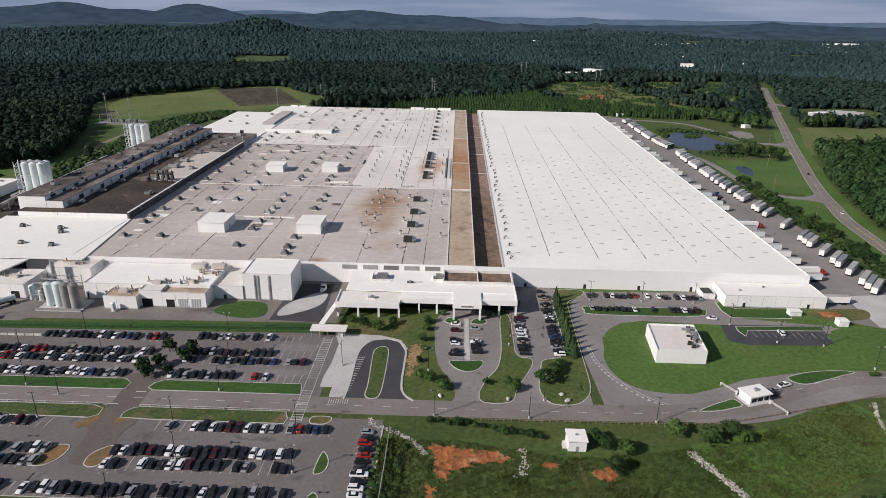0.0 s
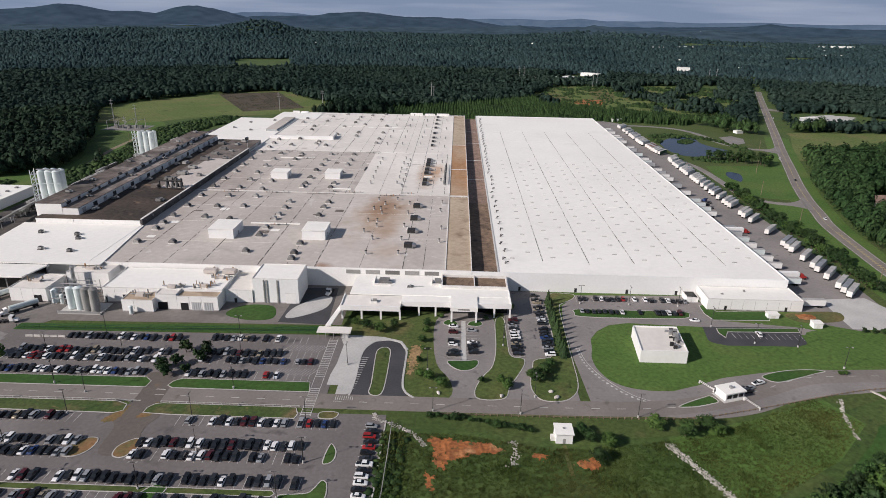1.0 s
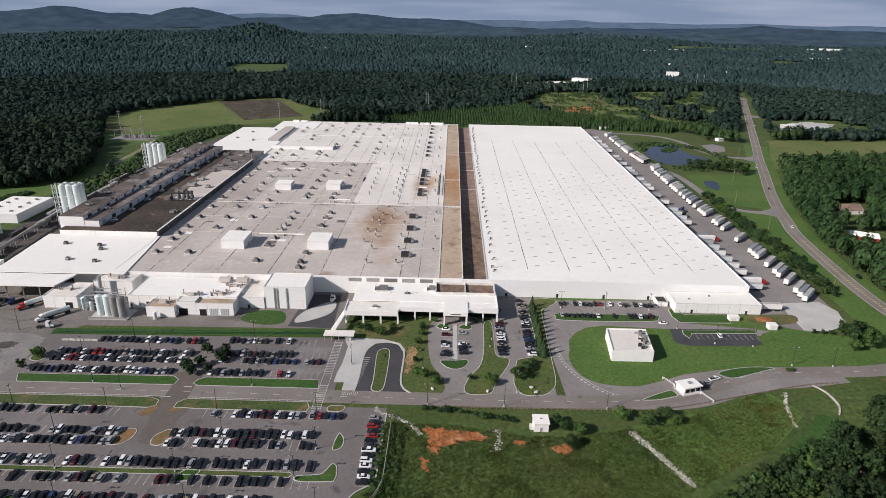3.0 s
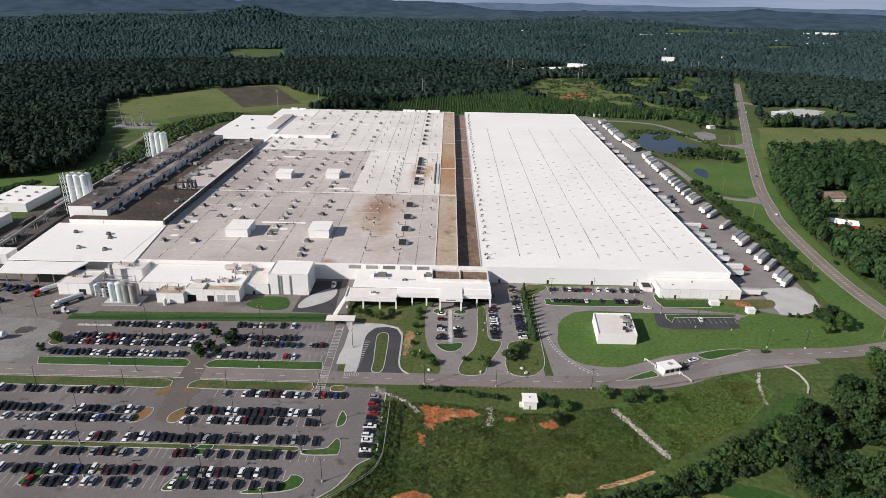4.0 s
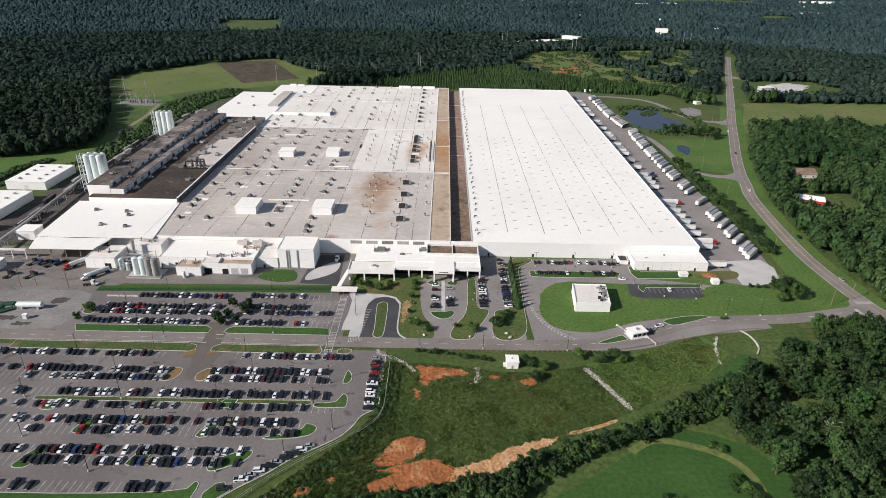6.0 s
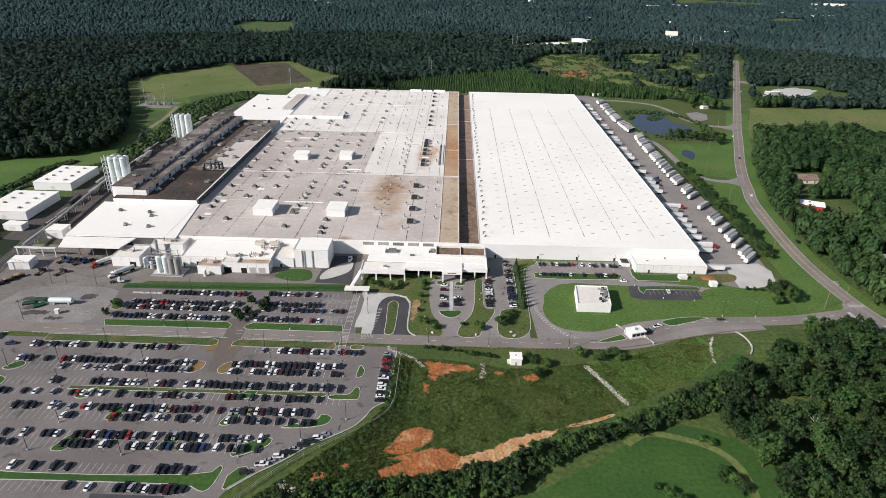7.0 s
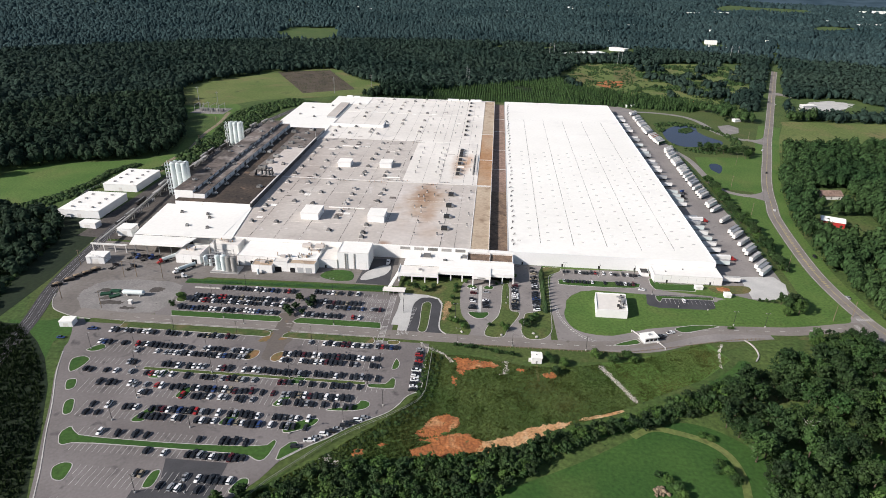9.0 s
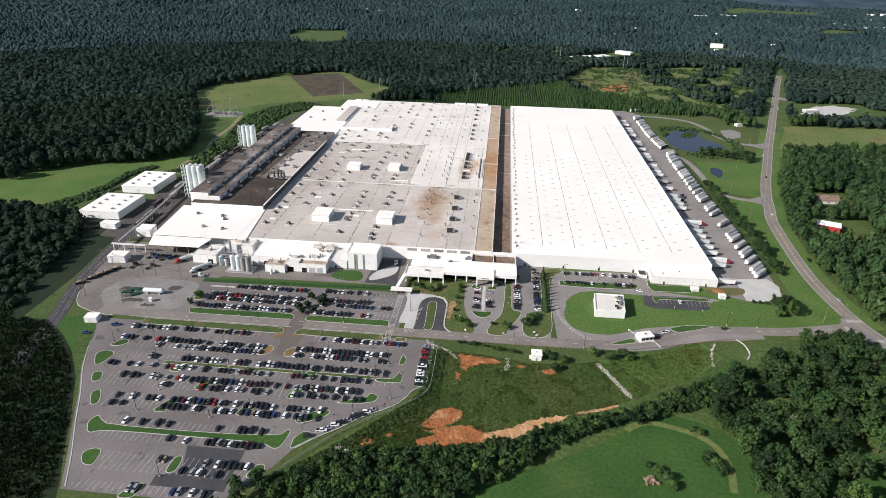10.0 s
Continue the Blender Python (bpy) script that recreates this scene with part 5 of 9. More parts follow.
def hut(x, y, w, l, h, label, turn=0, name="shed"):
    t = thing(name, label, "shed", at=(x, y, 0), turn=turn)
    part("wall", Geo().box(-w / 2, -l / 2, 0, w / 2, l / 2, h), M["wall_white"], t)
    part("roof", Geo().prism([(-w / 2 - 0.2, -l / 2 - 0.2), (w / 2 + 0.2, -l / 2 - 0.2), (w / 2 + 0.2, l / 2 + 0.2), (-w / 2 - 0.2, l / 2 + 0.2)], h, h + 0.25), M["roof_white"], t)
    part("door", Geo().box(-w / 5, -l / 2 - 0.05, 0.1, w / 6, -l / 2, h * 0.7), M["trim"], t)
    return t


hut(-248.3, -104.5, 7.2, 5.5, 3.4, "white shed on the grass corner", 6)
hut(-277, -27, 12, 9, 5.0, "white box shed in the truck yard", 5)
hut(-281, 18, 11, 10, 6.0, "white metal shed beside the rail tracks")
hut(-316, 27, 13, 7, 4.2, "low white storage shed", -3)
hut(124, -18.5, 5, 3, 2.0, "small white utility cabinet on the lawn")
hut(139.5, -27, 4, 3.4, 2.4, "small beige guard hut at the truck yard gate")
hut(178, 520, 12, 5, 3.6, "white guard cabin behind the truck yard", 10)


def store(x0, y0, x1, y1, h, label, skew):
    t = thing("white_store", label, "building", at=((x0 + x1) / 2, (y0 + y1) / 2, 0), turn=skew)
    w, l = (x1 - x0) / 2, (y1 - y0) / 2
    part("wall", Geo().box(-w, -l, 0, w, l, h), M["wall_white"], t)
    part("roof", Geo().box(-w - 0.2, -l - 0.2, h, w + 0.2, l + 0.2, h + 0.3), M["roof_white"], t)
    for i in range(2):
        for j in range(4):
            part("roof_vent", Geo().box(-w / 2 + i * w - 0.9, -l * 0.7 + j * l * 0.45 - 0.9, h + 0.3, -w / 2 + i * w + 0.9, -l * 0.7 + j * l * 0.45 + 0.9, h + 1.2), M["fan_grey"], t, "grey roof vent")
    part("door", Geo().box(-1.5, -l - 0.05, 0.05, 1.5, -l, 3.5), M["trim"], t)
    return t


store(-351, 42, -318, 83, 6.2, "long white storehouse beside the rail tracks", 0)
store(-350, 102, -320, 144, 6.2, "long white storehouse beside the rail tracks", 0)


# silos at the west side
def silo_group(x, y, rows, cols, r, h, label):
    t = thing("silo_cluster", label, "silo", "silo clusters", at=(x, y, 0))
    for i in range(rows):
        for j in range(cols):
            s = part("silo", Geo().cyl(i * r * 2.1, j * r * 2.1, 3.2, h, r, 18), M["silo_white"], t, smooth=False)
            part("cone", Geo().cyl(i * r * 2.1, j * r * 2.1, 0.8, 3.2, 0.4, 18, r), M["silo_white"], s)
            part("cap", Geo().cyl(i * r * 2.1, j * r * 2.1, h, h + 0.9, r, 18, 0.6), M["silo_white"], s)
    part("frame", Geo().box(-r, -r, 0, rows * r * 2.1 - r, cols * r * 2.1 - r, 0.5), M["concrete"], t)
    tw = part("ladder_tower", Geo().box(-r - 3.4, -r, 0, -r - 3.1, -r + 0.3, h + 1).box(-r - 0.6, -r, 0, -r - 0.3, -r + 0.3, h + 1).box(-r - 3.4, r - 0.3, 0, -r - 3.1, r, h + 1).box(-r - 0.6, r - 0.3, 0, -r - 0.3, r, h + 1), M["silo_white"], t, "white steel stair tower")
    for k in range(int(h / 3.4)):
        z = 2.5 + k * 3.4
        part("landing", Geo().box(-r - 3.4, -r, z, -r - 0.3, r, z + 0.22), M["steel"], tw)
        part("flight", Geo().tube((-r - 3.2, -r + 0.2, z + 0.2), (-r - 0.5, -r + 0.2, z + 3.2), 0.16, 5), M["silo_white"], tw)
    for k in range(3):
        part("hoop", Geo().box(-r - 0.3, -r - 0.12, 7 + k * 7, rows * r * 2.1 - r, -r, 7.35 + k * 7), M["silo_white"], t)
    part("gantry", Geo().box(-r, -r * 0.3, h + 0.9, rows * r * 2.1 - r, r * 0.3, h + 1.3), M["steel"], t)
    return t


silo_group(-283.6, 101, 3, 2, 2.3, 28.5, "cluster of tall pale green-white silos")
silo_group(-294, 252, 3, 2, 2.3, 25, "cluster of tall pale green-white silos")
front_silos = thing("process_silos", "row of upright white and steel silos at the yard", "silo", at=(-192, -30, 0))
for x, y, r, h, m in ((0, 0, 1.7, 10.5, "silo_white"), (4.2, -0.4, 1.9, 11, "silo_white"), (8, -1.6, 1.9, 11, "fan_grey"), (11.8, -2, 1.9, 11, "fan_grey"), (-11, 6, 1.3, 6.5, "silo_white")):
    s = part("silo", Geo().cyl(x, y, 0.6, h, r, 18), M[m], front_silos)
    part("cap", Geo().cyl(x, y, h, h + 0.6, r, 18, 0.4), M[m], s)
part("pad", Geo().box(-4, -5, 0.06, 15, 6, 0.5), M["concrete"], front_silos)
part("rail", Geo().box(-4, -5, 0.5, 15, -4.85, 1.5), M["steel"], front_silos, "low steel guard rail")
stack = single("exhaust_stack", Geo().cyl(0, 0, 0, 13, 0.9, 14), M["steel"], "tall pale steel exhaust stack", "stack", at=(-201, -12, 0))

# ---- trees ----
def ico(sub):
    bm = bmesh.new()
    bmesh.ops.create_icosphere(bm, subdivisions=sub, radius=1.0)
    v = np.array([p.co[:] for p in bm.verts])
    f = np.array([[q.index for q in t.verts] for t in bm.faces])
    bm.free()
    return v, f


def lumpy(sub, seed, rough=0.35, cut=-0.55, freq=1.9):
    v, f = ico(sub)
    out = np.array([p * (1 + rough * noise.noise(Vector(p) * freq + Vector((seed * 3.7, seed, 1))) + 0.5 * rough * noise.noise(Vector(p) * freq * 2.6 + Vector((seed, 2, 9)))) for p in v])
    keep = v[f].mean(axis=1)[:, 2] > cut
    return out, f[keep]


def scatter_mesh(bases, places):
    """Joins many copies of a few base shapes: places holds base number, x, y, z, radius, height, turn."""
    vs, fs, n = [], [], 0
    for b, x, y, z, r, h, a in places:
        v, f = bases[b]
        c, s = math.cos(a), math.sin(a)
        w = np.empty_like(v)
        w[:, 0] = x + (v[:, 0] * c - v[:, 1] * s) * r
        w[:, 1] = y + (v[:, 0] * s + v[:, 1] * c) * r
        w[:, 2] = z + v[:, 2] * h
        vs.append(w)
        fs.append(f + n)
        n += len(v)
    return np.concatenate(vs), np.concatenate(fs)


HWY_LINE = curve_pts(HWY, False, 6)


def near_line(x, y, line, d):
    return any((x - a) ** 2 + (y - b) ** 2 < d * d for a, b in line)


SITE = [(-182, -250), (-190, -224), (-208, -190), (-227, -158), (-243, -138), (-256, -125), (-275, -109), (-300, -106), (-316, -55), (-326, 5), (-354, 46), (-365, 60), (-365, 160), (-335, 165), (-322, 230), (-318, 330), (-300, 440), (-250, 505), (-150, 520), (160, 545), (230, 520), (330, 440), (300, 345), (258, 232), (226, 150), (214, 70), (208, 10), (206, -40), (225, -80), (290, -200), (100, -330), (-150, -330)]
OPEN = [FIELD_BACK, MEADOW_W, FIELD_E, STRIP_FAR, [(-432, 430), (-480, 551), (-440, 632), (-400, 700), (-240, 665), (-175, 545), (-240, 495), (-300, 420), (-318, 240), (-346, 232), (-358, 275), (-388, 344), (-427, 411)]]
FAR_FIELDS = [[(784, 2175), (880, 2400), (974, 2560), (1043, 2451), (1139, 2437), (1211, 2373), (1191, 2275), (1048, 2130), (991, 2246), (815, 2093)], [(889, 1616), (974, 1719), (1041, 1655), (992, 1569), (886, 1538)],
              [(-79, 1025), (1, 1110), (3, 1027), (-48, 1000)], [(83, 1083), (110, 1114), (116, 1034), (86, 1028)], [(1300, 2160), (1330, 2260), (1420, 2260), (1420, 2120)]]
EXTRA = [[(395, 500), (430, 620), (530, 630), (555, 590), (520, 505)], [(-60, 515), (-150, 540), (-40, 620), (60, 690), (96, 720), (110, 640), (345, 560), (330, 500), (160, 540)],
         [(244, 66), (248, 126), (304, 126), (304, 78)], [(268, 128), (278, 192), (312, 194), (308, 140)], [(-420, 380), (-420, 430), (-330, 440), (-330, 380)],
         [(105, 965), (100, 1000), (150, 1040), (262, 1130), (300, 1110), (285, 1050), (230, 985)], [(245.5, -8.2), (245.5, 17.8), (273.5, 17.8), (273.5, -8.2)], [(462, 1150), (480, 1280), (530, 1290), (530, 1160)],
         [(215, 500), (250, 520), (300, 480), (335, 520), (360, 520), (345, 470), (300, 470)], [(262, 380), (262, 445), (318, 440), (300, 362)], [(-396, 50), (-384, 92), (-380, 165), (-330, 190), (-330, 150), (-355, 60)]] + FAR_FIELDS


def is_wood(x, y):
    if inside((x, y), SITE) or any(inside((x, y), p) for p in OPEN) or any(inside((x, y), p) for p in EXTRA):
        return False
    if y < 1300 and near_line(x, y, HWY_LINE, 12.5 if y < 240 else 17 if y < 420 else 20 if y < 640 else 16):
        return False
    if inside((x, y), CLEARING):
        return x > 250 and noise.noise((x / 45, y / 45, 3)) > 0.22
    return True


def in_view(x, y):
    """Whether the place lies within the span of ground that the flight overlooks."""
    near = math.degrees(math.atan2(x + 14, y + 403)) + 4.9
    far = math.degrees(math.atan2(x + 23, y + 264)) + 1
    return abs(near) < (45 if y < 400 else 40) or abs(far) < 38.5


def canopy_places(d0, d1, s0, growth, seed, half=0.8):
    r = random.Random(seed)
    out, d = [], d0
    while d < d1:
        s = max(s0, growth * d)
        n = int(2 * half * d / s)
        for i in range(n):
            a = -half + 2 * half * (i + r.random()) / n
            dd = d + r.uniform(-0.5, 0.5) * s
            x, y = -22 + dd * math.sin(a), -290 + dd * math.cos(a)
            if in_view(x, y) and is_wood(x, y):
                out.append((x, y, s))
        d += s * 0.92
    return out


r3 = random.Random(11)
def leafy(seed, n=84, size=0.25):
    """A crown of leaf sprays round a small dark core."""
    r = random.Random(seed)
    v, f = [], []
    core, cf = lumpy(1, seed, 0.45, -0.5, 1.7)
    v += [tuple(p * 0.78) for p in core]
    f += [tuple(t) for t in cf]
    for k in range(n):
        d = Vector((r.gauss(0, 1), r.gauss(0, 1), r.gauss(0.45, 0.9))).normalized()
        q = 0.86 + 0.32 * noise.noise(d * 2.2 + Vector((seed, 0, 0))) + r.uniform(-0.06, 0.08)
        c = d * q
        nn = (d + Vector((r.uniform(-0.38, 0.38), r.uniform(-0.38, 0.38), r.uniform(0.0, 0.6)))).normalized()
        t = Matrix.Rotation(r.uniform(0, 6.28), 3, nn) @ nn.orthogonal().normalized()
        b = nn.cross(t)
        s = size * r.uniform(0.6, 1.4)
        m = len(v)
        v += [tuple(c + t * s), tuple(c + b * s * 0.8), tuple(c - t * s), tuple(c - b * s * 0.8)]
        f += [(m, m + 1, m + 2), (m, m + 2, m + 3)]
    return np.array(v), np.array(f)


broad_near = [leafy(k, 72, 0.24) for k in range(8)]


def dome(seed):
    """A light crown of two rings and a top."""
    r = random.Random(seed)
    v, f, n = [], [], 7
    for w, z in ((1.0, -0.2), (0.8, 0.5)):
        for i in range(n):
            a, q = 2 * math.pi * (i + r.uniform(-0.25, 0.25)) / n, w * r.uniform(0.75, 1.2)
            v.append((q * math.cos(a), q * math.sin(a), z + r.uniform(-0.2, 0.2)))
    v.append((r.uniform(-0.2, 0.2), r.uniform(-0.2, 0.2), 0.86))
    for i in range(n):
        j = (i + 1) % n
        f += [(i, j, n + j), (i, n + j, n + i), (n + i, n + j, 2 * n)]
    return np.array(v), np.array(f)


def tall(seed):
    """A narrow far crown with a ragged pointed top."""
    r = random.Random(seed)
    v, f, n = [], [], 6
    for w, z in ((0.85, -0.3), (0.62, 0.35)):
        for i in range(n):
            a, q = 2 * math.pi * (i + r.uniform(-0.3, 0.3)) / n, w * r.uniform(0.6, 1.25)
            v.append((q * math.cos(a), q * math.sin(a), z + r.uniform(-0.25, 0.25)))
    v.append((r.uniform(-0.15, 0.15), r.uniform(-0.15, 0.15), 1.15))
    for i in range(n):
        j = (i + 1) % n
        f += [(i, j, n + j), (i, n + j, n + i), (n + i, n + j, 2 * n)]
    return np.array(v), np.array(f)


def sprays(seed, n=22, size=0.36):
    """A mid-distance crown: a light core and a few leaf sprays."""
    v, f = tall(seed) if seed % 3 == 0 else dome(seed)
    lv, lf = leafy(seed, n, size)
    cut = len(lv) - 4 * n
    lf = lf[-2 * n:] - cut
    return np.concatenate([v * 0.86, lv[cut:]]), np.concatenate([f, lf + len(v)])


broad_mid = [sprays(k) for k in range(9)]
broad_far = [dome(k) for k in range(6)] + [tall(k) for k in range(6)]
near, sunny = [], []
for x, y, s in canopy_places(235, 880, 7.8, 0.0, 5, 1.1):
    big = r3.random() ** 2
    h = 5.4 + 4.6 * big + 1.8 * noise.noise((x / 50, y / 50, 1))
    if x < -200 and y < 60:
        if y < -95:
            continue
        q = r3.choice((0.3, 0.4, 0.55)) if y < -60 else r3.choice((0.45, 0.6, 0.8))
        near.append((r3.randrange(8), x, y, 4.0 * q * q + h * q * 0.45, s * (0.4 + 0.22 * q), h * q, r3.uniform(0, 6.28)))
        continue
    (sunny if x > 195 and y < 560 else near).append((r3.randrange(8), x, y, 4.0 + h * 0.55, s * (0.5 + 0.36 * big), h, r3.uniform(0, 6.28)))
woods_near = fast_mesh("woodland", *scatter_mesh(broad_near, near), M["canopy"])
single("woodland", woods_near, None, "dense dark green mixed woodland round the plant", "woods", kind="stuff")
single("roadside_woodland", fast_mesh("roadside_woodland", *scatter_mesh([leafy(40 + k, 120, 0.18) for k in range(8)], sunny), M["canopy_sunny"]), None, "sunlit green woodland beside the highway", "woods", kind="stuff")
mid = []
for x, y, s in canopy_places(880, 1420, 9.2, 0.0, 8, 0.85):
    big = r3.random() ** 2
    mid.append((r3.randrange(9), x, y, hill(x, y) + 5.5 + 3 * noise.noise((x / 60, y / 60, 2)), s * (0.48 + 0.3 * big), 5.5 + 5 * big, r3.uniform(0, 6.28)))
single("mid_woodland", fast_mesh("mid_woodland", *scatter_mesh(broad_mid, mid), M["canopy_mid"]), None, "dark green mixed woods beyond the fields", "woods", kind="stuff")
far = []
for x, y, s in canopy_places(1420, 3260, 8.2, 0.0066, 6, 0.85):
    h = 5 + 8 * r3.random() ** 2
    far.append((r3.randrange(12), x, y, hill(x, y) + 4.5 + 4 * noise.noise((x / 90, y / 90, 2)), s * (0.46 + 0.34 * r3.random() ** 2), h, r3.uniform(0, 6.28)))
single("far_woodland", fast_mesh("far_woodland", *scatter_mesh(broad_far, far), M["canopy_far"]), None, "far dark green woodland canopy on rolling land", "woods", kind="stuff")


def ridge(prof, d, depth, rows, low, high, rough, label):
    """Wooded hills so far off that they stand as a backdrop: crest elevations by direction, at the distance d from the start."""
    m = bpy.data.materials.new("far_hills_haze_glow")
    m.use_nodes = True
    nt = m.node_tree
    b = nt.nodes["Principled BSDF"]
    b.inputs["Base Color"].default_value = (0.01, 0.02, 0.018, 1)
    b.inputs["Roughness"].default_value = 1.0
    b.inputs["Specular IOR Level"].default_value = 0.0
    # blue emission stands in for the distance haze over the hills
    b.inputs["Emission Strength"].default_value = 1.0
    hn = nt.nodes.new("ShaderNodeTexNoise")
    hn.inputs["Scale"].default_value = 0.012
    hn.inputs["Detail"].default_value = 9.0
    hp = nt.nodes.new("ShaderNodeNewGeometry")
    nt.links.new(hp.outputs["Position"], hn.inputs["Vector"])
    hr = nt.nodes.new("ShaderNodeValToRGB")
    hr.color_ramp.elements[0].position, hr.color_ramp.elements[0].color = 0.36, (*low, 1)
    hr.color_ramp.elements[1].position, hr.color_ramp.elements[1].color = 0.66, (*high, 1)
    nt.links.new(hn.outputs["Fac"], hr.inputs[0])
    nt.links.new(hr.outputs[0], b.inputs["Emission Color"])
    n, v, f = 620, [], []
    for k in range(rows):
        u = k / (rows - 1)
        rr = d - depth * (1 - u)
        for i in range(n):
            a = -52 + 104 * i / (n - 1)
            x, y = -23 + rr * math.sin(radians(a)), -264 + rr * math.cos(radians(a))
            top = 120.5 + d * math.tan(radians(np.interp(a, [q[0] for q in prof], [q[1] for q in prof])))
            lump = rough * (8 * noise.noise((x / 120, y / 160, 3.0)) + 4 * noise.noise((x / 30, y / 45, 8.0)) + 2.5 * noise.noise((x / 11, y / 20, 5.0)))
            base = hill(x, y) + 5
            v.append((x, y, base + (top - base) * u * u * (3 - 2 * u) * (0.9 + 0.1 * u) + lump * (0.35 + 0.65 * u)))
    for k in range(rows - 1):
        for i in range(n - 1):
            p = k * n + i
            f += [(p, p + 1, p + n + 1), (p, p + n + 1, p + n)]
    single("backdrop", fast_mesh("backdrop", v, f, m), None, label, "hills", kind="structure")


LOW_HILLS = [(-52, -1.5), (-30, -1.55), (-10, -1.5), (0, -1.4), (2, -1.3), (5.1, -1.12), (8.2, -1.45), (10.1, -1.25), (11.5, -0.98), (13.3, -1.2), (17, -1.35), (21, -1.1), (24, -1.15), (26.5, -1.4), (32, -1.25), (52, -1.3)]
MAIN_RIDGE = [(-52, -0.4), (-34.9, -0.55), (-33.9, -0.47), (-32.6, -0.26), (-31.3, -0.1), (-30.1, -0.13), (-28.8, -0.38), (-27.7, -0.57), (-26.1, -0.5), (-24.7, -0.68), (-23.6, -0.29), (-22.6, -0.1), (-21.5, -0.04), (-20.2, -0.23), (-18.8, -0.59), (-17.9, -0.82), (-15, -0.7), (-12.6, -0.66), (-10.8, -0.41), (-8.4, -0.27), (-6.7, -0.42), (-4.6, -0.61), (-1.5, -0.62), (0.5, -0.7), (1.7, -0.9), (3.4, -1.15), (8, -1.2), (14, -1.05), (19, -0.95), (23, -0.8), (24.9, -0.5), (26.5, -0.7), (33, -0.75), (52, -0.7)]
PALE_RIDGE = [(-52, -0.7), (-20, -0.7), (-18.2, -0.5), (-16, -0.42), (-13.5, -0.52), (-11, -0.8), (0, -0.72), (5, -0.6), (8, -0.66), (10.3, -0.47), (12.5, -0.64), (16, -0.56), (20, -0.62), (24, -0.45), (28, -0.52), (32, -0.4), (36, -0.46), (52, -0.5)]
# the two colours are the haze glow, palest on the farthest ridge
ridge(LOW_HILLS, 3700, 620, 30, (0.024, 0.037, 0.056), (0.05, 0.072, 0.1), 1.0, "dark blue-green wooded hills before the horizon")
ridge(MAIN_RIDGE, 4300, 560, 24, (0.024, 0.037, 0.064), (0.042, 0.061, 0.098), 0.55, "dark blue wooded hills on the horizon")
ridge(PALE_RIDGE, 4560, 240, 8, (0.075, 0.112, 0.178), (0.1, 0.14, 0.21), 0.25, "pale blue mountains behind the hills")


def drape(name, poly, material, label, lift=2.0, cell=11.0):
    """A far field laid over the rolling land."""
    xs, ys = [p[0] for p in poly], [p[1] for p in poly]
    idx, v, f = {}, [], []

    def corner(i, j):
        if (i, j) not in idx:
            x, y = min(xs) + i * cell, min(ys) + j * cell
            idx[i, j] = len(v)
            v.append((x, y, hill(x, y) + lift))
        return idx[i, j]

    for i in range(int((max(xs) - min(xs)) / cell) + 1):
        for j in range(int((max(ys) - min(ys)) / cell) + 1):
            if inside((min(xs) + (i + 0.5) * cell, min(ys) + (j + 0.5) * cell), poly):
                a, b, c, d = corner(i, j), corner(i + 1, j), corner(i + 1, j + 1), corner(i, j + 1)
                f += [(a, b, c), (a, c, d)]
    single(name, fast_mesh(name, v, f, M[material]), None, label, "field", kind="structure")


for k, poly in enumerate(FAR_FIELDS):
    drape("field_far", poly, "meadow", "pale green far field among the woods")
# young pines in rows behind the halls
def cone_shape(seed, tiers=3, n=7):
    r = random.Random(seed)
    v, f = [], []
    for t in range(tiers):
        z0, z1, w = t / tiers * 0.85, min(1.0, (t + 1.35) / tiers), 1.0 - 0.28 * t
        b = len(v)
        for i in range(n):
            a = 2 * math.pi * i / n + t
            q = w * (0.75 + 0.4 * r.random())
            v.append((q * math.cos(a), q * math.sin(a), z0 + 0.05 * r.random()))
        v.append((0, 0, z1))
        f += [(b + i, b + (i + 1) % n, b + n) for i in range(n)]
    return np.array(v), np.array(f)


pines = [cone_shape(k) for k in range(5)]
rows_p = []
for j in range(34):
    for i in range(150):
        x, y = -190 + i * 3.6 + r3.uniform(-0.8, 0.8), 508 + j * 6.2 + r3.uniform(-1, 1)
        if x < 330 and y > 505 - (x + 190) * 0.05 and noise.noise((x / 60, y / 60, 6)) > -0.45 and not near_line(x, y, HWY_LINE, 14) and not (x > 140 and y < 560) and not inside((x, y), CLEARING) and (j < 16 or inside((x, y), EXTRA[1])):
            h = r3.uniform(3.5, 6.5) if j < 9 else r3.uniform(5, 9.5)
            rows_p.append((r3.randrange(5), x, y, 0, r3.uniform(2.0, 3.1), h, r3.uniform(0, 6.28)))
PINE_BAND = [(100, 520), (96, 640), (140, 640), (200, 595), (262, 562), (300, 545), (258, 500), (226, 503), (160, 520)]
for k in range(2600):
    x, y = r3.uniform(96, 300), r3.uniform(500, 640)
    if inside((x, y), PINE_BAND) and not inside((x, y), TAN[3]) and y > 512 - 0.1 * (x - 160):
        rows_p.append((r3.randrange(5), x, y, 0, r3.uniform(1.7, 2.8), r3.uniform(5, 10), r3.uniform(0, 6.28)))
single("pine_plantation", fast_mesh("pine_plantation", *scatter_mesh(pines, rows_p), M["pine"]), None, "rows of young green pines behind the halls", "pines", kind="stuff")

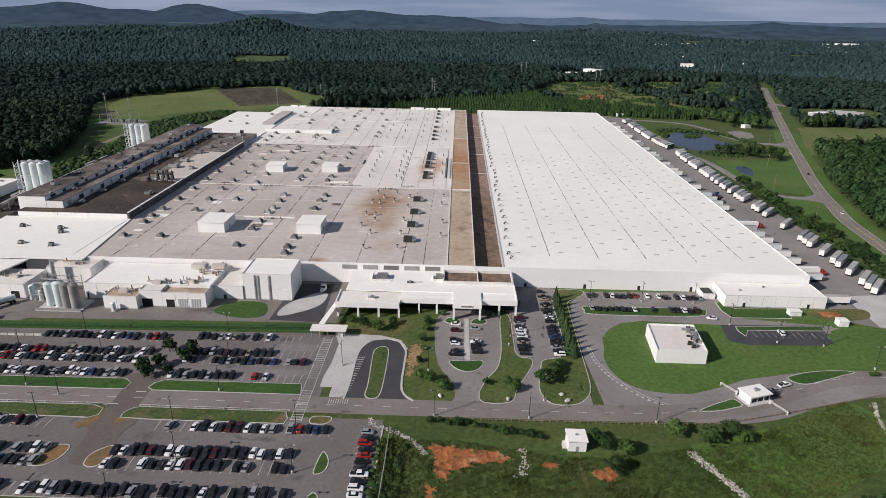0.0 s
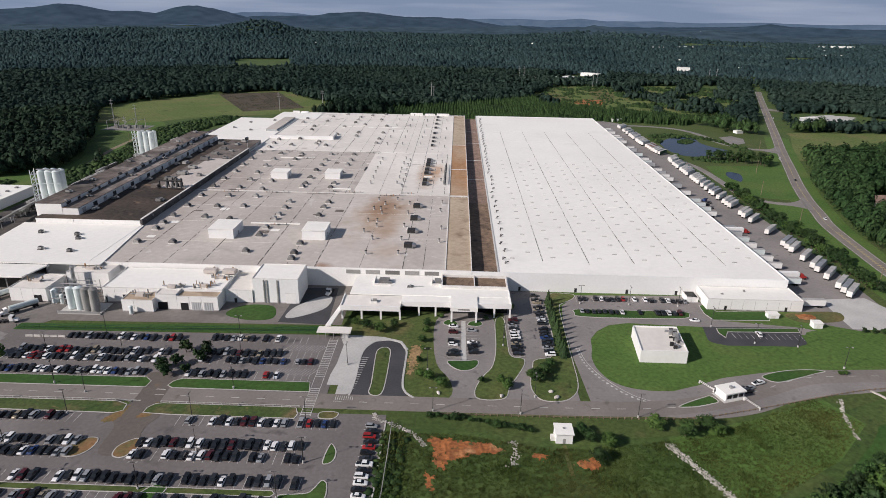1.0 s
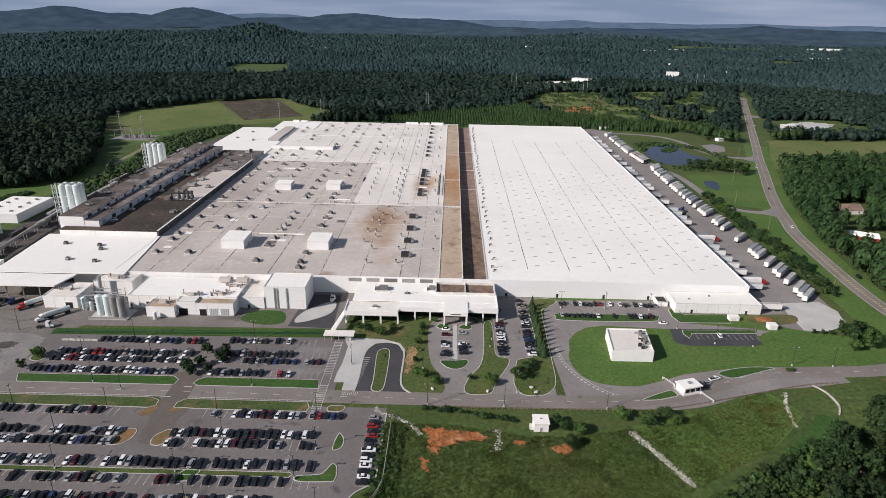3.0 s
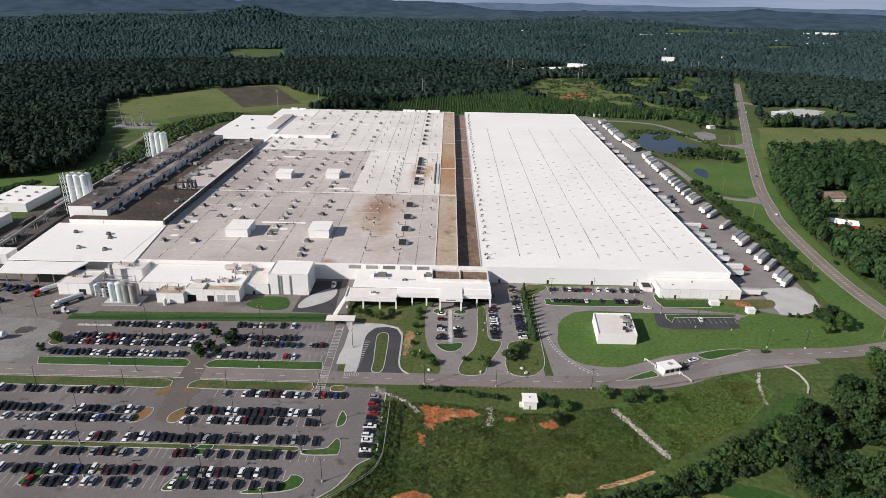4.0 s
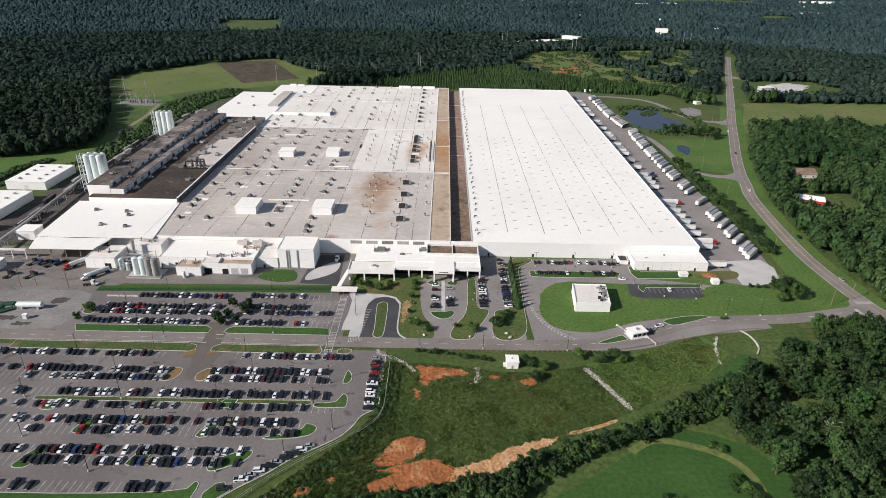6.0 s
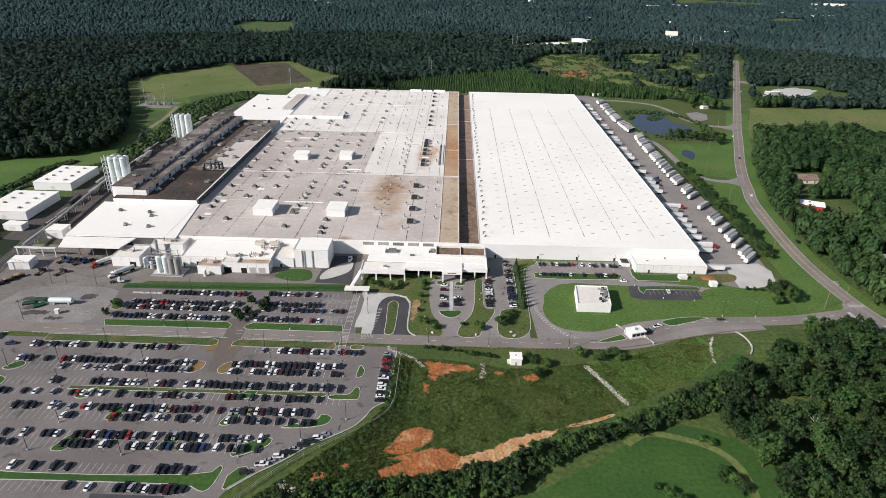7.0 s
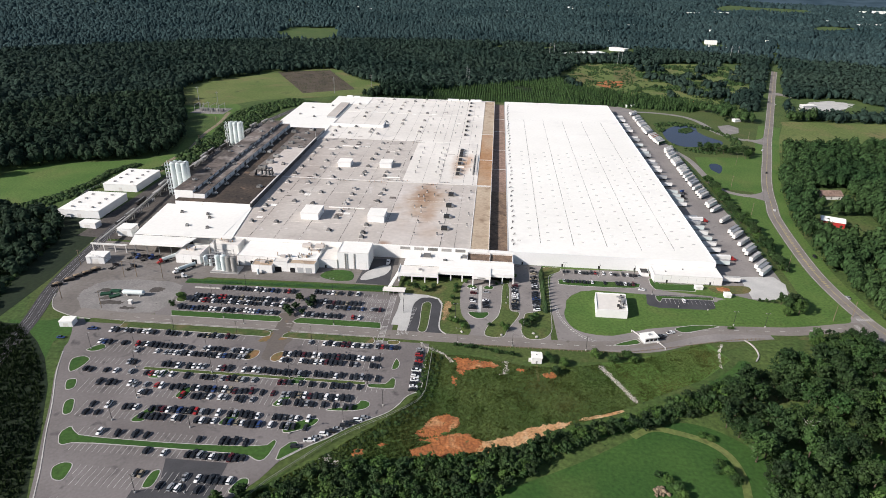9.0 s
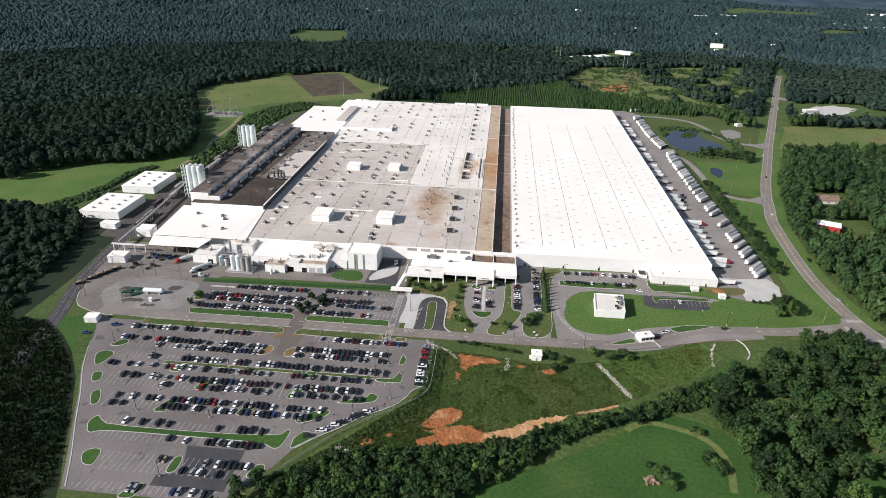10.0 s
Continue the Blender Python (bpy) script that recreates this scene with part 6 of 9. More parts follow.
# scrub in the clearing, along the railway and on the western slope
shrubs, bush_base = [], [lumpy(1, k + 40, 0.6, -0.2, 2.0) if k < 2 else dome(k + 50) for k in range(5)]
for k in range(12000):
    z = k % 4
    if z == 0:
        x, y = r3.uniform(95, 345), r3.uniform(545, 900)
        if not inside((x, y), CLEARING) or noise.noise((x / 25, y / 25, 1)) < 0.0:
            continue
    elif z == 1:
        x, y = r3.uniform(-345, -300), r3.uniform(100, 480)
        if not (-328 + (y - 100) * 0.05 < x < float(np.interp(y, [100, 213, 330, 380, 480], [-309, -309, -303, -296, -268]))) or y < 165:
            continue
    elif z == 2:
        x, y = r3.uniform(-420, -200), r3.uniform(-240, 40)
        if inside((x, y), SITE) or y < -95:
            continue
    else:
        x, y = r3.uniform(190, 300), r3.uniform(310, 470)
        if noise.noise((x / 20, y / 20, 1)) < 0.1 or not inside((x, y), [(192, 330), (188, 420), (205, 440), (250, 420), (262, 380), (250, 340), (225, 305)]) or inside((x, y), [(187, 356), (191, 382), (210, 414), (228, 423), (252, 408), (262, 368), (250, 342), (224, 321), (199, 314)]):
            continue
    q = r3.uniform(0.9, 2.6)
    shrubs.append((r3.randrange(5), x, y, 0.3, q, q * r3.uniform(0.8, 1.3), r3.uniform(0, 6.28)))
for k in range(420):
    u = r3.random()
    x = float(np.interp(u, [0, 0.45, 0.75, 1], [-40, -43, -70, -96])) + r3.uniform(-3.5, 5)
    y = float(np.interp(u, [0, 0.45, 0.75, 1], [-112, -152, -184, -210])) + r3.uniform(-3, 1)
    q = r3.uniform(0.4, 1.6)
    shrubs.append((r3.randrange(5), x, y, 0.05, q, q * r3.uniform(0.25, 0.6), r3.uniform(0, 6.28)))
BAND = [(-334, 200), (-328, 262), (-338, 320), (-346, 385), (-335, 440), (-300, 488), (-262, 468), (-296, 428), (-308, 350), (-308, 280), (-312, 190)]
for k in range(3600):
    x, y = r3.uniform(-348, -260), r3.uniform(188, 490)
    if inside((x, y), BAND):
        q = r3.uniform(1.2, 3.2)
        shrubs.append((r3.randrange(5), x, y, 0.6, q, q * r3.uniform(0.9, 1.5), r3.uniform(0, 6.28)))
for k in range(5200):
    x, y = r3.uniform(95, 440), r3.uniform(520, 905)
    if inside((x, y), CLEARING) and noise.noise((x / 38, y / 38, 4)) > (0.16 if x < 240 else -0.05) and not inside((x, y), [(150, 820), (240, 838), (236, 760), (216, 690), (170, 690)]) and not near_line(x, y, HWY_LINE, 16):
        q = r3.uniform(1.0, 2.2) * (1.7 if x > 240 and noise.noise((x / 38, y / 38, 4)) > 0.05 else 1)
        shrubs.append((r3.randrange(5), x, y, 0.5, q, q * r3.uniform(0.8, 1.6), r3.uniform(0, 6.28)))
for k in range(420):
    u = r3.random()
    x = float(np.interp(u, [0, 0.3, 0.6, 1], [-386, -364, -334, -318])) + r3.uniform(-4, 4)
    y = float(np.interp(u, [0, 0.3, 0.6, 1], [50, 100, 158, 215])) + r3.uniform(-4, 4)
    q = r3.uniform(0.9, 2.4)
    shrubs.append((r3.randrange(5), x, y, 0.2, q, q * r3.uniform(0.7, 1.2), r3.uniform(0, 6.28)))
for k in range(420):
    a = r3.uniform(0, 6.28)
    x, y = 224 + math.cos(a) * 42 * r3.uniform(0.95, 1.25), 367 + math.sin(a) * 58 * r3.uniform(0.95, 1.2)
    if x > 200 and not inside((x, y), [(190, 356), (194, 380), (211, 410), (228, 419), (248, 406), (258, 368), (248, 346), (224, 325), (201, 318)]) and not near_line(x, y, [(185, 492), (215, 484), (246, 470), (254, 455), (262, 440), (266, 424), (270, 408), (275, 393), (279, 378)], 7):
        q = r3.uniform(0.8, 2.2)
        shrubs.append((r3.randrange(5), x, y, 0.4, q, q * r3.uniform(0.7, 1.3), r3.uniform(0, 6.28)))
for k in range(150):
    a, q = r3.uniform(0, 6.28), math.sqrt(r3.random())
    x, y = 225 + 9 * q * math.cos(a) + 5 * q * math.sin(a), 399 + 13 * q * math.sin(a)
    shrubs.append((r3.randrange(5), x, y, 0.2, r3.uniform(0.7, 1.5), r3.uniform(0.6, 1.2), r3.uniform(0, 6.28)))
for k in range(700):
    u = r3.random()
    x = float(np.interp(u, [0, 0.25, 0.5, 0.75, 1], [-392, -377, -370, -371, -358])) + r3.uniform(-3.5, 3.5)
    y = float(np.interp(u, [0, 0.25, 0.5, 0.75, 1], [60, 88, 118, 150, 172])) + r3.uniform(-3.5, 3.5)
    q = r3.uniform(1.0, 2.6)
    shrubs.append((r3.randrange(5), x, y, 0.3, q, q * r3.uniform(0.8, 1.4), r3.uniform(0, 6.28)))
single("scrub", fast_mesh("scrub", *scatter_mesh(bush_base, shrubs), M["shrub"]), None, "loose green scrub and brambles on open land", "scrub", kind="stuff")

# tall weeds in the basin
def tuft(seed):
    """A few upright blades."""
    r = random.Random(seed)
    v, f = [], []
    for k in range(5):
        a, q = r.uniform(0, 6.28), r.uniform(0.1, 0.9)
        x, y, b = q * math.cos(a), q * math.sin(a), r.uniform(0, 6.28)
        n = len(v)
        v += [(x - 0.3 * math.cos(b), y - 0.3 * math.sin(b), 0), (x + 0.3 * math.cos(b), y + 0.3 * math.sin(b), 0), (x * 1.5, y * 1.5, r.uniform(0.5, 1.1))]
        f.append((n, n + 1, n + 2))
    return np.array(v), np.array(f)


weed_base = [tuft(k) for k in range(6)]
weeds = []
BASIN = [(-44, -110), (-20, -110), (12, -116), (20, -116), (60, -108), (108, -84), (118, -98), (98, -118), (60, -142), (20, -164), (-5, -180), (-25, -190), (-63, -196), (-84, -206), (-96, -218), (-106, -216), (-80, -190), (-50, -156), (-43, -140)]
while len(weeds) < 24000:
    x, y = r3.uniform(-105, 120), r3.uniform(-216, -82)
    if inside((x, y), BASIN) and not any(inside((x, y), c) and (noise.noise((x / 2.5, y / 2.5, 9)) < 0.25 or r3.random() < 0.5) for c in CLAYS + [SAND]):
        q = r3.uniform(0.3, 0.65)
        weeds.append((r3.randrange(6), x, y, 0.05, q, r3.uniform(0.3, 0.65) * (1.8 if x < -36 else 1.5 if noise.noise((x / 9, y / 9, 2)) > 0.2 else 0.75), r3.uniform(0, 6.28)))
seedlings = []
for i in range(26):
    for j in range(60):
        u, w = (i + 0.5) / 26, (j + r3.random()) / 60
        if noise.noise((u * 7, w * 6, 3)) > -0.12:
            p0 = Vector(FIELD_SOIL[0]).lerp(Vector(FIELD_SOIL[3]), u)
            p1 = Vector(FIELD_SOIL[1]).lerp(Vector(FIELD_SOIL[2]), u)
            p = p0.lerp(p1, w)
            seedlings.append((r3.randrange(6), p.x, p.y, 0.07, r3.uniform(0.5, 1.0), r3.uniform(0.4, 0.9), r3.uniform(0, 6.28)))
single("seedlings", fast_mesh("seedlings", *scatter_mesh(weed_base, seedlings), M["shrub"]), None, "patchy rows of green seedlings on tilled soil", "crop", kind="stuff")
single("weeds", fast_mesh("weeds", *scatter_mesh(weed_base, weeds), mat("weed_clumps", (0.045, 0.08, 0.018), (0.084, 0.094, 0.027), 0.03, 0.7, 0.95, spread=0.3, per="island", spec=0.1)), None, "tall uneven weeds of the basin meadow", "weeds", kind="stuff")


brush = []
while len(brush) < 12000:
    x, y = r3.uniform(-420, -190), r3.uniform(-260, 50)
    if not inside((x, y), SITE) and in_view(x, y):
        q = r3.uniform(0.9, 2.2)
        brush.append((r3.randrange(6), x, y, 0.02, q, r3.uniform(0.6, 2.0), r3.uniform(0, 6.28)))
single("brush", fast_mesh("brush", *scatter_mesh(weed_base, brush), M["brush"]), None, "tangled brush on the western slope, darkened for cloud shade", "brush", kind="stuff")


# single broadleaf trees
def crown_mesh(name, seed, material, radius, height, clumps=15, leaves=58, size=0.62, core=0.4):
    """Uneven boughs of leaf sprays, gathered towards the outside and the top, round a small core."""
    r = random.Random(seed)
    v, f = [], []
    lean = Vector((r.uniform(-0.25, 0.25), r.uniform(-0.25, 0.25), 0)) * radius
    for c in range(clumps):
        a, u = r.uniform(0, 6.28), r.uniform(-0.8, 1)
        q = math.sqrt(max(0.05, 1 - u * u * 0.85)) * r.choice((0.4, 0.7, 0.85, 1.0)) * r.uniform(0.8, 1.12)
        c0 = Vector((radius * q * math.cos(a), radius * q * math.sin(a), height * 0.5 * u * 0.8)) + lean * u
        cr = radius * r.uniform(0.16, 0.36)
        tilt = Vector((r.uniform(0.7, 1.3), r.uniform(0.7, 1.3), r.uniform(0.5, 0.95)))
        for k in range(leaves):
            d = Vector((r.gauss(0, 1), r.gauss(0, 1), r.gauss(0.3, 0.9))).normalized()
            p = c0 + Vector((d.x * tilt.x, d.y * tilt.y, d.z * tilt.z)) * cr * r.uniform(0.55, 1.25)
            nn = (d + Vector((r.uniform(-0.8, 0.8), r.uniform(-0.8, 0.8), r.uniform(-0.2, 0.9)))).normalized()
            t = (Matrix.Rotation(r.uniform(0, 6.28), 3, nn) @ nn.orthogonal().normalized())
            b = nn.cross(t)
            s = size * r.uniform(0.5, 1.35)
            n0 = len(v)
            v += [p + t * s, p + b * s * 0.7, p - t * s * 0.8, p - b * s * 0.7]
            f += [(n0, n0 + 1, n0 + 2), (n0, n0 + 2, n0 + 3)]
    base, bf = lumpy(1, seed, 0.45, -2, 2.0)
    n0 = len(v)
    v += [Vector((p[0] * radius * core, p[1] * radius * core, p[2] * height * core * 0.5)) for p in base]
    f += [tuple(n0 + i for i in t) for t in bf]
    return fast_mesh(name, [tuple(p) for p in v], f, material)


def trunk_geo(h, r, seed):
    q = random.Random(seed)
    g = Geo().tube((0, 0, 0), (0.15, 0.1, h), r, 8, r * 0.5)
    for k in range(5):
        a = q.uniform(0, 6.28)
        g.tube((0.08, 0.05, h * (0.5 + 0.08 * k)), (math.cos(a) * 2.4, math.sin(a) * 2.4, h * (0.9 + 0.1 * k)), r * 0.4, 6, r * 0.14)
    return g


TREE_KINDS, SMALL_KINDS, GARDEN_KINDS = [], [], []
for k in range(4):
    for m in ("leaf", "leaf_dark"):
        SMALL_KINDS.append((crown_mesh("crown", 300 + k * 2 + len(m), M["leaf_light" if m == "leaf" and k % 2 else m], 3.8, 7.0 + k * 0.4, 30, 19, 0.66, 0.62), to_mesh("trunk", trunk_geo(5.5, 0.28, k), M["bark"])))
        GARDEN_KINDS.append((crown_mesh("crown", 500 + k * 2 + len(m), M["leaf_light" if m == "leaf" else "leaf"], 3.7, 6.6 + k * 0.4, 46, 30, 0.4, 0.72), to_mesh("trunk", trunk_geo(4.0, 0.28, k), M["bark"])))
        kind_m = "leaf_light" if (k, m) == (2, "leaf") else m
        TREE_KINDS.append((crown_mesh("crown", 100 + k * 2 + len(m), M[kind_m], 3.9, 8.0 + k * 0.8, 34, 40, 0.42), to_mesh("trunk", trunk_geo(5.5, 0.28, k), M["bark"])))


def tree(x, y, size, label, group, kind_no=None, name="tree", squash=1.0):
    crown, trunk = (GARDEN_KINDS if name in ("ornamental_tree", "shrub", "bush") else TREE_KINDS if size > 0.78 else SMALL_KINDS)[r3.randrange(8) if kind_no is None else kind_no]
    t = single(name, trunk, None, label, "tree", group, at=(x, y, 0), turn=r3.uniform(0, 360))
    t.scale = (size, size, size * squash)
    c = part("crown", crown, None, t, "rounded leafy crown")
    c.location = (0, 0, 4.4 if name in ("ornamental_tree", "shrub", "bush") else 6.2 if size > 0.78 else 5.0)
    return t


SE_WOOD = [(96, -150), (103, -136), (114, -121), (130, -109), (146, -97), (168, -82), (194, -76), (226, -94), (262, -160), (250, -235), (165, -235), (118, -222), (102, -202), (104, -176), (99, -160)]
HOLES = [[(122, -200), (131, -195), (142, -205), (134, -216), (122, -212)], [(140, -188), (162, -186), (190, -205), (165, -222), (148, -210)], [(150, -160), (166, -158), (168, -176), (152, -178)]]
count, tries, taken = 0, 0, []
while count < 270 and tries < 12000:
    tries += 1
    x, y = r3.uniform(60, 262), r3.uniform(-226, -66)
    if inside((x, y), SE_WOOD) and not near_line(x, y, HWY_LINE, 11) and not any(inside((x, y), h) for h in HOLES) and all((x - a) ** 2 + (y - b) ** 2 > 27 for a, b in taken):
        taken.append((x, y))
        tree(x, y, r3.uniform(0.8, 1.45), "leafy green broadleaf tree in a dense wood", "trees of the wood by the highway")
        count += 1
# the belt between meadow and lawn
BELT = [(-104, -228), (-96, -216), (-88, -206), (-78, -198), (-63, -193), (-44, -190.5), (-18, -185), (-6, -181), (11, -174), (24, -166.5), (35, -160.5), (63, -147.5), (90, -132), (112, -117), (118, -122), (98, -142), (84, -149), (66, -157), (45, -164), (24, -176), (6, -193.5), (-8, -205), (-30, -222), (-60, -240), (-100, -242)]
placed, tries = [], 0
while len(placed) < 400 and tries < 11000:
    tries += 1
    x, y = r3.uniform(-104, 118), r3.uniform(-242, -117)
    if inside((x, y), BELT) and all((x - a) ** 2 + (y - b) ** 2 > 7.5 for a, b in placed):
        placed.append((x, y))
        tree(x, y, r3.choice((0.42, 0.5, 0.58, 0.64, 0.7, 0.76)) * (1.0 if x < 20 else 0.95), "low bushy tree in a dense hedge belt", "trees of the hedge belt", None, "hedge_tree", squash=0.9)
# trees along the truck yard and by the ponds
for k in range(84):
    y = 14 + (k % 42) * 4.6 + r3.uniform(-3, 3)
    x = float(np.interp(y, [10, 57, 103, 134, 169, 206], [190, 191.5, 191, 191.5, 192, 192.5])) + r3.uniform(-1.5, 2.5)
    tree(x, y, r3.choice((0.6, 0.7, 0.75, 0.8, 0.95)), "small green tree behind the truck yard", "trees along the truck yard", None, "roadside_tree", squash=0.9)
for x, y, s in ((222, 306, 0.9), (228, 310, 0.9), (234, 306, 1.0), (240, 302, 1.0), (246, 298, 0.9), (253, 300, 1.0), (259, 296, 1.1), (264, 304, 0.9), (258, 286, 0.9), (217, 312, 0.9), (226, 316, 0.9), (236, 314, 0.9), (262, 290, 0.9), (268, 300, 0.9), (270, 318, 0.7), (300, 470, 0.8), (290, 455, 0.6), (312, 480, 0.9), (175, -36, 1.0), (171, -41, 0.9), (176, -45, 1.0), (170, -34, 0.8), (168, -47, 0.7), (180, -38, 0.8), (181, -30, 0.7), (166, -32, 0.3), (162, -31.6, 0.3), (158, -31.4, 0.3)):
    tree(x, y, s, "rounded green tree on a grassy verge", "trees on the verges")
# trees and shrubs round the lobby and the lots
for x, y, s in ((-58.6, -40.2, 0.66), (-52.5, -43, 0.7), (-47, -38, 0.5), (-64, -37, 0.5), (-33, -36, 0.5), (-33, -42, 0.42), (-34.5, -50.5, 0.46), (-33.5, -57, 0.3), (-34.6, -66, 0.34), (-30.3, -78.5, 0.6), (-25.6, -83, 0.6), (-33.8, -76, 0.45), (-1.4, -82.6, 0.58), (-3.4, -79, 0.46), (-10.6, -79, 0.36), (10.2, -77.4, 0.74), (7.8, -74.6, 0.45), (13.4, -71.6, 0.66), (16.2, -66.4, 0.5), (-3.7, -24.4, 0.4), (5, -17, 0.42), (46, -104, 0.75), (55, -107, 0.8), (63, -103, 0.8), (66, -106, 0.6), (24, -121, 0.7), (29, -113, 0.7), (21, -108, 0.6), (23, -111, 0.55), (-27, -28.5, 0.3), (-7, -29, 0.3)):
    tree(x, y, s, "small rounded ornamental tree", "garden trees", None, "ornamental_tree", squash=0.85)
for x, y, s in ((-127, -64, 0.65), (-126, -74, 0.6), (-128, -81, 0.6), (-131, -77, 0.6), (-118, -65, 0.65), (-119, -70, 0.6), (-121, -79, 0.5), (-197.4, -70.6, 0.62), (-199.6, -69.4, 0.5), (-199.8, -79, 0.5), (-114, -219, 0.7), (-106, -215, 0.75), (-102, -220, 0.7), (-110, -226, 0.8), (-118, -230, 0.6)):
    tree(x, y, s, "slim young tree on a car park island", "trees in the car park")
for i in range(13):
    x = -29 + i * 2.8
    tree(x, -100.4 - i * 0.55 + r3.uniform(-0.9, 0.9), r3.uniform(0.26, 0.46), "dark clipped shrub on the road bank", "shrubs on the road bank", 1, "shrub", 0.8)
for x, y, s in ((88, -179, 0.7), (90, -183, 0.75), (92, -187, 0.7), (86, -182, 0.6), (61, -187, 0.5), (64, -190, 0.65), (66.5, -194, 0.75), (68, -198, 0.7), (89, -163, 0.55), (86, -161, 0.5), (128, -66.5, 0.3), (130, -66.2, 0.3)):
    tree(x, y, s, "low spreading bush on the lawn", "bushes on the lawn", None, "bush", 0.7)
single("dead_brush", fast_mesh("dead_brush", *scatter_mesh(bush_base, [(i % 5, 60.5 + r3.uniform(-3, 3), -195.5 + r3.uniform(-2.6, 2.6), 0.2, r3.uniform(0.5, 1.1), r3.uniform(0.6, 1.3), i) for i in range(34)]), M["wood"]), None, "heap of dead brown branches on the lawn", "brush pile")

# conifers beside the lobby lane
def conifer_mesh(seed):
    r = random.Random(seed)
    v, f = [], []
    for t in range(9):
        z0, w = t / 9 * 0.92 + 0.06, 1.0 - t / 9.6
        for i in range(13):
            a = 2 * math.pi * (i + r.random() * 0.7) / 13
            q = w * (0.7 + 0.5 * r.random())
            n0 = len(v)
            da = 0.27
            v += [(q * math.cos(a - da), q * math.sin(a - da), z0 - 0.02), (q * 1.12 * math.cos(a), q * 1.12 * math.sin(a), z0 - 0.06), (q * math.cos(a + da), q * math.sin(a + da), z0 - 0.02), (0.05 * math.cos(a), 0.05 * math.sin(a), z0 + 0.17)]
            f += [(n0, n0 + 1, n0 + 3), (n0 + 1, n0 + 2, n0 + 3)]
    return fast_mesh("foliage", v, f, M["leaf_dark"])


conifers = [conifer_mesh(k) for k in range(3)]
for k in range(13):
    t = thing("conifer", "dark green pointed conifer in a row", "tree", "conifers beside the lobby lane", at=(22.6 + r3.uniform(-0.4, 0.4), -10 - k * 4.1, 0), turn=r3.uniform(0, 360))
    q = r3.uniform(0.85, 1.15)
    t.scale = (1.7 * q, 1.7 * q, 6.0 * q)
    part("foliage", conifers[k % 3], None, t)
    part("trunk", to_mesh("trunk", Geo().cyl(0, 0, 0, 0.12, 0.09, 7), M["bark"]), None, t)

# ---- cars ----
PAINTS = {
    "black": ((0.012, 0.012, 0.014), 40), "dark grey": ((0.035, 0.037, 0.041), 20), "silver": ((0.36, 0.37, 0.38), 12), "white": ((0.75, 0.75, 0.74), 21),
    "red": ((0.3, 0.018, 0.018), 3), "dark blue": ((0.02, 0.045, 0.14), 3), "maroon": ((0.07, 0.01, 0.013), 3), "pale gold": ((0.32, 0.27, 0.19), 2),
}


def paint(name, c):
    m = mat("paint_" + name.replace(" ", "_"), c, tuple(0.9 * v for v in c), 0.4, 2.0, 0.28, 0.25 if name in ("silver", "dark grey", "pale gold") else 0.0, spread=0.06, spec=0.6)
    return m


def ring(x, z0, z1, w0, w1, inset=0.12):
    """A chamfered cross-section of a car at x."""
    return [(x, -w0, z0), (x, -w0 - 0.02, (z0 + z1) / 2), (x, -w1, z1 - inset), (x, -w1 + inset * 1.4, z1), (x, w1 - inset * 1.4, z1), (x, w1, z1 - inset), (x, w0 + 0.02, (z0 + z1) / 2), (x, w0, z0)]


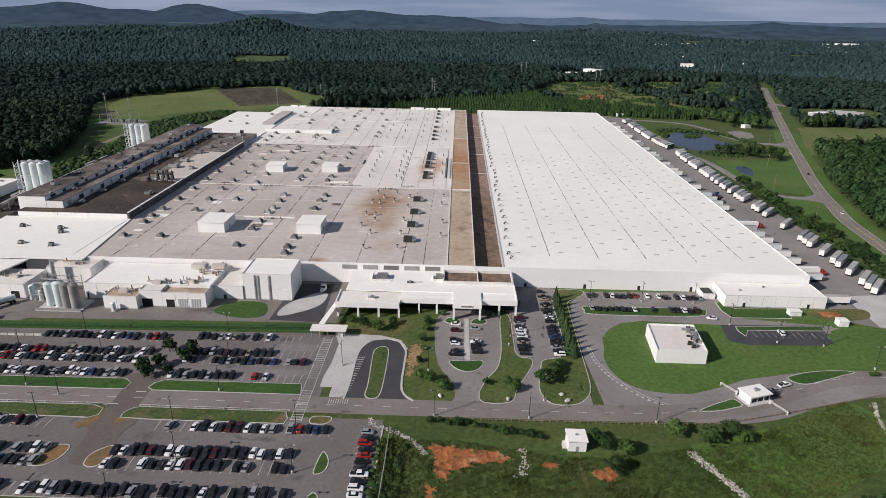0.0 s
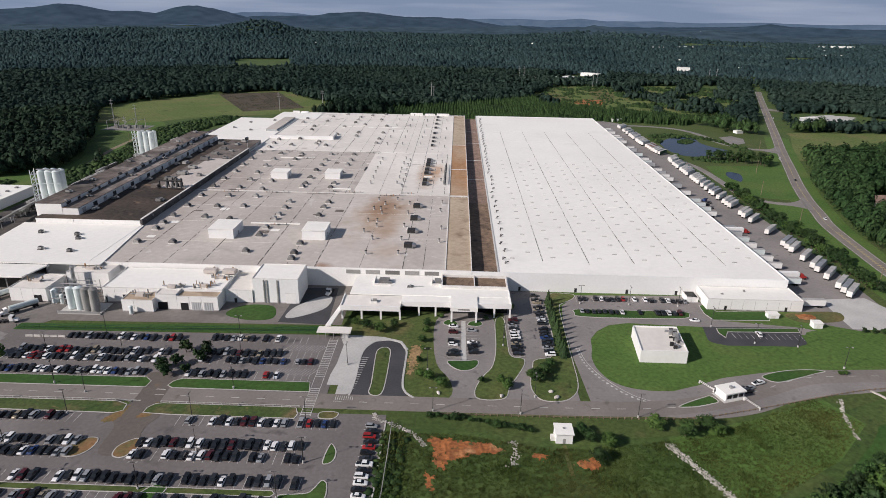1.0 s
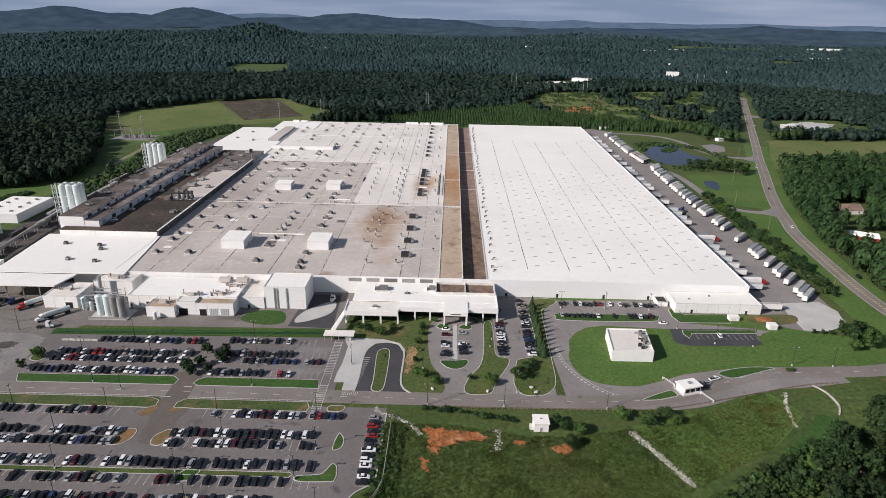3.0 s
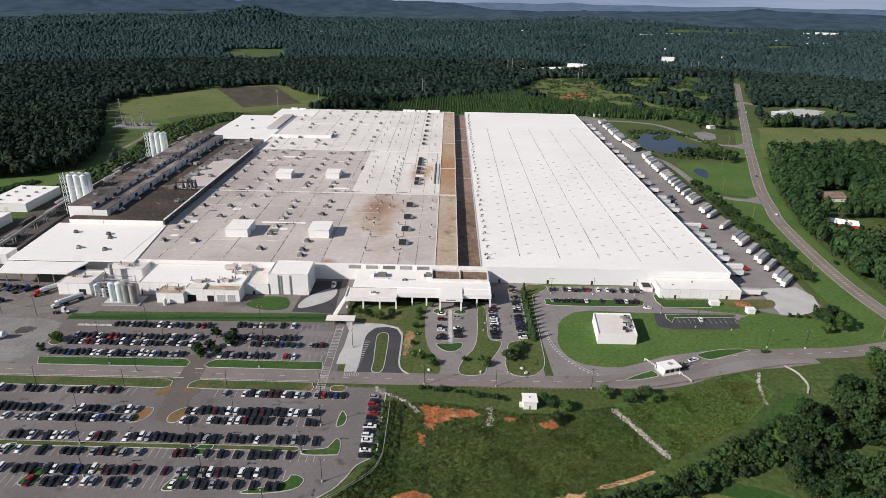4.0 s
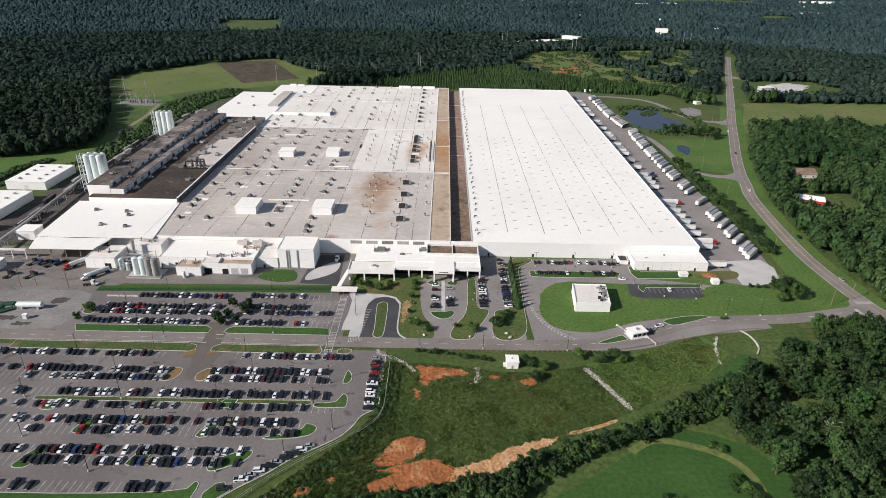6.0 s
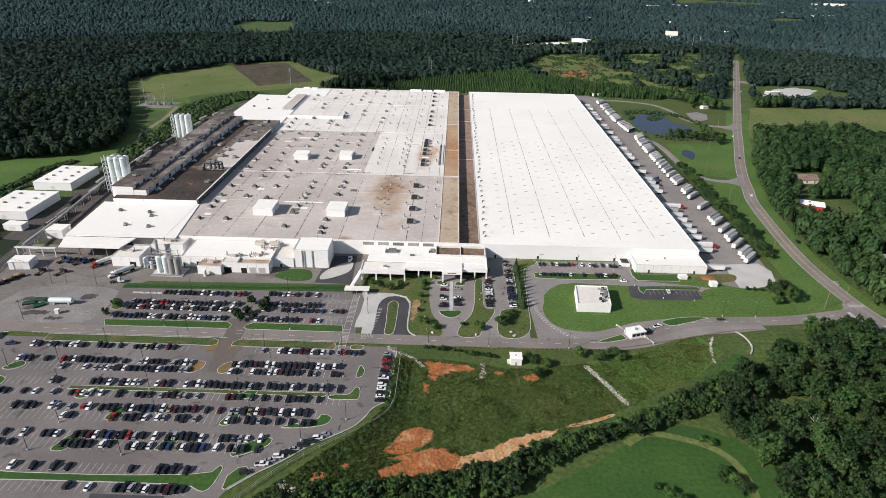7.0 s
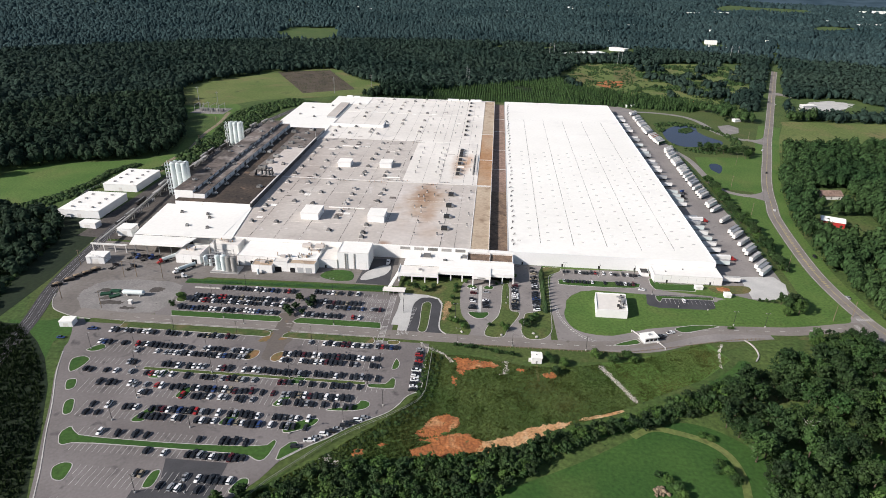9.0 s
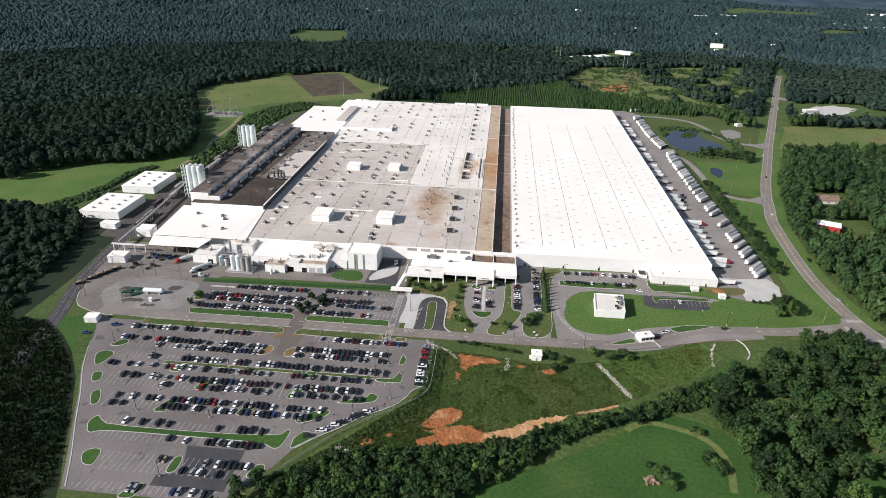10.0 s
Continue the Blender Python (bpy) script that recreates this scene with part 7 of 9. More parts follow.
def car_parts(kind):
    body, glass = Geo(), Geo()
    if kind == "sedan":
        L, W, wheel = 2.35, 0.9, 0.33
        body.loft([ring(-L, 0.42, 0.86, 0.72, 0.68), ring(-L + 0.15, 0.28, 0.98, 0.84, 0.8), ring(-1.35, 0.24, 1.0, W, 0.86), ring(0.6, 0.24, 0.98, W, 0.86), ring(1.5, 0.26, 0.9, W, 0.84), ring(L - 0.15, 0.3, 0.74, 0.82, 0.78), ring(L, 0.42, 0.62, 0.68, 0.64)])
        glass.loft([[(-1.75, -0.74, 0.97), (-1.75, 0.74, 0.97), (-1.0, 0.6, 1.39), (-1.0, -0.6, 1.39)], [(1.15, -0.76, 0.95), (1.15, 0.76, 0.95), (0.3, 0.6, 1.41), (0.3, -0.6, 1.41)]])
        body.box(-1.02, -0.6, 1.39, 0.3, 0.6, 1.45)
        ax = 1.4
    elif kind == "suv":
        L, W, wheel = 2.35, 0.94, 0.37
        body.loft([ring(-L, 0.45, 1.08, 0.82, 0.78), ring(-L + 0.12, 0.32, 1.12, 0.9, 0.86), ring(0.6, 0.3, 1.12, W, 0.9), ring(1.4, 0.3, 1.08, W, 0.88), ring(L - 0.15, 0.34, 0.98, 0.88, 0.84), ring(L, 0.46, 0.84, 0.76, 0.72)])
        glass.loft([[(-2.25, -0.8, 1.1), (-2.25, 0.8, 1.1), (-1.95, 0.68, 1.66), (-1.95, -0.68, 1.66)], [(1.2, -0.8, 1.1), (1.2, 0.8, 1.1), (0.4, 0.68, 1.66), (0.4, -0.68, 1.66)]])
        body.box(-2.0, -0.7, 1.66, 0.45, 0.7, 1.74)
        ax = 1.42
    elif kind == "pickup":
        L, W, wheel = 2.85, 0.98, 0.4
        body.loft([ring(-L, 0.5, 1.05, 0.9, 0.9), ring(-L + 0.1, 0.42, 1.1, 0.96, 0.94), ring(-0.75, 0.4, 1.1, W, 0.95)])
        body.loft([ring(-0.75, 0.4, 1.16, W, 0.95), ring(1.3, 0.4, 1.14, W, 0.94), ring(L - 0.15, 0.44, 1.06, 0.94, 0.9), ring(L, 0.55, 0.92, 0.86, 0.82)])
        glass.loft([[(-0.8, -0.84, 1.12), (-0.8, 0.84, 1.12), (-0.62, 0.72, 1.72), (-0.62, -0.72, 1.72)], [(1.55, -0.84, 1.12), (1.55, 0.84, 1.12), (0.75, 0.72, 1.72), (0.75, -0.72, 1.72)]])
        glass.box(-L + 0.14, -0.78, 1.1, -0.95, 0.78, 1.115)
        body.box(-0.66, -0.74, 1.72, 0.8, 0.74, 1.79)
        ax = 1.75
    else:
        L, W, wheel = 2.1, 0.88, 0.32
        body.loft([ring(-L, 0.42, 0.95, 0.74, 0.7), ring(-L + 0.12, 0.28, 1.02, 0.84, 0.8), ring(0.6, 0.25, 1.0, W, 0.85), ring(1.3, 0.27, 0.92, W, 0.83), ring(L - 0.12, 0.3, 0.78, 0.8, 0.76), ring(L, 0.42, 0.66, 0.68, 0.64)])
        glass.loft([[(-2.0, -0.74, 0.99), (-2.0, 0.74, 0.99), (-1.6, 0.62, 1.44), (-1.6, -0.62, 1.44)], [(1.05, -0.75, 0.97), (1.05, 0.75, 0.97), (0.25, 0.62, 1.46), (0.25, -0.62, 1.46)]])
        body.box(-1.62, -0.62, 1.44, 0.28, 0.62, 1.51)
        ax = 1.28
    tyre = Geo().tube((0, -0.12, 0), (0, 0.12, 0), wheel, 10)
    return body, glass, tyre, ax, W, wheel


KINDS = ("sedan", "suv", "pickup", "hatchback")
KIND_WORD = {"sedan": "four-door sedan", "suv": "boxy sport utility car", "pickup": "pickup truck", "hatchback": "compact hatchback"}
CAR_PROTO = {}
for kind in KINDS:
    body, glass, tyre, ax, W, wheel = car_parts(kind)
    glass_me, tyre_me = to_mesh("glazing", glass, M["glass"]), to_mesh("wheel", tyre, M["tyre"])
    for colour, (rgb, weight) in PAINTS.items():
        if kind == KINDS[0]:
            M["paint_" + colour] = paint(colour, rgb)
        CAR_PROTO[kind, colour] = (to_mesh("body", body, M["paint_" + colour]), glass_me, tyre_me, ax, W, wheel)
r4 = random.Random(21)
COLOURS, WEIGHTS = list(PAINTS), [v[1] for v in PAINTS.values()]
CARS = {}


def wheel_bar(xs, radius, half):
    """Wheels on one floor pan, as a single side profile drawn across the width."""
    low, pts = radius * 0.75, []
    for sx in xs:
        pts += [(sx + radius * math.sin(a), radius - radius * math.cos(a)) for a in (-1.35, -0.9, -0.45, 0, 0.45, 0.9, 1.35)]
    pts += [(xs[-1] + radius * 0.8, radius * 1.4), (xs[0] - radius * 0.8, radius * 1.4)]
    n = len(pts)
    g = Geo()
    g.add([(x, -half, z) for x, z in pts] + [(x, half, z) for x, z in pts], [tuple(range(n)), tuple(range(n, 2 * n))[::-1]] + [(i, n + i, n + (i + 1) % n, (i + 1) % n) for i in range(n)])
    return g


def car(x, y, turn, group, kind=None, colour=None, z=0.09, where="parked in a marked bay", near=False):
    kind = kind or r4.choices(KINDS, (38, 32, 16, 14))[0]
    colour = colour or r4.choices(COLOURS, WEIGHTS)[0]
    m = pose(x, y, z, 0, 0, turn)
    label = "%s %s %s" % (colour, KIND_WORD[kind], where)
    near = group == "cars in the south car park" and y < -162
    key = (kind, colour, where, group, near)
    if key in CARS:
        return copy_thing(CARS[key], m)
    body, glass, tyre, ax, W, wheel = CAR_PROTO[kind, colour]
    t = thing(kind + "_car" if kind != "pickup" else "pickup_truck", label, "car" if kind != "pickup" else "pickup truck", group, at=(x, y, z), turn=turn)
    t.scale = (0.91, 0.92, 0.94)
    part("body", body, None, t)
    part("glazing", glass, None, t, "dark tinted glass")
    if not near:
        part("undercarriage", wheel_bar((-ax, ax), wheel, W), M["tyre"], t, "black wheels and axles")
    for sx in (-ax, ax) if near else ():
        for sy in (-W + 0.06, W - 0.06):
            w = part("wheel", tyre, None, t)
            w.location = (sx, sy, wheel)
    CARS[key] = t
    return t


STALL = 2.64
line_geo = Geo()


def stall_line(x, y, turn, length=5.2, w=0.15):
    c, s = math.cos(radians(turn)), math.sin(radians(turn))
    dx, dy = c * length / 2, s * length / 2
    ex, ey = -s * w / 2, c * w / 2
    z = 0.096
    line_geo.add([(x - dx - ex, y - dy - ey, z), (x + dx - ex, y + dy - ey, z), (x + dx + ex, y + dy + ey, z), (x - dx + ex, y - dy + ey, z)], [(0, 1, 2, 3)])


def row(x0, x1, y, fill, group, face=90, lines=True, skew=0, empty=()):
    """A row of bays along x, cars nosed towards +y or -y."""
    n = int(round((x1 - x0) / STALL))
    for i in range(n + 1):
        x = x0 + i * STALL
        if lines:
            stall_line(x, y, 90 + skew)
        f = fill(x) if callable(fill) else fill
        if i < n and r4.random() < f:
            turn = face if r4.random() < 0.8 else face + 180
            car(x + STALL / 2 + r4.uniform(-0.15, 0.15), y + r4.uniform(-0.35, 0.35), turn + skew + r4.uniform(-2, 2), group)


def column(y0, y1, x, fill, group, face=0, lines=True, step=STALL):
    n = int(round((y1 - y0) / step))
    for i in range(n + 1):
        y = y0 + i * step
        if lines:
            stall_line(x, y, 0)
        if i < n and r4.random() < fill:
            car(x + r4.uniform(-0.3, 0.3), y + step / 2, face + r4.choice((0, 0, 180)) + r4.uniform(-2, 2), group)


def steps(*pairs):
    """Fill by stretches: (up to this x, fraction)."""
    def f(x):
        for lim, v in pairs:
            if x < lim:
                return v
        return pairs[-1][1]
    return f


G = "cars in the south car park"
row(-222, -146, -107.5, steps((-205, 0.7), (-196, 0.9), (-190, 0.2), (-178, 0.8), (-146, 0.8)), G, -90, skew=-2)
row(-112, -60, -107.5, steps((-103, 0.1), (-60, 0.93)), G, 90)
for yc, a, b, north, south in (
        (-122, -222, -138, steps((-216, 0.7), (-205, 0.05), (-192, 0.5), (-138, 0.85)), steps((-200, 0.02), (-190, 0.45), (-172, 0.7), (-138, 0.92))),
        (-122, -120, -66, 0.95, 0.93),
        (-139.2, -218, -66, steps((-200, 0.12), (-192, 0.7), (-180, 0.2), (-66, 0.86)), steps((-200, 0.55), (-185, 0.6), (-172, 0.7), (-120, 0.6), (-90, 0.85), (-66, 0.55))),
        (-155, -208, -74, steps((-200, 0.15), (-182, 0.75), (-176, 0.4), (-74, 0.88)), steps((-180, 0.12), (-160, 0.5), (-130, 0.75), (-74, 0.7))),
        (-171.3, -199, -92, steps((-170, 0.5), (-92, 0.75)), steps((-170, 0.45), (-130, 0.7), (-92, 0.6)))):
    gap = 3.9 if yc == -139.2 else 2.75
    row(a, b, yc + gap, north, G, -90)
    row(a, b, yc - gap, south, G, 90)
row(-190, -110, -186, steps((-176, 0.25), (-155, 0.6), (-138, 0.1), (-110, 0.55)), G, -90, skew=-4)
row(-188, -112, -195.2, steps((-158, 0.0), (-148, 0.75), (-140, 0.3), (-112, 0.85)), G, 90, skew=-4)
row(-178, -112, -207.8, steps((-158, 0.0), (-150, 0.7), (-138, 0.3), (-130, 0.5), (-112, 0.7)), G, -90, skew=-4)
row(-176, -112, -213.2, steps((-148, 0.0), (-138, 0.45), (-112, 0.55)), G, 90, skew=-4)
row(-182, -122, -224.6, steps((-160, 0.05), (-152, 0.4), (-140, 0.1), (-122, 0.45)), G, -90, skew=-4)
column(-143.5, -107.5, -47.4, 1.0, G)
for i in range(11):
    t = i / 10
    stall_line(-66 - 26 * t, -163.5 - 21.5 * t, 8)
    if r4.random() < 0.85:
        car(-67 - 26 * t, -164.5 - 21.5 * t, 8 + r4.uniform(-3, 3), G)
G = "cars in the north car park"
row(-180, -132, -54.2, 0.92, G, -90)
row(-121, -82, -52.6, steps((-92, 0.85), (-82, 0.25)), G, -90)
for a, b, y, f, face in ((-193, -132, -65.2, 0.96, -90), (-193, -132, -70.6, 0.96, 90), (-120, -88, -64.2, 0.96, -90), (-120, -88, -69.6, 0.96, 90), (-196, -134, -79.6, 0.95, -90), (-121, -88, -79.6, 0.96, -90), (-88, -76, -64.2, 0.12, -90), (-88, -76, -69.6, 0.2, 90), (-88, -74, -79.6, 0.2, -90)):
    row(a, b, y, f, G, face)
for k in range(13):
    for y in (-58.5, -76):
        stall_line(-88 + k * 1.2, y, 62, 5.6)
G = "cars before the lobby"
column(-62, -35, -21.4, 0.5, G)
column(-60, -35, -13.4, 0.4, G)
column(-60, -29, 4.6, 0.9, G)
column(-60, -2, 17.4, 0.92, G, 180)
G = "cars in the visitor car park"
row(37, 90, -5.4, steps((56, 0.8), (66, 0.5), (80, 0.35), (90, 0.95)), G, -90)
row(36, 84, -18.6, steps((50, 0.9), (56, 0.6), (70, 0.45), (85, 0.8)), G, 90)
row(99, 127, -37.4, 0.0, G, 90)
car(110, -36.6, 88, G, "suv", "white", where="parked alone in the small lot")
car(86.5, -25, 176, "cars on the drives", "sedan", "white", where="driving slowly past the lawn")
car(86.4, -80.6, 20, "cars on the drives", "suv", "dark grey", where="stopped beside the gatehouse")
car(92.8, -75, 22, "cars on the drives", "pickup", "white", where="stopped beside the gatehouse")
car(88.2, -78.4, 22, "cars on the drives", "sedan", "silver", where="stopped beside the gatehouse")
for x, y, a, k, c in ((229.5, 132, 74, "sedan", "white"), (222.5, 40, -92, "suv", "black"), (217, -20, 90, "sedan", "silver"), (288, 320, 68, "pickup", "white"), (262, 238, -112, "sedan", "dark grey"), (-232, -108, 10, "pickup", "dark blue"), (-244, -118, 5, "sedan", "dark blue"), (400, 575, 66, "sedan", "white")):
    car(x, y, a, "cars on the roads", k, c, 0.13, "on the open road")

# ---- rooftop equipment ----
r5 = random.Random(33)


def fan_proto():
    t = thing("roof_fan", "weathered grey box fan on a roof curb", "roof fan", "box fans on the hall roof", at=(*R(-190, 60), RZ))
    part("curb", Geo().box(-1.8, -1.8, 0, 1.8, 1.8, 0.35), M["trim"], t)
    arch = ((-1.5, 0.35), (-1.5, 1.3), (-1.05, 1.95), (-0.2, 2.25), (0.75, 2.05), (1.35, 1.45), (1.35, 0.35))
    part("housing", Geo().loft([[(x, -1.5, z) for x, z in arch], [(x, 1.5, z) for x, z in arch]]), M["fan_pale"], t)
    part("hood", Geo().loft([[(1.35, -1.4, 0.5), (1.35, 1.4, 0.5), (1.35, 1.4, 1.5), (1.35, -1.4, 1.5)], [(2.1, -1.3, 0.45), (2.1, 1.3, 0.45), (1.9, 1.3, 1.1), (1.9, -1.3, 1.1)]]), M["dark"], t, "dark intake hood")
    return t


FAN_XY = []
for x, ys in ((-190, [28, 50, 72, 94, 116, 138, 160, 182, 204, 226, 248]), (-171, [28, 72, 94, 116, 138, 158, 180, 202, 225, 246]), (-154, [70, 94, 117, 135, 157, 205, 226, 246]),
              (-129, [19, 42, 57, 72, 81, 95, 107, 143, 152, 168, 192, 207, 226, 248]), (-104, [9, 19, 31, 81, 96, 108]), (-109.5, [142, 153, 186, 210, 227, 247]),
              (-189, [270, 289, 305, 402, 424]), (-171, [281, 310, 358, 377]), (-164, [410, 442]), (-140, [284, 321, 338, 379]), (-133, [405, 424, 443]), (-106, [427, 466]), (-96, [299, 318, 351, 389]), (-150, [290, 300, 460]), (-120, [330, 350, 395, 455])):
    FAN_XY += [(x + r5.uniform(-0.8, 0.8), y + r5.uniform(-1.2, 1.2)) for y in ys]
first = fan_proto()
for x, y in FAN_XY:
    copy_thing(first, pose(*R(x, y), RZ, 0, 0, r5.choice((0, 0, 0, 180)) + r5.uniform(-3, 3)))


def stack_proto(name, label, h, r, m, group):
    t = thing(name, label, "roof vent", group, at=(*R(-60, 100), RZ))
    part("curb", Geo().box(-0.6, -0.6, 0, 0.6, 0.6, 0.35), M["trim"], t)
    part("pipe", Geo().cyl(0, 0, 0.35, h, r, 10), M[m], t)
    part("cap", Geo().cyl(0, 0, h, h + 0.35, r * 1.7, 10, r * 0.5), M["dark"], t)
    return t


s1 = stack_proto("roof_stack", "upright steel exhaust stack on the roof", 2.0, 0.45, "steel", "exhaust stacks on the hall roof")
STK = [(-83, y) for y in (158, 172, 188, 203, 219, 234)] + [(-64, y) for y in (160, 174, 190, 201, 221, 237)] + [(-51, y) for y in (21, 43, 65, 88, 110)]
STK += [(x, y) for x in (-86, -72, -55) for y in (297, 330, 358, 394, 429, 462)] + [(-73, 54), (-73, 73), (-73, 96), (-72, 117), (-67, 20), (-67, 42), (-67, 63), (-68, 73), (-67, 87), (-68, 96), (-67, 108), (-60, 117), (-30, 40), (-30, 62), (-31, 96), (-30, 112)]
STK += [(-60, y) for y in (150, 166, 182, 196, 214, 230)] + [(-33, y) for y in (170, 200, 228, 290, 330, 380, 430)]
for x, y in STK:
    copy_thing(s1, pose(*R(x + r5.uniform(-0.4, 0.4), y + r5.uniform(-1, 1)), RZ, 0, 0, r5.uniform(0, 360)))


def big_fan(x, y, w, l, h):
    t = thing("exhaust_fan", "big black hooded exhaust fan on the roof", "roof fan", "black exhaust fans", at=(*R(x, y), RZ))
    part("curb", Geo().box(-w / 2 - 0.2, -l / 2 - 0.2, 0, w / 2 + 0.2, l / 2 + 0.2, 0.4), M["fan_grey"], t)
    part("housing", Geo().box(-w / 2, -l / 2, 0.4, w / 2 - 0.6, l / 2, h), M["dark"], t)
    part("hood", Geo().loft([[(w / 2 - 0.6, -l / 2, 0.5), (w / 2 - 0.6, l / 2, 0.5), (w / 2 - 0.6, l / 2, h), (w / 2 - 0.6, -l / 2, h)], [(w / 2 + 1.2, -l / 3, 0.7), (w / 2 + 1.2, l / 3, 0.7), (w / 2 + 1.2, l / 3, h * 0.7), (w / 2 + 1.2, -l / 3, h * 0.7)]]), M["steel"], t, "steel discharge duct")
    part("stay", Geo().tube((w / 2 + 1, 0, h * 0.6), (w / 2 + 3, 0, 0.1), 0.08, 6), M["steel"], t)
    return t


for y in (32, 55, 78, 103):
    big_fan(-46, y, 5, 4.2, 2.4)
for y in (158, 169, 189, 201, 215, 224, 233):
    big_fan(-44, y, 4, 4.5, 2.0)
for y in (294, 313, 331, 354, 386, 410, 435, 455, 470):
    big_fan(-44, y, 3, 3.5, 1.7)

# pipework along the expansion curb and a rack of dark risers at the strip
def curb_pipes(x, y, n, seed):
    r = random.Random(seed)
    t = thing("roof_pipework", "low run of steel pipes and valves on the roof", "pipework", "pipe runs on the hall roof", at=(*R(x, y), RZ))
    for k in range(n):
        a, b = k * 2.1 + r.uniform(-0.6, 0.6), r.uniform(-0.8, 0.8)
        part("riser", Geo().tube((a, b, 0), (a, b, r.uniform(0.6, 1.5)), 0.16, 7), M[r.choice(("dark", "steel", "roof_rust"))], t)
    part("pipe", Geo().tube((-0.5, 0.3, 0.45), (n * 2.1, 0.3, 0.45), 0.14, 7), M["steel"], t)
    part("valve_box", Geo().box(n * 0.8, -0.5, 0, n * 0.8 + 1.3, 0.2, 0.8), M["fan_grey"], t)
    return t


for k, (x, y, n) in enumerate(((-178, 128, 5), (-150, 128.5, 8), (-122, 128, 9), (-97, 133, 6), (-72, 127.5, 8), (-108, 134, 4), (-58, 134, 4), (-128, 62, 5), (-170, 258, 6), (-100, 258, 7), (-150, 232, 5))):
    curb_pipes(x, y, n, 400 + k)
rack = thing("pipe_rack", "tall rack of sooty risers beside the rusty strip", "pipework", at=(*R(-29.5, 160), RZ))
for k in range(14):
    y = k * 4.4
    part("riser", Geo().tube((0, y, 0), (0, y, 2.2 + (k % 3) * 0.7), 0.25, 8), M["dark"], rack)
part("header", Geo().tube((0, -1, 1.8), (0, 60, 1.8), 0.28, 8), M["dark"], rack)
part("walkway", Geo().box(-1.4, -1, 0.5, -0.5, 60, 0.62), M["fan_grey"], rack)

# low vents and edge pipes on the white roof
vent = single("roof_vent", Geo().loft([[(-1.3, -0.35, 0), (1.3, -0.35, 0), (1.3, 0.35, 0), (-1.3, 0.35, 0)], [(-1.2, -0.22, 0.34), (1.2, -0.22, 0.34), (1.2, 0.22, 0.34), (-1.2, 0.22, 0.34)]]), M["vent_pale"], "low grey slot vent on the white roof", "roof vent", "slot vents on the white roof", at=(X0 + 8, Y0 + 20, RZ))
for i in range(6):
    for j in range(16):
        for dx in (6.5, 16.5):
            if (i, j, dx) != (0, 0, 6.5) and i + dx / 23 > 0.4:
                copy_thing(vent, pose(X0 + i * 23.2 + dx + r5.uniform(-0.5, 0.5), Y0 + 22 + j * 14.2 + (7 if dx > 10 else 0), RZ, 0, 0, r5.uniform(-4, 4)))
gas = thing("roof_pipe", "thin steel relief pipe at the roof edge", "roof pipe", "relief pipes along the valley", at=(X0 + 4, Y0 + 12, RZ))
part("pipe", Geo().tube((0, 0, 0), (0, 0, 1.7), 0.2, 7), M["dark"], gas)
part("elbow", Geo().tube((0, 0, 1.6), (1.5, 0.1, 1.4), 0.2, 7), M["dark"], gas)
part("side_pipe", Geo().tube((-0.7, 0.8, 0), (1.1, 0.9, 0.9), 0.16, 7), M["dark"], gas)
for k in range(40):
    copy_thing(gas, pose(X0 + 3.2 + r5.uniform(-0.4, 1.4), Y0 + 18 + k * 11.2 + r5.uniform(-1, 1), RZ, 0, 0, r5.uniform(-30, 30)))

# units on the western bays and on the white bay
def rtu(x, y, z, w, l, h, label="dirty grey rooftop air unit"):
    t = thing("rooftop_unit", label, "air unit", "air units on the western bays", at=(*R(x, y), z), turn=r5.uniform(-3, 3))
    part("skid", Geo().box(-w / 2, -l / 2, 0, w / 2, l / 2, 0.3), M["dark"], t)
    part("housing", Geo().box(-w / 2 + 0.2, -l / 2 + 0.2, 0.3, w / 2 - 0.6, l / 2 - 0.2, h), M["fan_grey"], t)
    part("duct", Geo().box(w / 2 - 0.6, -l / 5, 0.3, w / 2 + 0.8, l / 5, h * 0.7), M["steel"], t)
    part("fan_ring", Geo().cyl(-w / 6, 0, h, h + 0.2, min(w, l) * 0.28, 12), M["dark"], t)
    return t


for x, y, w, l, h in ((-220, 140.5, 8, 5, 2.6), (-219, 158, 7, 5, 2.4), (-219, 176, 6, 4, 2.2), (-220, 204, 7, 5, 2.6), (-219, 223, 6, 4, 2.2), (-219, 242, 6, 4, 2.2), (-228, 264, 6, 5, 2.6), (-206, 210, 4, 3, 1.8), (-205.5, 155, 3.4, 3.4, 1.8), (-214, 262, 4, 4, 2), (-210, 236, 4, 3, 1.8), (-206, 92, 4, 4.5, 1.8), (-212, 275, 5, 4, 2.2), (-230, 190, 4, 5, 2)):
    rtu(x, y, 12.65, w, l, h)
for x, y in ((-257, 84), (-258, 112), (-259.5, 165), (-256.5, 182), (-258, 281), (-255, 238)):
    rtu(x, y, 19.25, 3.4, 3.0, 1.6)
for k in range(4):
    rtu(-243.5 - r5.uniform(0, 2), 84 + k * 52, 16.85, 2.6, 3.4, 1.3)
for k in range(9):
    rtu(-235.5, 72 + k * 23, 12.65, 3, 5, 1.7)
for x, y in ((-247, 38), (-226, 36), (-232, 14), (-216, 12), (-222, 30)):
    rtu(x, y, 9.7, 2.6, 2.6, 1.4, "grey air unit on the clean white roof")
for x, y in ((-230, 350), (-250, 360), (-244, 395), (-222, 410)):
    rtu(x, y, 9.45, 2.6, 2.6, 1.3, "grey air unit on the clean white roof")
tower_lat = thing("scrubber", "clutter of dark scrubber towers and walkways on the roof", "scrubber", at=(*R(-210, 121), 12.65))
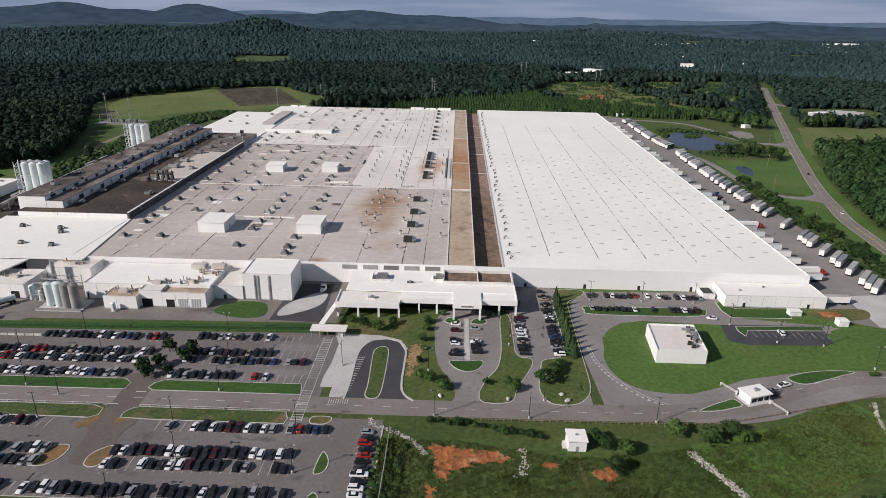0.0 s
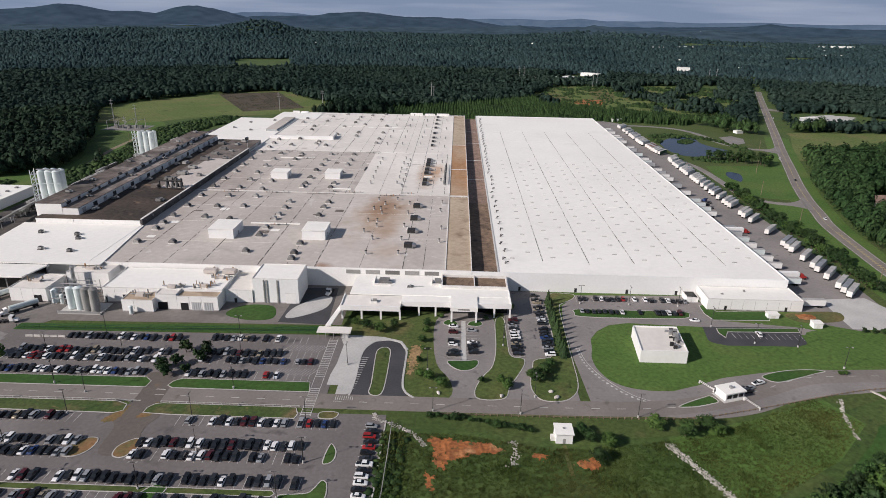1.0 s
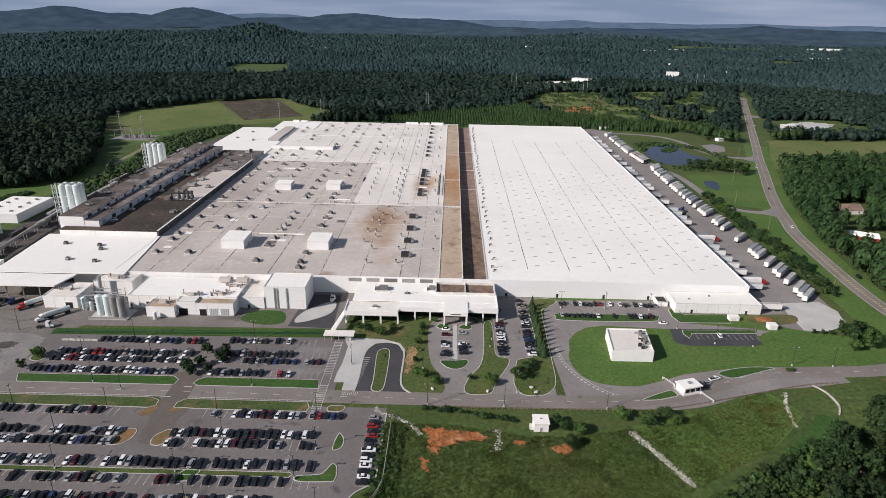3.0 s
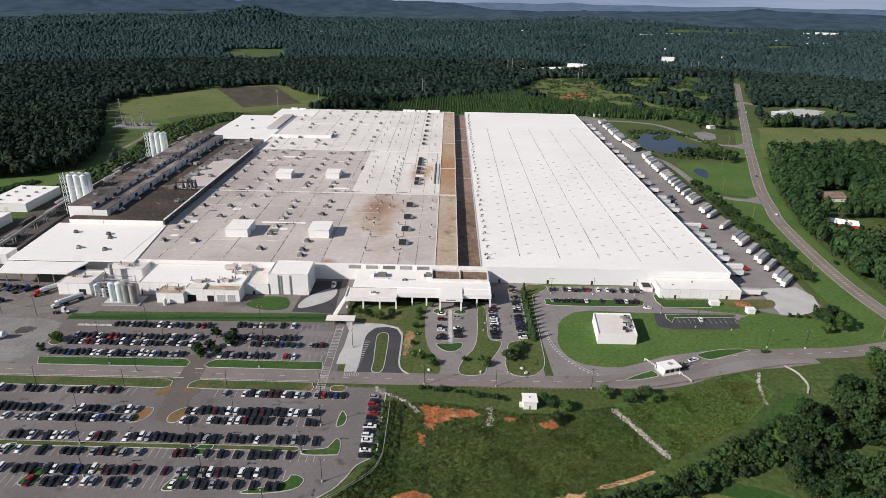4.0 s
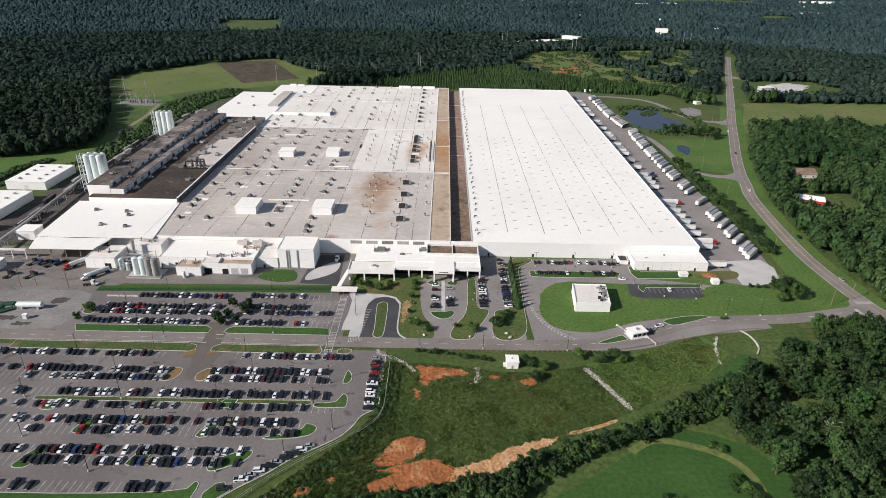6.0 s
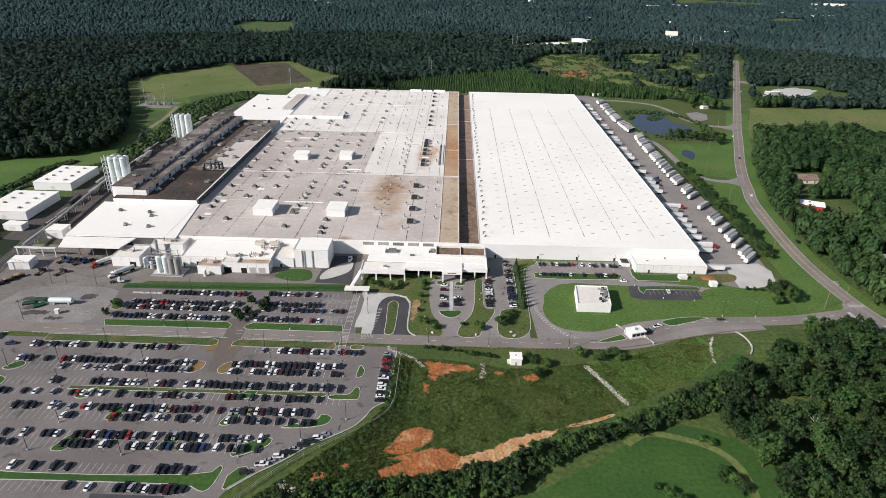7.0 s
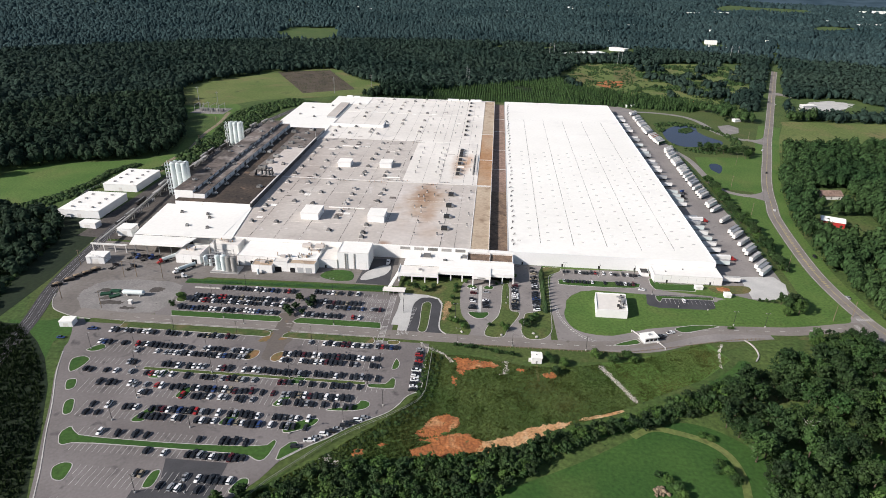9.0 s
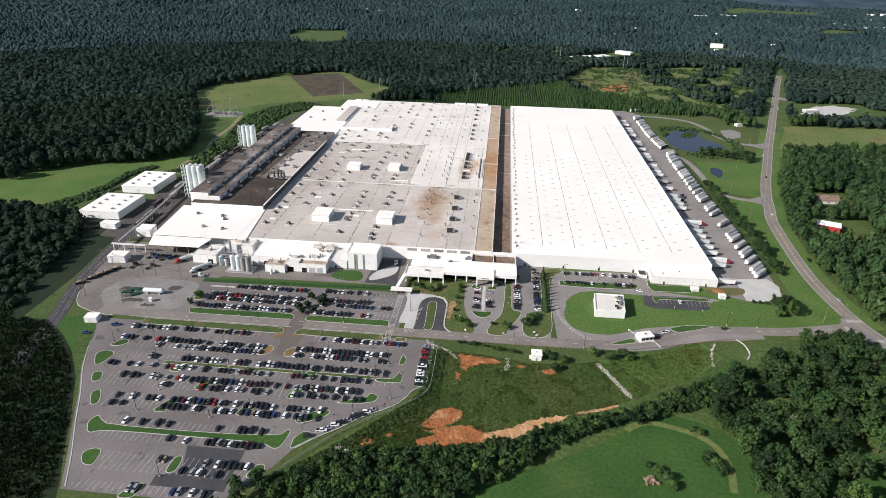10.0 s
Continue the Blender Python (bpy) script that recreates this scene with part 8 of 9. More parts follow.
for x, y in ((-4, 0), (-1, 1.5), (2.5, 0), (5, 1)):
    part("vessel", Geo().cyl(x, y, 1.4, 4.4, 0.95, 12).cyl(x, y, 0.3, 1.4, 0.3, 12, 0.95), M["fan_grey"], tower_lat)
    part("riser", Geo().tube((x, y, 4.4), (x, y + 1.5, 6.6), 0.4, 8).tube((x, y + 1.5, 6.6), (x, y + 3.4, 0.2), 0.4, 8), M["dark"], tower_lat)
part("walkway", Geo().box(-10, -3.4, 0.8, 8, -2.2, 1.0), M["dark"], tower_lat)
for k in range(6):
    part("rail_post", Geo().box(-10 + k * 3.5, -3.4, 1.0, -9.9 + k * 3.5, -3.3, 2.0), M["dark"], tower_lat)
part("top_duct", Geo().tube((-9, 0.6, 5.0), (6, 0.6, 5.0), 0.55, 10).tube((-9, 0.6, 5.0), (-9, 0.6, 0.1), 0.5, 8), M["dark"], tower_lat)
part("tank", Geo().box(-14, -1.6, 0.1, -9.8, 1.6, 2.6), M["roof_sooty"], tower_lat, "sooty box tank")
mast = thing("roof_mast", "tall thin steel antenna mast on the roof", "mast", at=(*R(-160, 150), RZ))
part("pole", Geo().cyl(0, 0, 0, 15, 0.16, 8, 0.07), M["steel"], mast)
part("base", Geo().box(-0.8, -0.8, 0, 0.8, 0.8, 0.5), M["trim"], mast)
for k in range(3):
    part("stay", Geo().tube((0, 0, 9), (4 * math.cos(k * 2.1), 4 * math.sin(k * 2.1), 0), 0.03, 5), M["steel"], mast)
mast2 = thing("roof_mast", "tall blue steel mast beside the parapet", "mast", at=(*R(-200, 247), 13.35))
part("pole", Geo().cyl(0, 0, 0, 9, 0.2, 8), M["steel"], mast2)
part("head", Geo().box(-1.2, -1.2, 7, 1.2, 1.2, 9.5), M["glass"], mast2, "dark blue box head")


# pipes and dust collectors on the process blocks
def plant_pipe(x, y, z, n, seed, label):
    r = random.Random(seed)
    t = thing("roof_pipework", label, "pipework", at=(x, y, z))
    for k in range(n):
        a, b = r.uniform(-5, 5), r.uniform(-2.5, 2.5)
        part("pipe", Geo().tube((a, b, 0), (a, b, r.uniform(0.8, 2.6)), r.uniform(0.15, 0.4), 8), M[r.choice(("steel", "wood", "roof_rust", "fan_grey", "roof_tan"))], t)
    part("header", Geo().tube((-5, 0, 0.7), (5, 0.8, 0.7), 0.3, 8), M["steel"], t)
    part("box", Geo().box(-2.4, -1.2, 0, 1.2, 0.9, 1.1), M["roof_stained"], t)
    return t


plant_pipe(-162, -26, 5.7, 7, 1, "rusty pipes and vents on a low roof")
plant_pipe(-150, -20, 7.5, 6, 2, "red-brown pipes on an annex roof")
plant_pipe(-136, -18, 7.3, 12, 3, "dusty brown pipes and hoods on a roof")
plant_pipe(-132, -8, 7.3, 9, 4, "dusty brown pipes and hoods on a roof")
plant_pipe(-215, -16, 6.7, 6, 5, "steel vents on a white roof")
plant_pipe(-196, -4, 8.5, 6, 6, "steel vents on a white roof")
dust = thing("dust_collector", "tan dust collectors on the hall edge", "dust collector", at=(-134, -3, 7.3))
for x in (-5, 4):
    part("hopper", Geo().box(x - 3, -1.6, 0.6, x + 3, 1.6, 2.4), M["roof_stained"], dust)
    part("duct", Geo().tube((x, 1.6, 1.2), (x, 5, 1.2), 0.45, 9), M["roof_tan"], dust)
pipes = thing("process_pipes", "tangle of steel pipes beside the silos", "pipework", at=(-196, -20, 0))
for k in range(12):
    y, z = -6 + k * 1.1, 3 + (k % 4) * 1.3
    part("pipe", Geo().tube((-8 + k % 3, y, z), (10 - k % 4, y + r5.uniform(-1, 1), z), 0.22, 7), M["steel"], pipes)
for x in (-8, -2, 4, 9):
    part("leg", Geo().box(x - 0.15, -6, 0, x + 0.15, -5.7, 8), M["steel"], pipes)
    part("leg", Geo().box(x - 0.15, 5, 0, x + 0.15, 5.3, 8), M["steel"], pipes)
for x, y, r, h in ((-208, -22, 1.2, 4), (-203.5, -24, 1.4, 6.2), (-199.5, -25, 0.9, 4.5), (-164, -33, 0.9, 3.6)):
    t = thing("process_tank", "upright white process tank in the yard", "tank", "process tanks", at=(x, y, 0))
    part("shell", Geo().cyl(0, 0, 0.4, h, r, 16), M["silo_white"], t)
    part("dome", Geo().cyl(0, 0, h, h + r * 0.5, r, 16, r * 0.3), M["silo_white"], t)
    part("foot", Geo().box(-r, -r, 0, r, r, 0.4), M["concrete"], t)

# ---- barrier blocks, boulders, straw bank ----
block_geo = Geo().prism([(-1.5, -0.3), (1.5, -0.3), (1.5, 0.3), (-1.5, 0.3)], 0, 0.25)
block_geo.prism([(-1.46, -0.15), (1.46, -0.15), (1.46, 0.15), (-1.46, 0.15)], 0.25, 0.82)
block_mesh = to_mesh("concrete_barrier", block_geo, M["kerb"])
for k in range(5):
    single("concrete_barrier", block_mesh, None, "white concrete barrier block on the asphalt", "barrier", "barrier blocks at the bay end", at=(-195.4 + 3.35 * k, -55.35 + 0.06 * k, 0.08), turn=(2, -3, 1, 4, -2)[k])
for k, (x, y, q) in enumerate(((14.3, -84.5, 1.0), (15.9, -87.9, 1.2), (-3.8, -88, 1.0), (-26.4, -87.3, 0.9))):
    bv, bf = lumpy(2, 60 + k, 0.3, -0.6, 1.2)
    single("boulder", fast_mesh("boulder", [(p[0] * q, p[1] * q * 0.7, p[2] * q * 0.6 + 0.3) for p in bv], [tuple(t) for t in bf], M["rock"]), None, "pale landscape boulder on the lawn", "boulder", "boulders on the lobby lawns", at=(x, y, 0.05), turn=40 * k)
eroded([(-39.2, -54.6), (-34.6, -53.4), (-34.2, -60), (-35.4, -68), (-37.6, -76.4), (-38.8, -77), (-38.9, -66)], 41.9, "straw-covered bank beside the drop-off loop", 0.4, "straw", "straw_bank")

# ---- islands and kerbs ----
def island(poly, material, label, z=0.16, smooth=True, name="island"):
    pts = curve_pts(poly, True, 6) if smooth else list(poly)
    pts = pts if area_of(pts) > 0 else pts[::-1]
    inner = offset(pts, 0.34)
    n = len(pts)
    t = thing(name, label, "traffic island", "planted islands", kind="structure")
    g = Geo()
    g.add([(x, y, 0) for x, y in pts] + [(x, y, z + 0.05) for x, y in pts] + [(x, y, z + 0.05) for x, y in inner],
          [(i, (i + 1) % n, n + (i + 1) % n, n + i) for i in range(n)] + [(n + i, n + (i + 1) % n, 2 * n + (i + 1) % n, 2 * n + i) for i in range(n)])
    part("kerb", g, M["kerb"], t, "pale concrete kerb")
    part("bed", slab(inner, z, 0.1), M[material], t)
    return t


for poly in ([(-221.5, -145.7), (-226.4, -136.5), (-222.5, -132.6), (-217, -135), (-218, -143)], [(-214.4, -159.5), (-218, -152.8), (-213.7, -151.5), (-211, -157.7)], [(-204.7, -176.3), (-209, -168.1), (-205.6, -166), (-201.4, -174.6)],
             [(-184.8, -213.5), (-188.3, -208), (-185.6, -204.5), (-181, -205.5), (-180, -213.5)], [(-147, -214), (-147, -206), (-143.5, -205), (-143, -213)], [(-60.4, -125.8), (-60.2, -120.3), (-59.2, -116.7), (-57, -120.2), (-57, -124.3), (-58.6, -126.2)],
             [(-70, -139.6), (-62.5, -138.5), (-60.7, -136.6), (-59.1, -133.3), (-57.3, -134.1), (-56.5, -137.6), (-56.7, -141.1), (-58.3, -142), (-68.6, -142.2)], [(-85.4, -160), (-76.6, -157.1), (-72.2, -154.8), (-71.1, -152.2), (-67.9, -152.5), (-66.1, -154.8), (-68.3, -158.5), (-75.8, -160.6), (-84.3, -161.2)], [(-101, -177.7), (-102.6, -173.8), (-101, -172.2), (-94.4, -168.7), (-88.8, -167), (-87.4, -168.9), (-89.8, -172.8), (-97, -176.9)],
             [(-224, -127), (-219, -121), (-215, -124), (-219, -128)], [(-180, -146), (-176, -140), (-172, -140), (-174, -146)], [(-110, -143), (-106, -137), (-102, -138), (-104, -143)],
             [(-160, -159), (-158, -152), (-154, -152), (-155, -159)], [(-112, -160), (-109, -153), (-105, -153), (-107, -160)], [(-172, -177), (-168, -168), (-164, -168), (-166, -177)], [(-132, -175), (-128, -167), (-124, -168), (-127, -175)],
             [(-160, -229), (-156, -222), (-152, -222), (-154, -229)], [(-112, -213), (-110, -206), (-106, -206), (-106, -213)]):
    island(poly, "lawn", "kerbed green island in the car park")
island(rounded([(-194, -196), (-198.7, -188), (-196, -183), (-193, -186), (-188, -189), (-140, -189), (-106, -187), (-103.5, -182), (-101.5, -184), (-103, -194), (-106, -196), (-112, -192.6), (-150, -192.6), (-188, -193)], 1), "lawn", "long kerbed green median in the car park", smooth=False)
island([(-199, -83.2), (-134, -82.4), (-131, -85), (-131.4, -88.6), (-135, -89), (-196, -89.2)], "lawn", "long kerbed grass strip along the road", smooth=False)
island([(-124.2, -87.6), (-123.4, -84.6), (-120.5, -82.6), (-73.5, -82.6), (-72.4, -89), (-122, -89)], "lawn", "long kerbed grass strip along the road", smooth=False)
for poly in ([(-219, -98), (-182, -97.7), (-137, -97.6), (-132.8, -99.4), (-132.4, -103), (-135, -104.6), (-143, -104.4), (-219, -104.2)], [(-125.4, -104), (-125.4, -101), (-123.4, -98.6), (-121, -98), (-74.9, -98.2), (-73.4, -102), (-74, -104.6), (-115, -104.6)]):
    island(poly, "patchy_grass", "strip of patchy worn grass between road and bays", smooth=False)
island([(-66, -104), (-61, -104), (-60, -100.5), (-66, -100.5)], "dry_grass", "small strip of dry grass by the crossing")
island([(-186, -137.9), (-72, -137.9), (-71, -139.2), (-72, -140.5), (-186, -140.5)], "grass", "narrow grass median between two rows", 0.13, False)
island([(-142, -125.5), (-136, -126.5), (-132.6, -123), (-132.6, -118), (-136, -117.3), (-139, -120)], "dirt_orange", "worn sandy island end")
island([(-124.6, -125.5), (-121, -126.2), (-118.5, -122), (-119, -118), (-121.5, -117.3), (-125, -121)], "dirt_orange", "worn sandy island end")
sheet("bare_dirt", ragged([(-137, -108.5), (-132.6, -102), (-131.6, -100), (-131.4, -103), (-133, -109)], 0.5, 61), 0.135, "dirt_orange", "worn orange dirt at the crossing corner", "soil", False)
sheet("bare_dirt", ragged([(-123, -97.6), (-124.4, -101), (-126.5, -106), (-124.6, -106.5), (-121.8, -104)], 0.4, 62), 0.135, "dirt_orange", "worn orange dirt at the crossing corner", "soil", False)
island([(-99.2, -193.6), (-99.3, -187.8), (-96.4, -183.4), (-93.3, -182.5), (-90.2, -186.6), (-98, -194.4)], "lawn", "kerbed lawn at the corner of the car park", smooth=False)
island([(-201.5, -68.4), (-198, -67.2), (-195.4, -69), (-195.6, -72.6), (-198.4, -73.6), (-201.4, -72)], "grass", "small planted island at the end of the bays")
island([(-51.5, -88), (-51.4, -81), (-52.2, -62), (-51.4, -57.5), (-49, -55.8), (-46.8, -57.5), (-46.1, -64), (-46, -83), (-46.9, -89), (-49.5, -90)], "grass", "kerbed green island in the drop-off loop")
island([(-23.6, -65), (-21.9, -69.3), (-18, -71.9), (-14, -70.8), (-11.4, -66.9), (-12, -63.8), (-17, -64.5)], "lawn", "kerbed planted island before the lobby")
island([(-26.2, -33.9), (-24.1, -30.4), (-20.7, -31.4), (-19.4, -35), (-22.8, -36.3)], "lawn", "kerbed planted bed at the porch")
island([(-15.3, -35), (-13.9, -31.3), (-9.9, -30.8), (-8.7, -33.8), (-10.8, -35.8)], "lawn", "kerbed planted bed at the porch")
island([(-18.3, -66), (-18.2, -31), (-16.2, -31), (-16, -66)], "concrete", "paved walk between the lobby bays", 0.1, False)
island(rounded([(-3.4, -26), (1.5, -26), (1.2, -48), (1.2, -60.8), (7.1, -61.2), (6.9, -66), (2.9, -75.3), (-0.5, -82.3), (-1.8, -89.5), (-8, -91), (-13.3, -90), (-13.7, -84.6), (-10.7, -76), (-6, -68.5), (-4, -54.7)], 2), "garden", "kerbed lawn between the lobby lots", smooth=False)
island(rounded([(20.6, 1), (20.6, -59.8), (10.2, -61.8), (9.2, -68), (7.3, -77.7), (7.2, -84), (10, -90.6), (19.2, -90.2), (24, -84.4), (25.6, -77.6), (26, -59.2), (26.8, -35.6), (27.4, -13.2), (30.3, -10), (36.2, -5), (37.6, 1)], 2), "garden", "kerbed lawn with conifers beside the lane", smooth=False)
island([(33.7, -20), (36, -23.6), (60, -24), (82, -22.8), (86.4, -19.4), (84.6, -15.8), (60, -15.8), (36, -16)], "lawn", "kerbed island in the visitor car park")
island([(57.9, -91.3), (62.2, -88.2), (68, -85.2), (71.8, -83.8), (73.4, -87.4), (69.7, -89.2), (64, -91)], "lawn", "kerbed green wedge beside the gatehouse")
island([(96.4, -70), (101.6, -66.8), (109.8, -64.5), (118.7, -63.6), (123.2, -64.8), (118.3, -66.8), (110, -70.4), (100.6, -73.6)], "lawn", "kerbed green island beyond the gatehouse")
island([(93.8, -31.2), (130.4, -29.4), (129.4, -33.2), (97.8, -34.4), (94.8, -39.6), (93.2, -35.4)], "lawn", "kerbed strip in the small car park", smooth=False)
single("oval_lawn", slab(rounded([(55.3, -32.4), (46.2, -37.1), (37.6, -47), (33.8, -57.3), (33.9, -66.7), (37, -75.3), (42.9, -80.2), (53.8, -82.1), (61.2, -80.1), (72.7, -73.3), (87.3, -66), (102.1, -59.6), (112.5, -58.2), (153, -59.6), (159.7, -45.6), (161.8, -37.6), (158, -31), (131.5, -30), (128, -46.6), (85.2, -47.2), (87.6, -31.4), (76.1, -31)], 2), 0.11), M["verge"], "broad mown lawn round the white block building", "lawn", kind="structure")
island([(94.2, -8.7), (98.1, -6.9), (100.4, -14.4), (124.6, -13.4), (121.2, -22.6), (95.6, -23.4), (93.6, -16.8)], "lawn", "kerbed lawn before the low annex", smooth=False)

single("lot_kerb", ribbon([(-43.4, -104), (-43.4, -120), (-43.4, -137), (-44.4, -142), (-49.8, -147), (-52.8, -153.5), (-58.3, -160.6), (-71.4, -170.2), (-80.6, -179.2), (-88, -185.2), (-97, -194.2)], 0.45, 0.22, 0.2, 4), M["kerb"], "pale concrete kerb along the car park edge", "kerb", kind="structure")
single("lot_kerb", ribbon([(-184, -226.5), (-192.5, -209.5), (-204, -189), (-214, -170), (-227, -147.5), (-235, -130)], 0.45, 0.22, 0.2, 4), M["kerb"], "pale concrete kerb along the car park edge", "kerb", kind="structure")
single("lot_kerb", ribbon([(-277.5, -72), (-275, -79), (-270.6, -86), (-265, -91), (-252, -96), (-240, -97.6)], 0.4, 0.2, 0.2, 4), M["kerb"], "pale kerb round the end of the yard", "kerb", kind="structure")

# ---- painted lines ----
single("parking_lines", line_geo, M["line"], "white painted bay lines on asphalt", "road marking", kind="structure")


def dashes(pts, z, material, label, dash=3.0, gap=6.0, w=0.16, solid=False, shift=0.0):
    c = curve_pts(pts, False, 12)
    g, run, on = Geo(), 0.0, True
    for a, b in zip(c, c[1:]):
        d = Vector((b[0] - a[0], b[1] - a[1]))
        L = d.length
        if L < 1e-6:
            continue
        d /= L
        s = 0.0
        while s < L:
            period = dash + gap
            ph = (run + s) % period
            stepl = min(L - s, (dash - ph) if ph < dash else (period - ph)) + 1e-4
            if solid or ph < dash:
                n = Vector((-d.y, d.x))
                p0, p1 = Vector(a) + d * s + n * shift, Vector(a) + d * min(L, s + stepl) + n * shift
                g.add([(p0.x - n.x * w, p0.y - n.y * w, z), (p1.x - n.x * w, p1.y - n.y * w, z), (p1.x + n.x * w, p1.y + n.y * w, z), (p0.x + n.x * w, p0.y + n.y * w, z)], [(0, 1, 2, 3)])
            s += stepl
        run += L
    return single("road_line", g, M[material], label, "road marking", kind="structure")


dashes(HWY, 0.108, "yellow", "double yellow centre line of the highway", solid=True, w=0.08, shift=0.2)
dashes(HWY, 0.108, "yellow", "double yellow centre line of the highway", solid=True, w=0.08, shift=-0.2)
for sft in (4.4, -4.4):
    dashes(HWY, 0.108, "line", "white edge line of the highway", solid=True, w=0.14, shift=sft)
dashes([(-225, -93), (-190, -93.4), (-134, -93.2), (-67, -94), (-1, -94), (45, -93), (70, -88), (92, -79), (112, -70), (132, -67.5), (157, -65.6), (181, -61.4), (198, -57)], 0.13, "line", "dashed white centre line of the access road", w=0.13)
dashes([(30, -52), (31, -62), (35, -73), (43, -84), (51, -89)], 0.09, "line", "curved white hatched line on the drive", solid=True, w=0.12)
dashes([(29, -52), (30, -62.5), (34, -74), (42, -85), (51, -90.4)], 0.09, "line", "curved white hatched line on the drive", 1.0, 1.2, w=0.4)
dashes([(222.8, 105), (217, 65), (213.6, 40), (212, 15), (211.5, -8)], 0.112, "yellow", "yellow hatched median of the highway", 0.6, 2.2, w=1.2)
hatch = Geo()
for k in range(15):
    y = -86 + k * 1.55
    hatch.box(-59.4 + k * 0.16, y, 0.1, -56.9 + k * 0.16, y + 0.35, 0.104)
for k in range(9):
    hatch.box(-62.6 + k * 0.75, -93.2, 0.13, -62.4 + k * 0.75, -90.6, 0.134)
for k in range(40):
    if not 13 <= k <= 17:
        hatch.box(-72.4, -102.4 + k * 1.3, 0.134, -69.2, -102.1 + k * 1.3, 0.138)
hatch.box(-133, -97.2, 0.14, -129.4, -96.8, 0.144).box(-127, -90.2, 0.14, -123.6, -89.8, 0.144)
for k in range(8):
    hatch.box(204.2, -62 + k * 1.1, 0.135, 206.6, -61.5 + k * 1.1, 0.139)
for k in range(9):
    hatch.box(209.2 + k * 1.15, -48.4 + k * 0.1, 0.135, 209.8 + k * 1.15, -45.4 + k * 0.1, 0.139)
    hatch.box(216.4 + k * 1.15, -70.6 + k * 0.3, 0.135, 217 + k * 1.15, -67.4 + k * 0.3, 0.139)
single("crosswalk", hatch, M["line"], "white hatched crossings and no-parking zones", "road marking", kind="structure")
single("crosswalk_strip", Geo().box(-72.6, -103, 0.132, -72.4, -50, 0.136).box(-69.2, -103, 0.132, -69, -50, 0.136), M["line"], "white edged footpath across the car park", "road marking", kind="structure")

# ---- trailers and trucks ----
def trailer_proto(name, colour, label, reefer=False):
    t = thing(name, label, "trailer", "trailers in the truck yard", at=(0, 0, 0.07))
    part("box", Geo().box(-7.3, -1.28, 1.15, 7.3, 1.28, 4.05), M[colour], t)
    part("roof", Geo().box(-7.3, -1.24, 4.05, 7.3, 1.24, 4.1), M["vent_pale"] if colour != "wall_grey" else M["steel"], t, "pale ribbed roof")
    part("chassis", Geo().box(-6.8, -0.6, 0.85, 7.0, 0.6, 1.15), M["dark"], t)
    part("rear_door", Geo().box(-7.36, -1.2, 1.2, -7.3, 1.2, 4.0), M["trim"], t)
    part("landing_gear", Geo().box(4.3, -0.98, 0, 4.5, 0.98, 1.0), M["steel"], t)
    part("bogie", wheel_bar((-5.6, -4.3), 0.5, 1.22), M["tyre"], t, "black twin axle")
    if reefer:
        part("cooling_unit", Geo().box(7.3, -0.9, 2.2, 7.75, 0.9, 3.9), M["dark"], t)
    return t


m_orange = mat("orange_paint", (0.5, 0.12, 0.03), (0.42, 0.1, 0.03), 0.3, 1.5, 0.5, spread=0.06)
m_green = mat("dark_green_paint", (0.02, 0.07, 0.035), (0.018, 0.055, 0.03), 0.3, 1.5, 0.5, spread=0.06)
M["orange"], M["green"] = m_orange, m_green
T_PROTO = {}
def trailer(x, y, turn, colour):
    m = pose(x, y, 0.07, 0, 0, turn)
    if colour not in T_PROTO:
        words = {"wall_plain": "white box semi-trailer parked in the truck yard", "wall_grey": "grey box semi-trailer parked in the truck yard", "silo_white": "off-white box semi-trailer with a cooling unit", "orange": "orange box semi-trailer parked in the truck yard", "green": "dark green box semi-trailer parked in the yard"}
        T_PROTO[colour] = trailer_proto("semi_trailer", colour, words[colour], colour == "silo_white")
        T_PROTO[colour].matrix_basis = m
        return T_PROTO[colour]
    return copy_thing(T_PROTO[colour], m)


ROWX = ([8, 45, 90, 135, 165, 190, 290, 318, 332, 380, 480], [176, 177.5, 178, 177.5, 177, 177, 178.5, 183, 178, 174, 174])
PARKED = [9, 14.2, 19.4, 31, 41, 46.2, 57, 70, 75.2, 80.4, 101, 124, 134.5, 139.7, 157, 162.2, 167.4, 178, 188, 193.2, 203, 212, 222, 227.2, 232.4, 237.6, 249, 254.2, 259.4, 264.6, 275, 280.2, 285.4, 296, 301.2, 306.4]
for y in PARKED:
    trailer(float(np.interp(y, *ROWX)), y, 48, r5.choice(("wall_plain", "wall_grey", "wall_grey", "silo_white", "wall_plain")))
for k, y in enumerate((330, 335.4, 341, 346.4, 352, 357.4, 363, 374, 379.4, 385, 390.4, 396, 407, 412.4, 418, 423.4, 436, 446, 451.4, 470, 476)):
    trailer(float(np.interp(y, *ROWX)), y, 48, ("green", "wall_plain", "wall_plain", "wall_plain", "orange", "orange")[k] if k < 6 else r5.choice(("wall_plain", "silo_white", "wall_plain", "wall_grey")))
for k in range(44):
    y = Y0 + 6.35 + k * 10.2
    if y > 4 and r5.random() < 0.62:
        trailer(X1 + 7.9, y, 180, r5.choice(("wall_plain", "wall_grey", "silo_white", "wall_plain")))
trailer(146.5, -6.5, 181, "wall_plain")


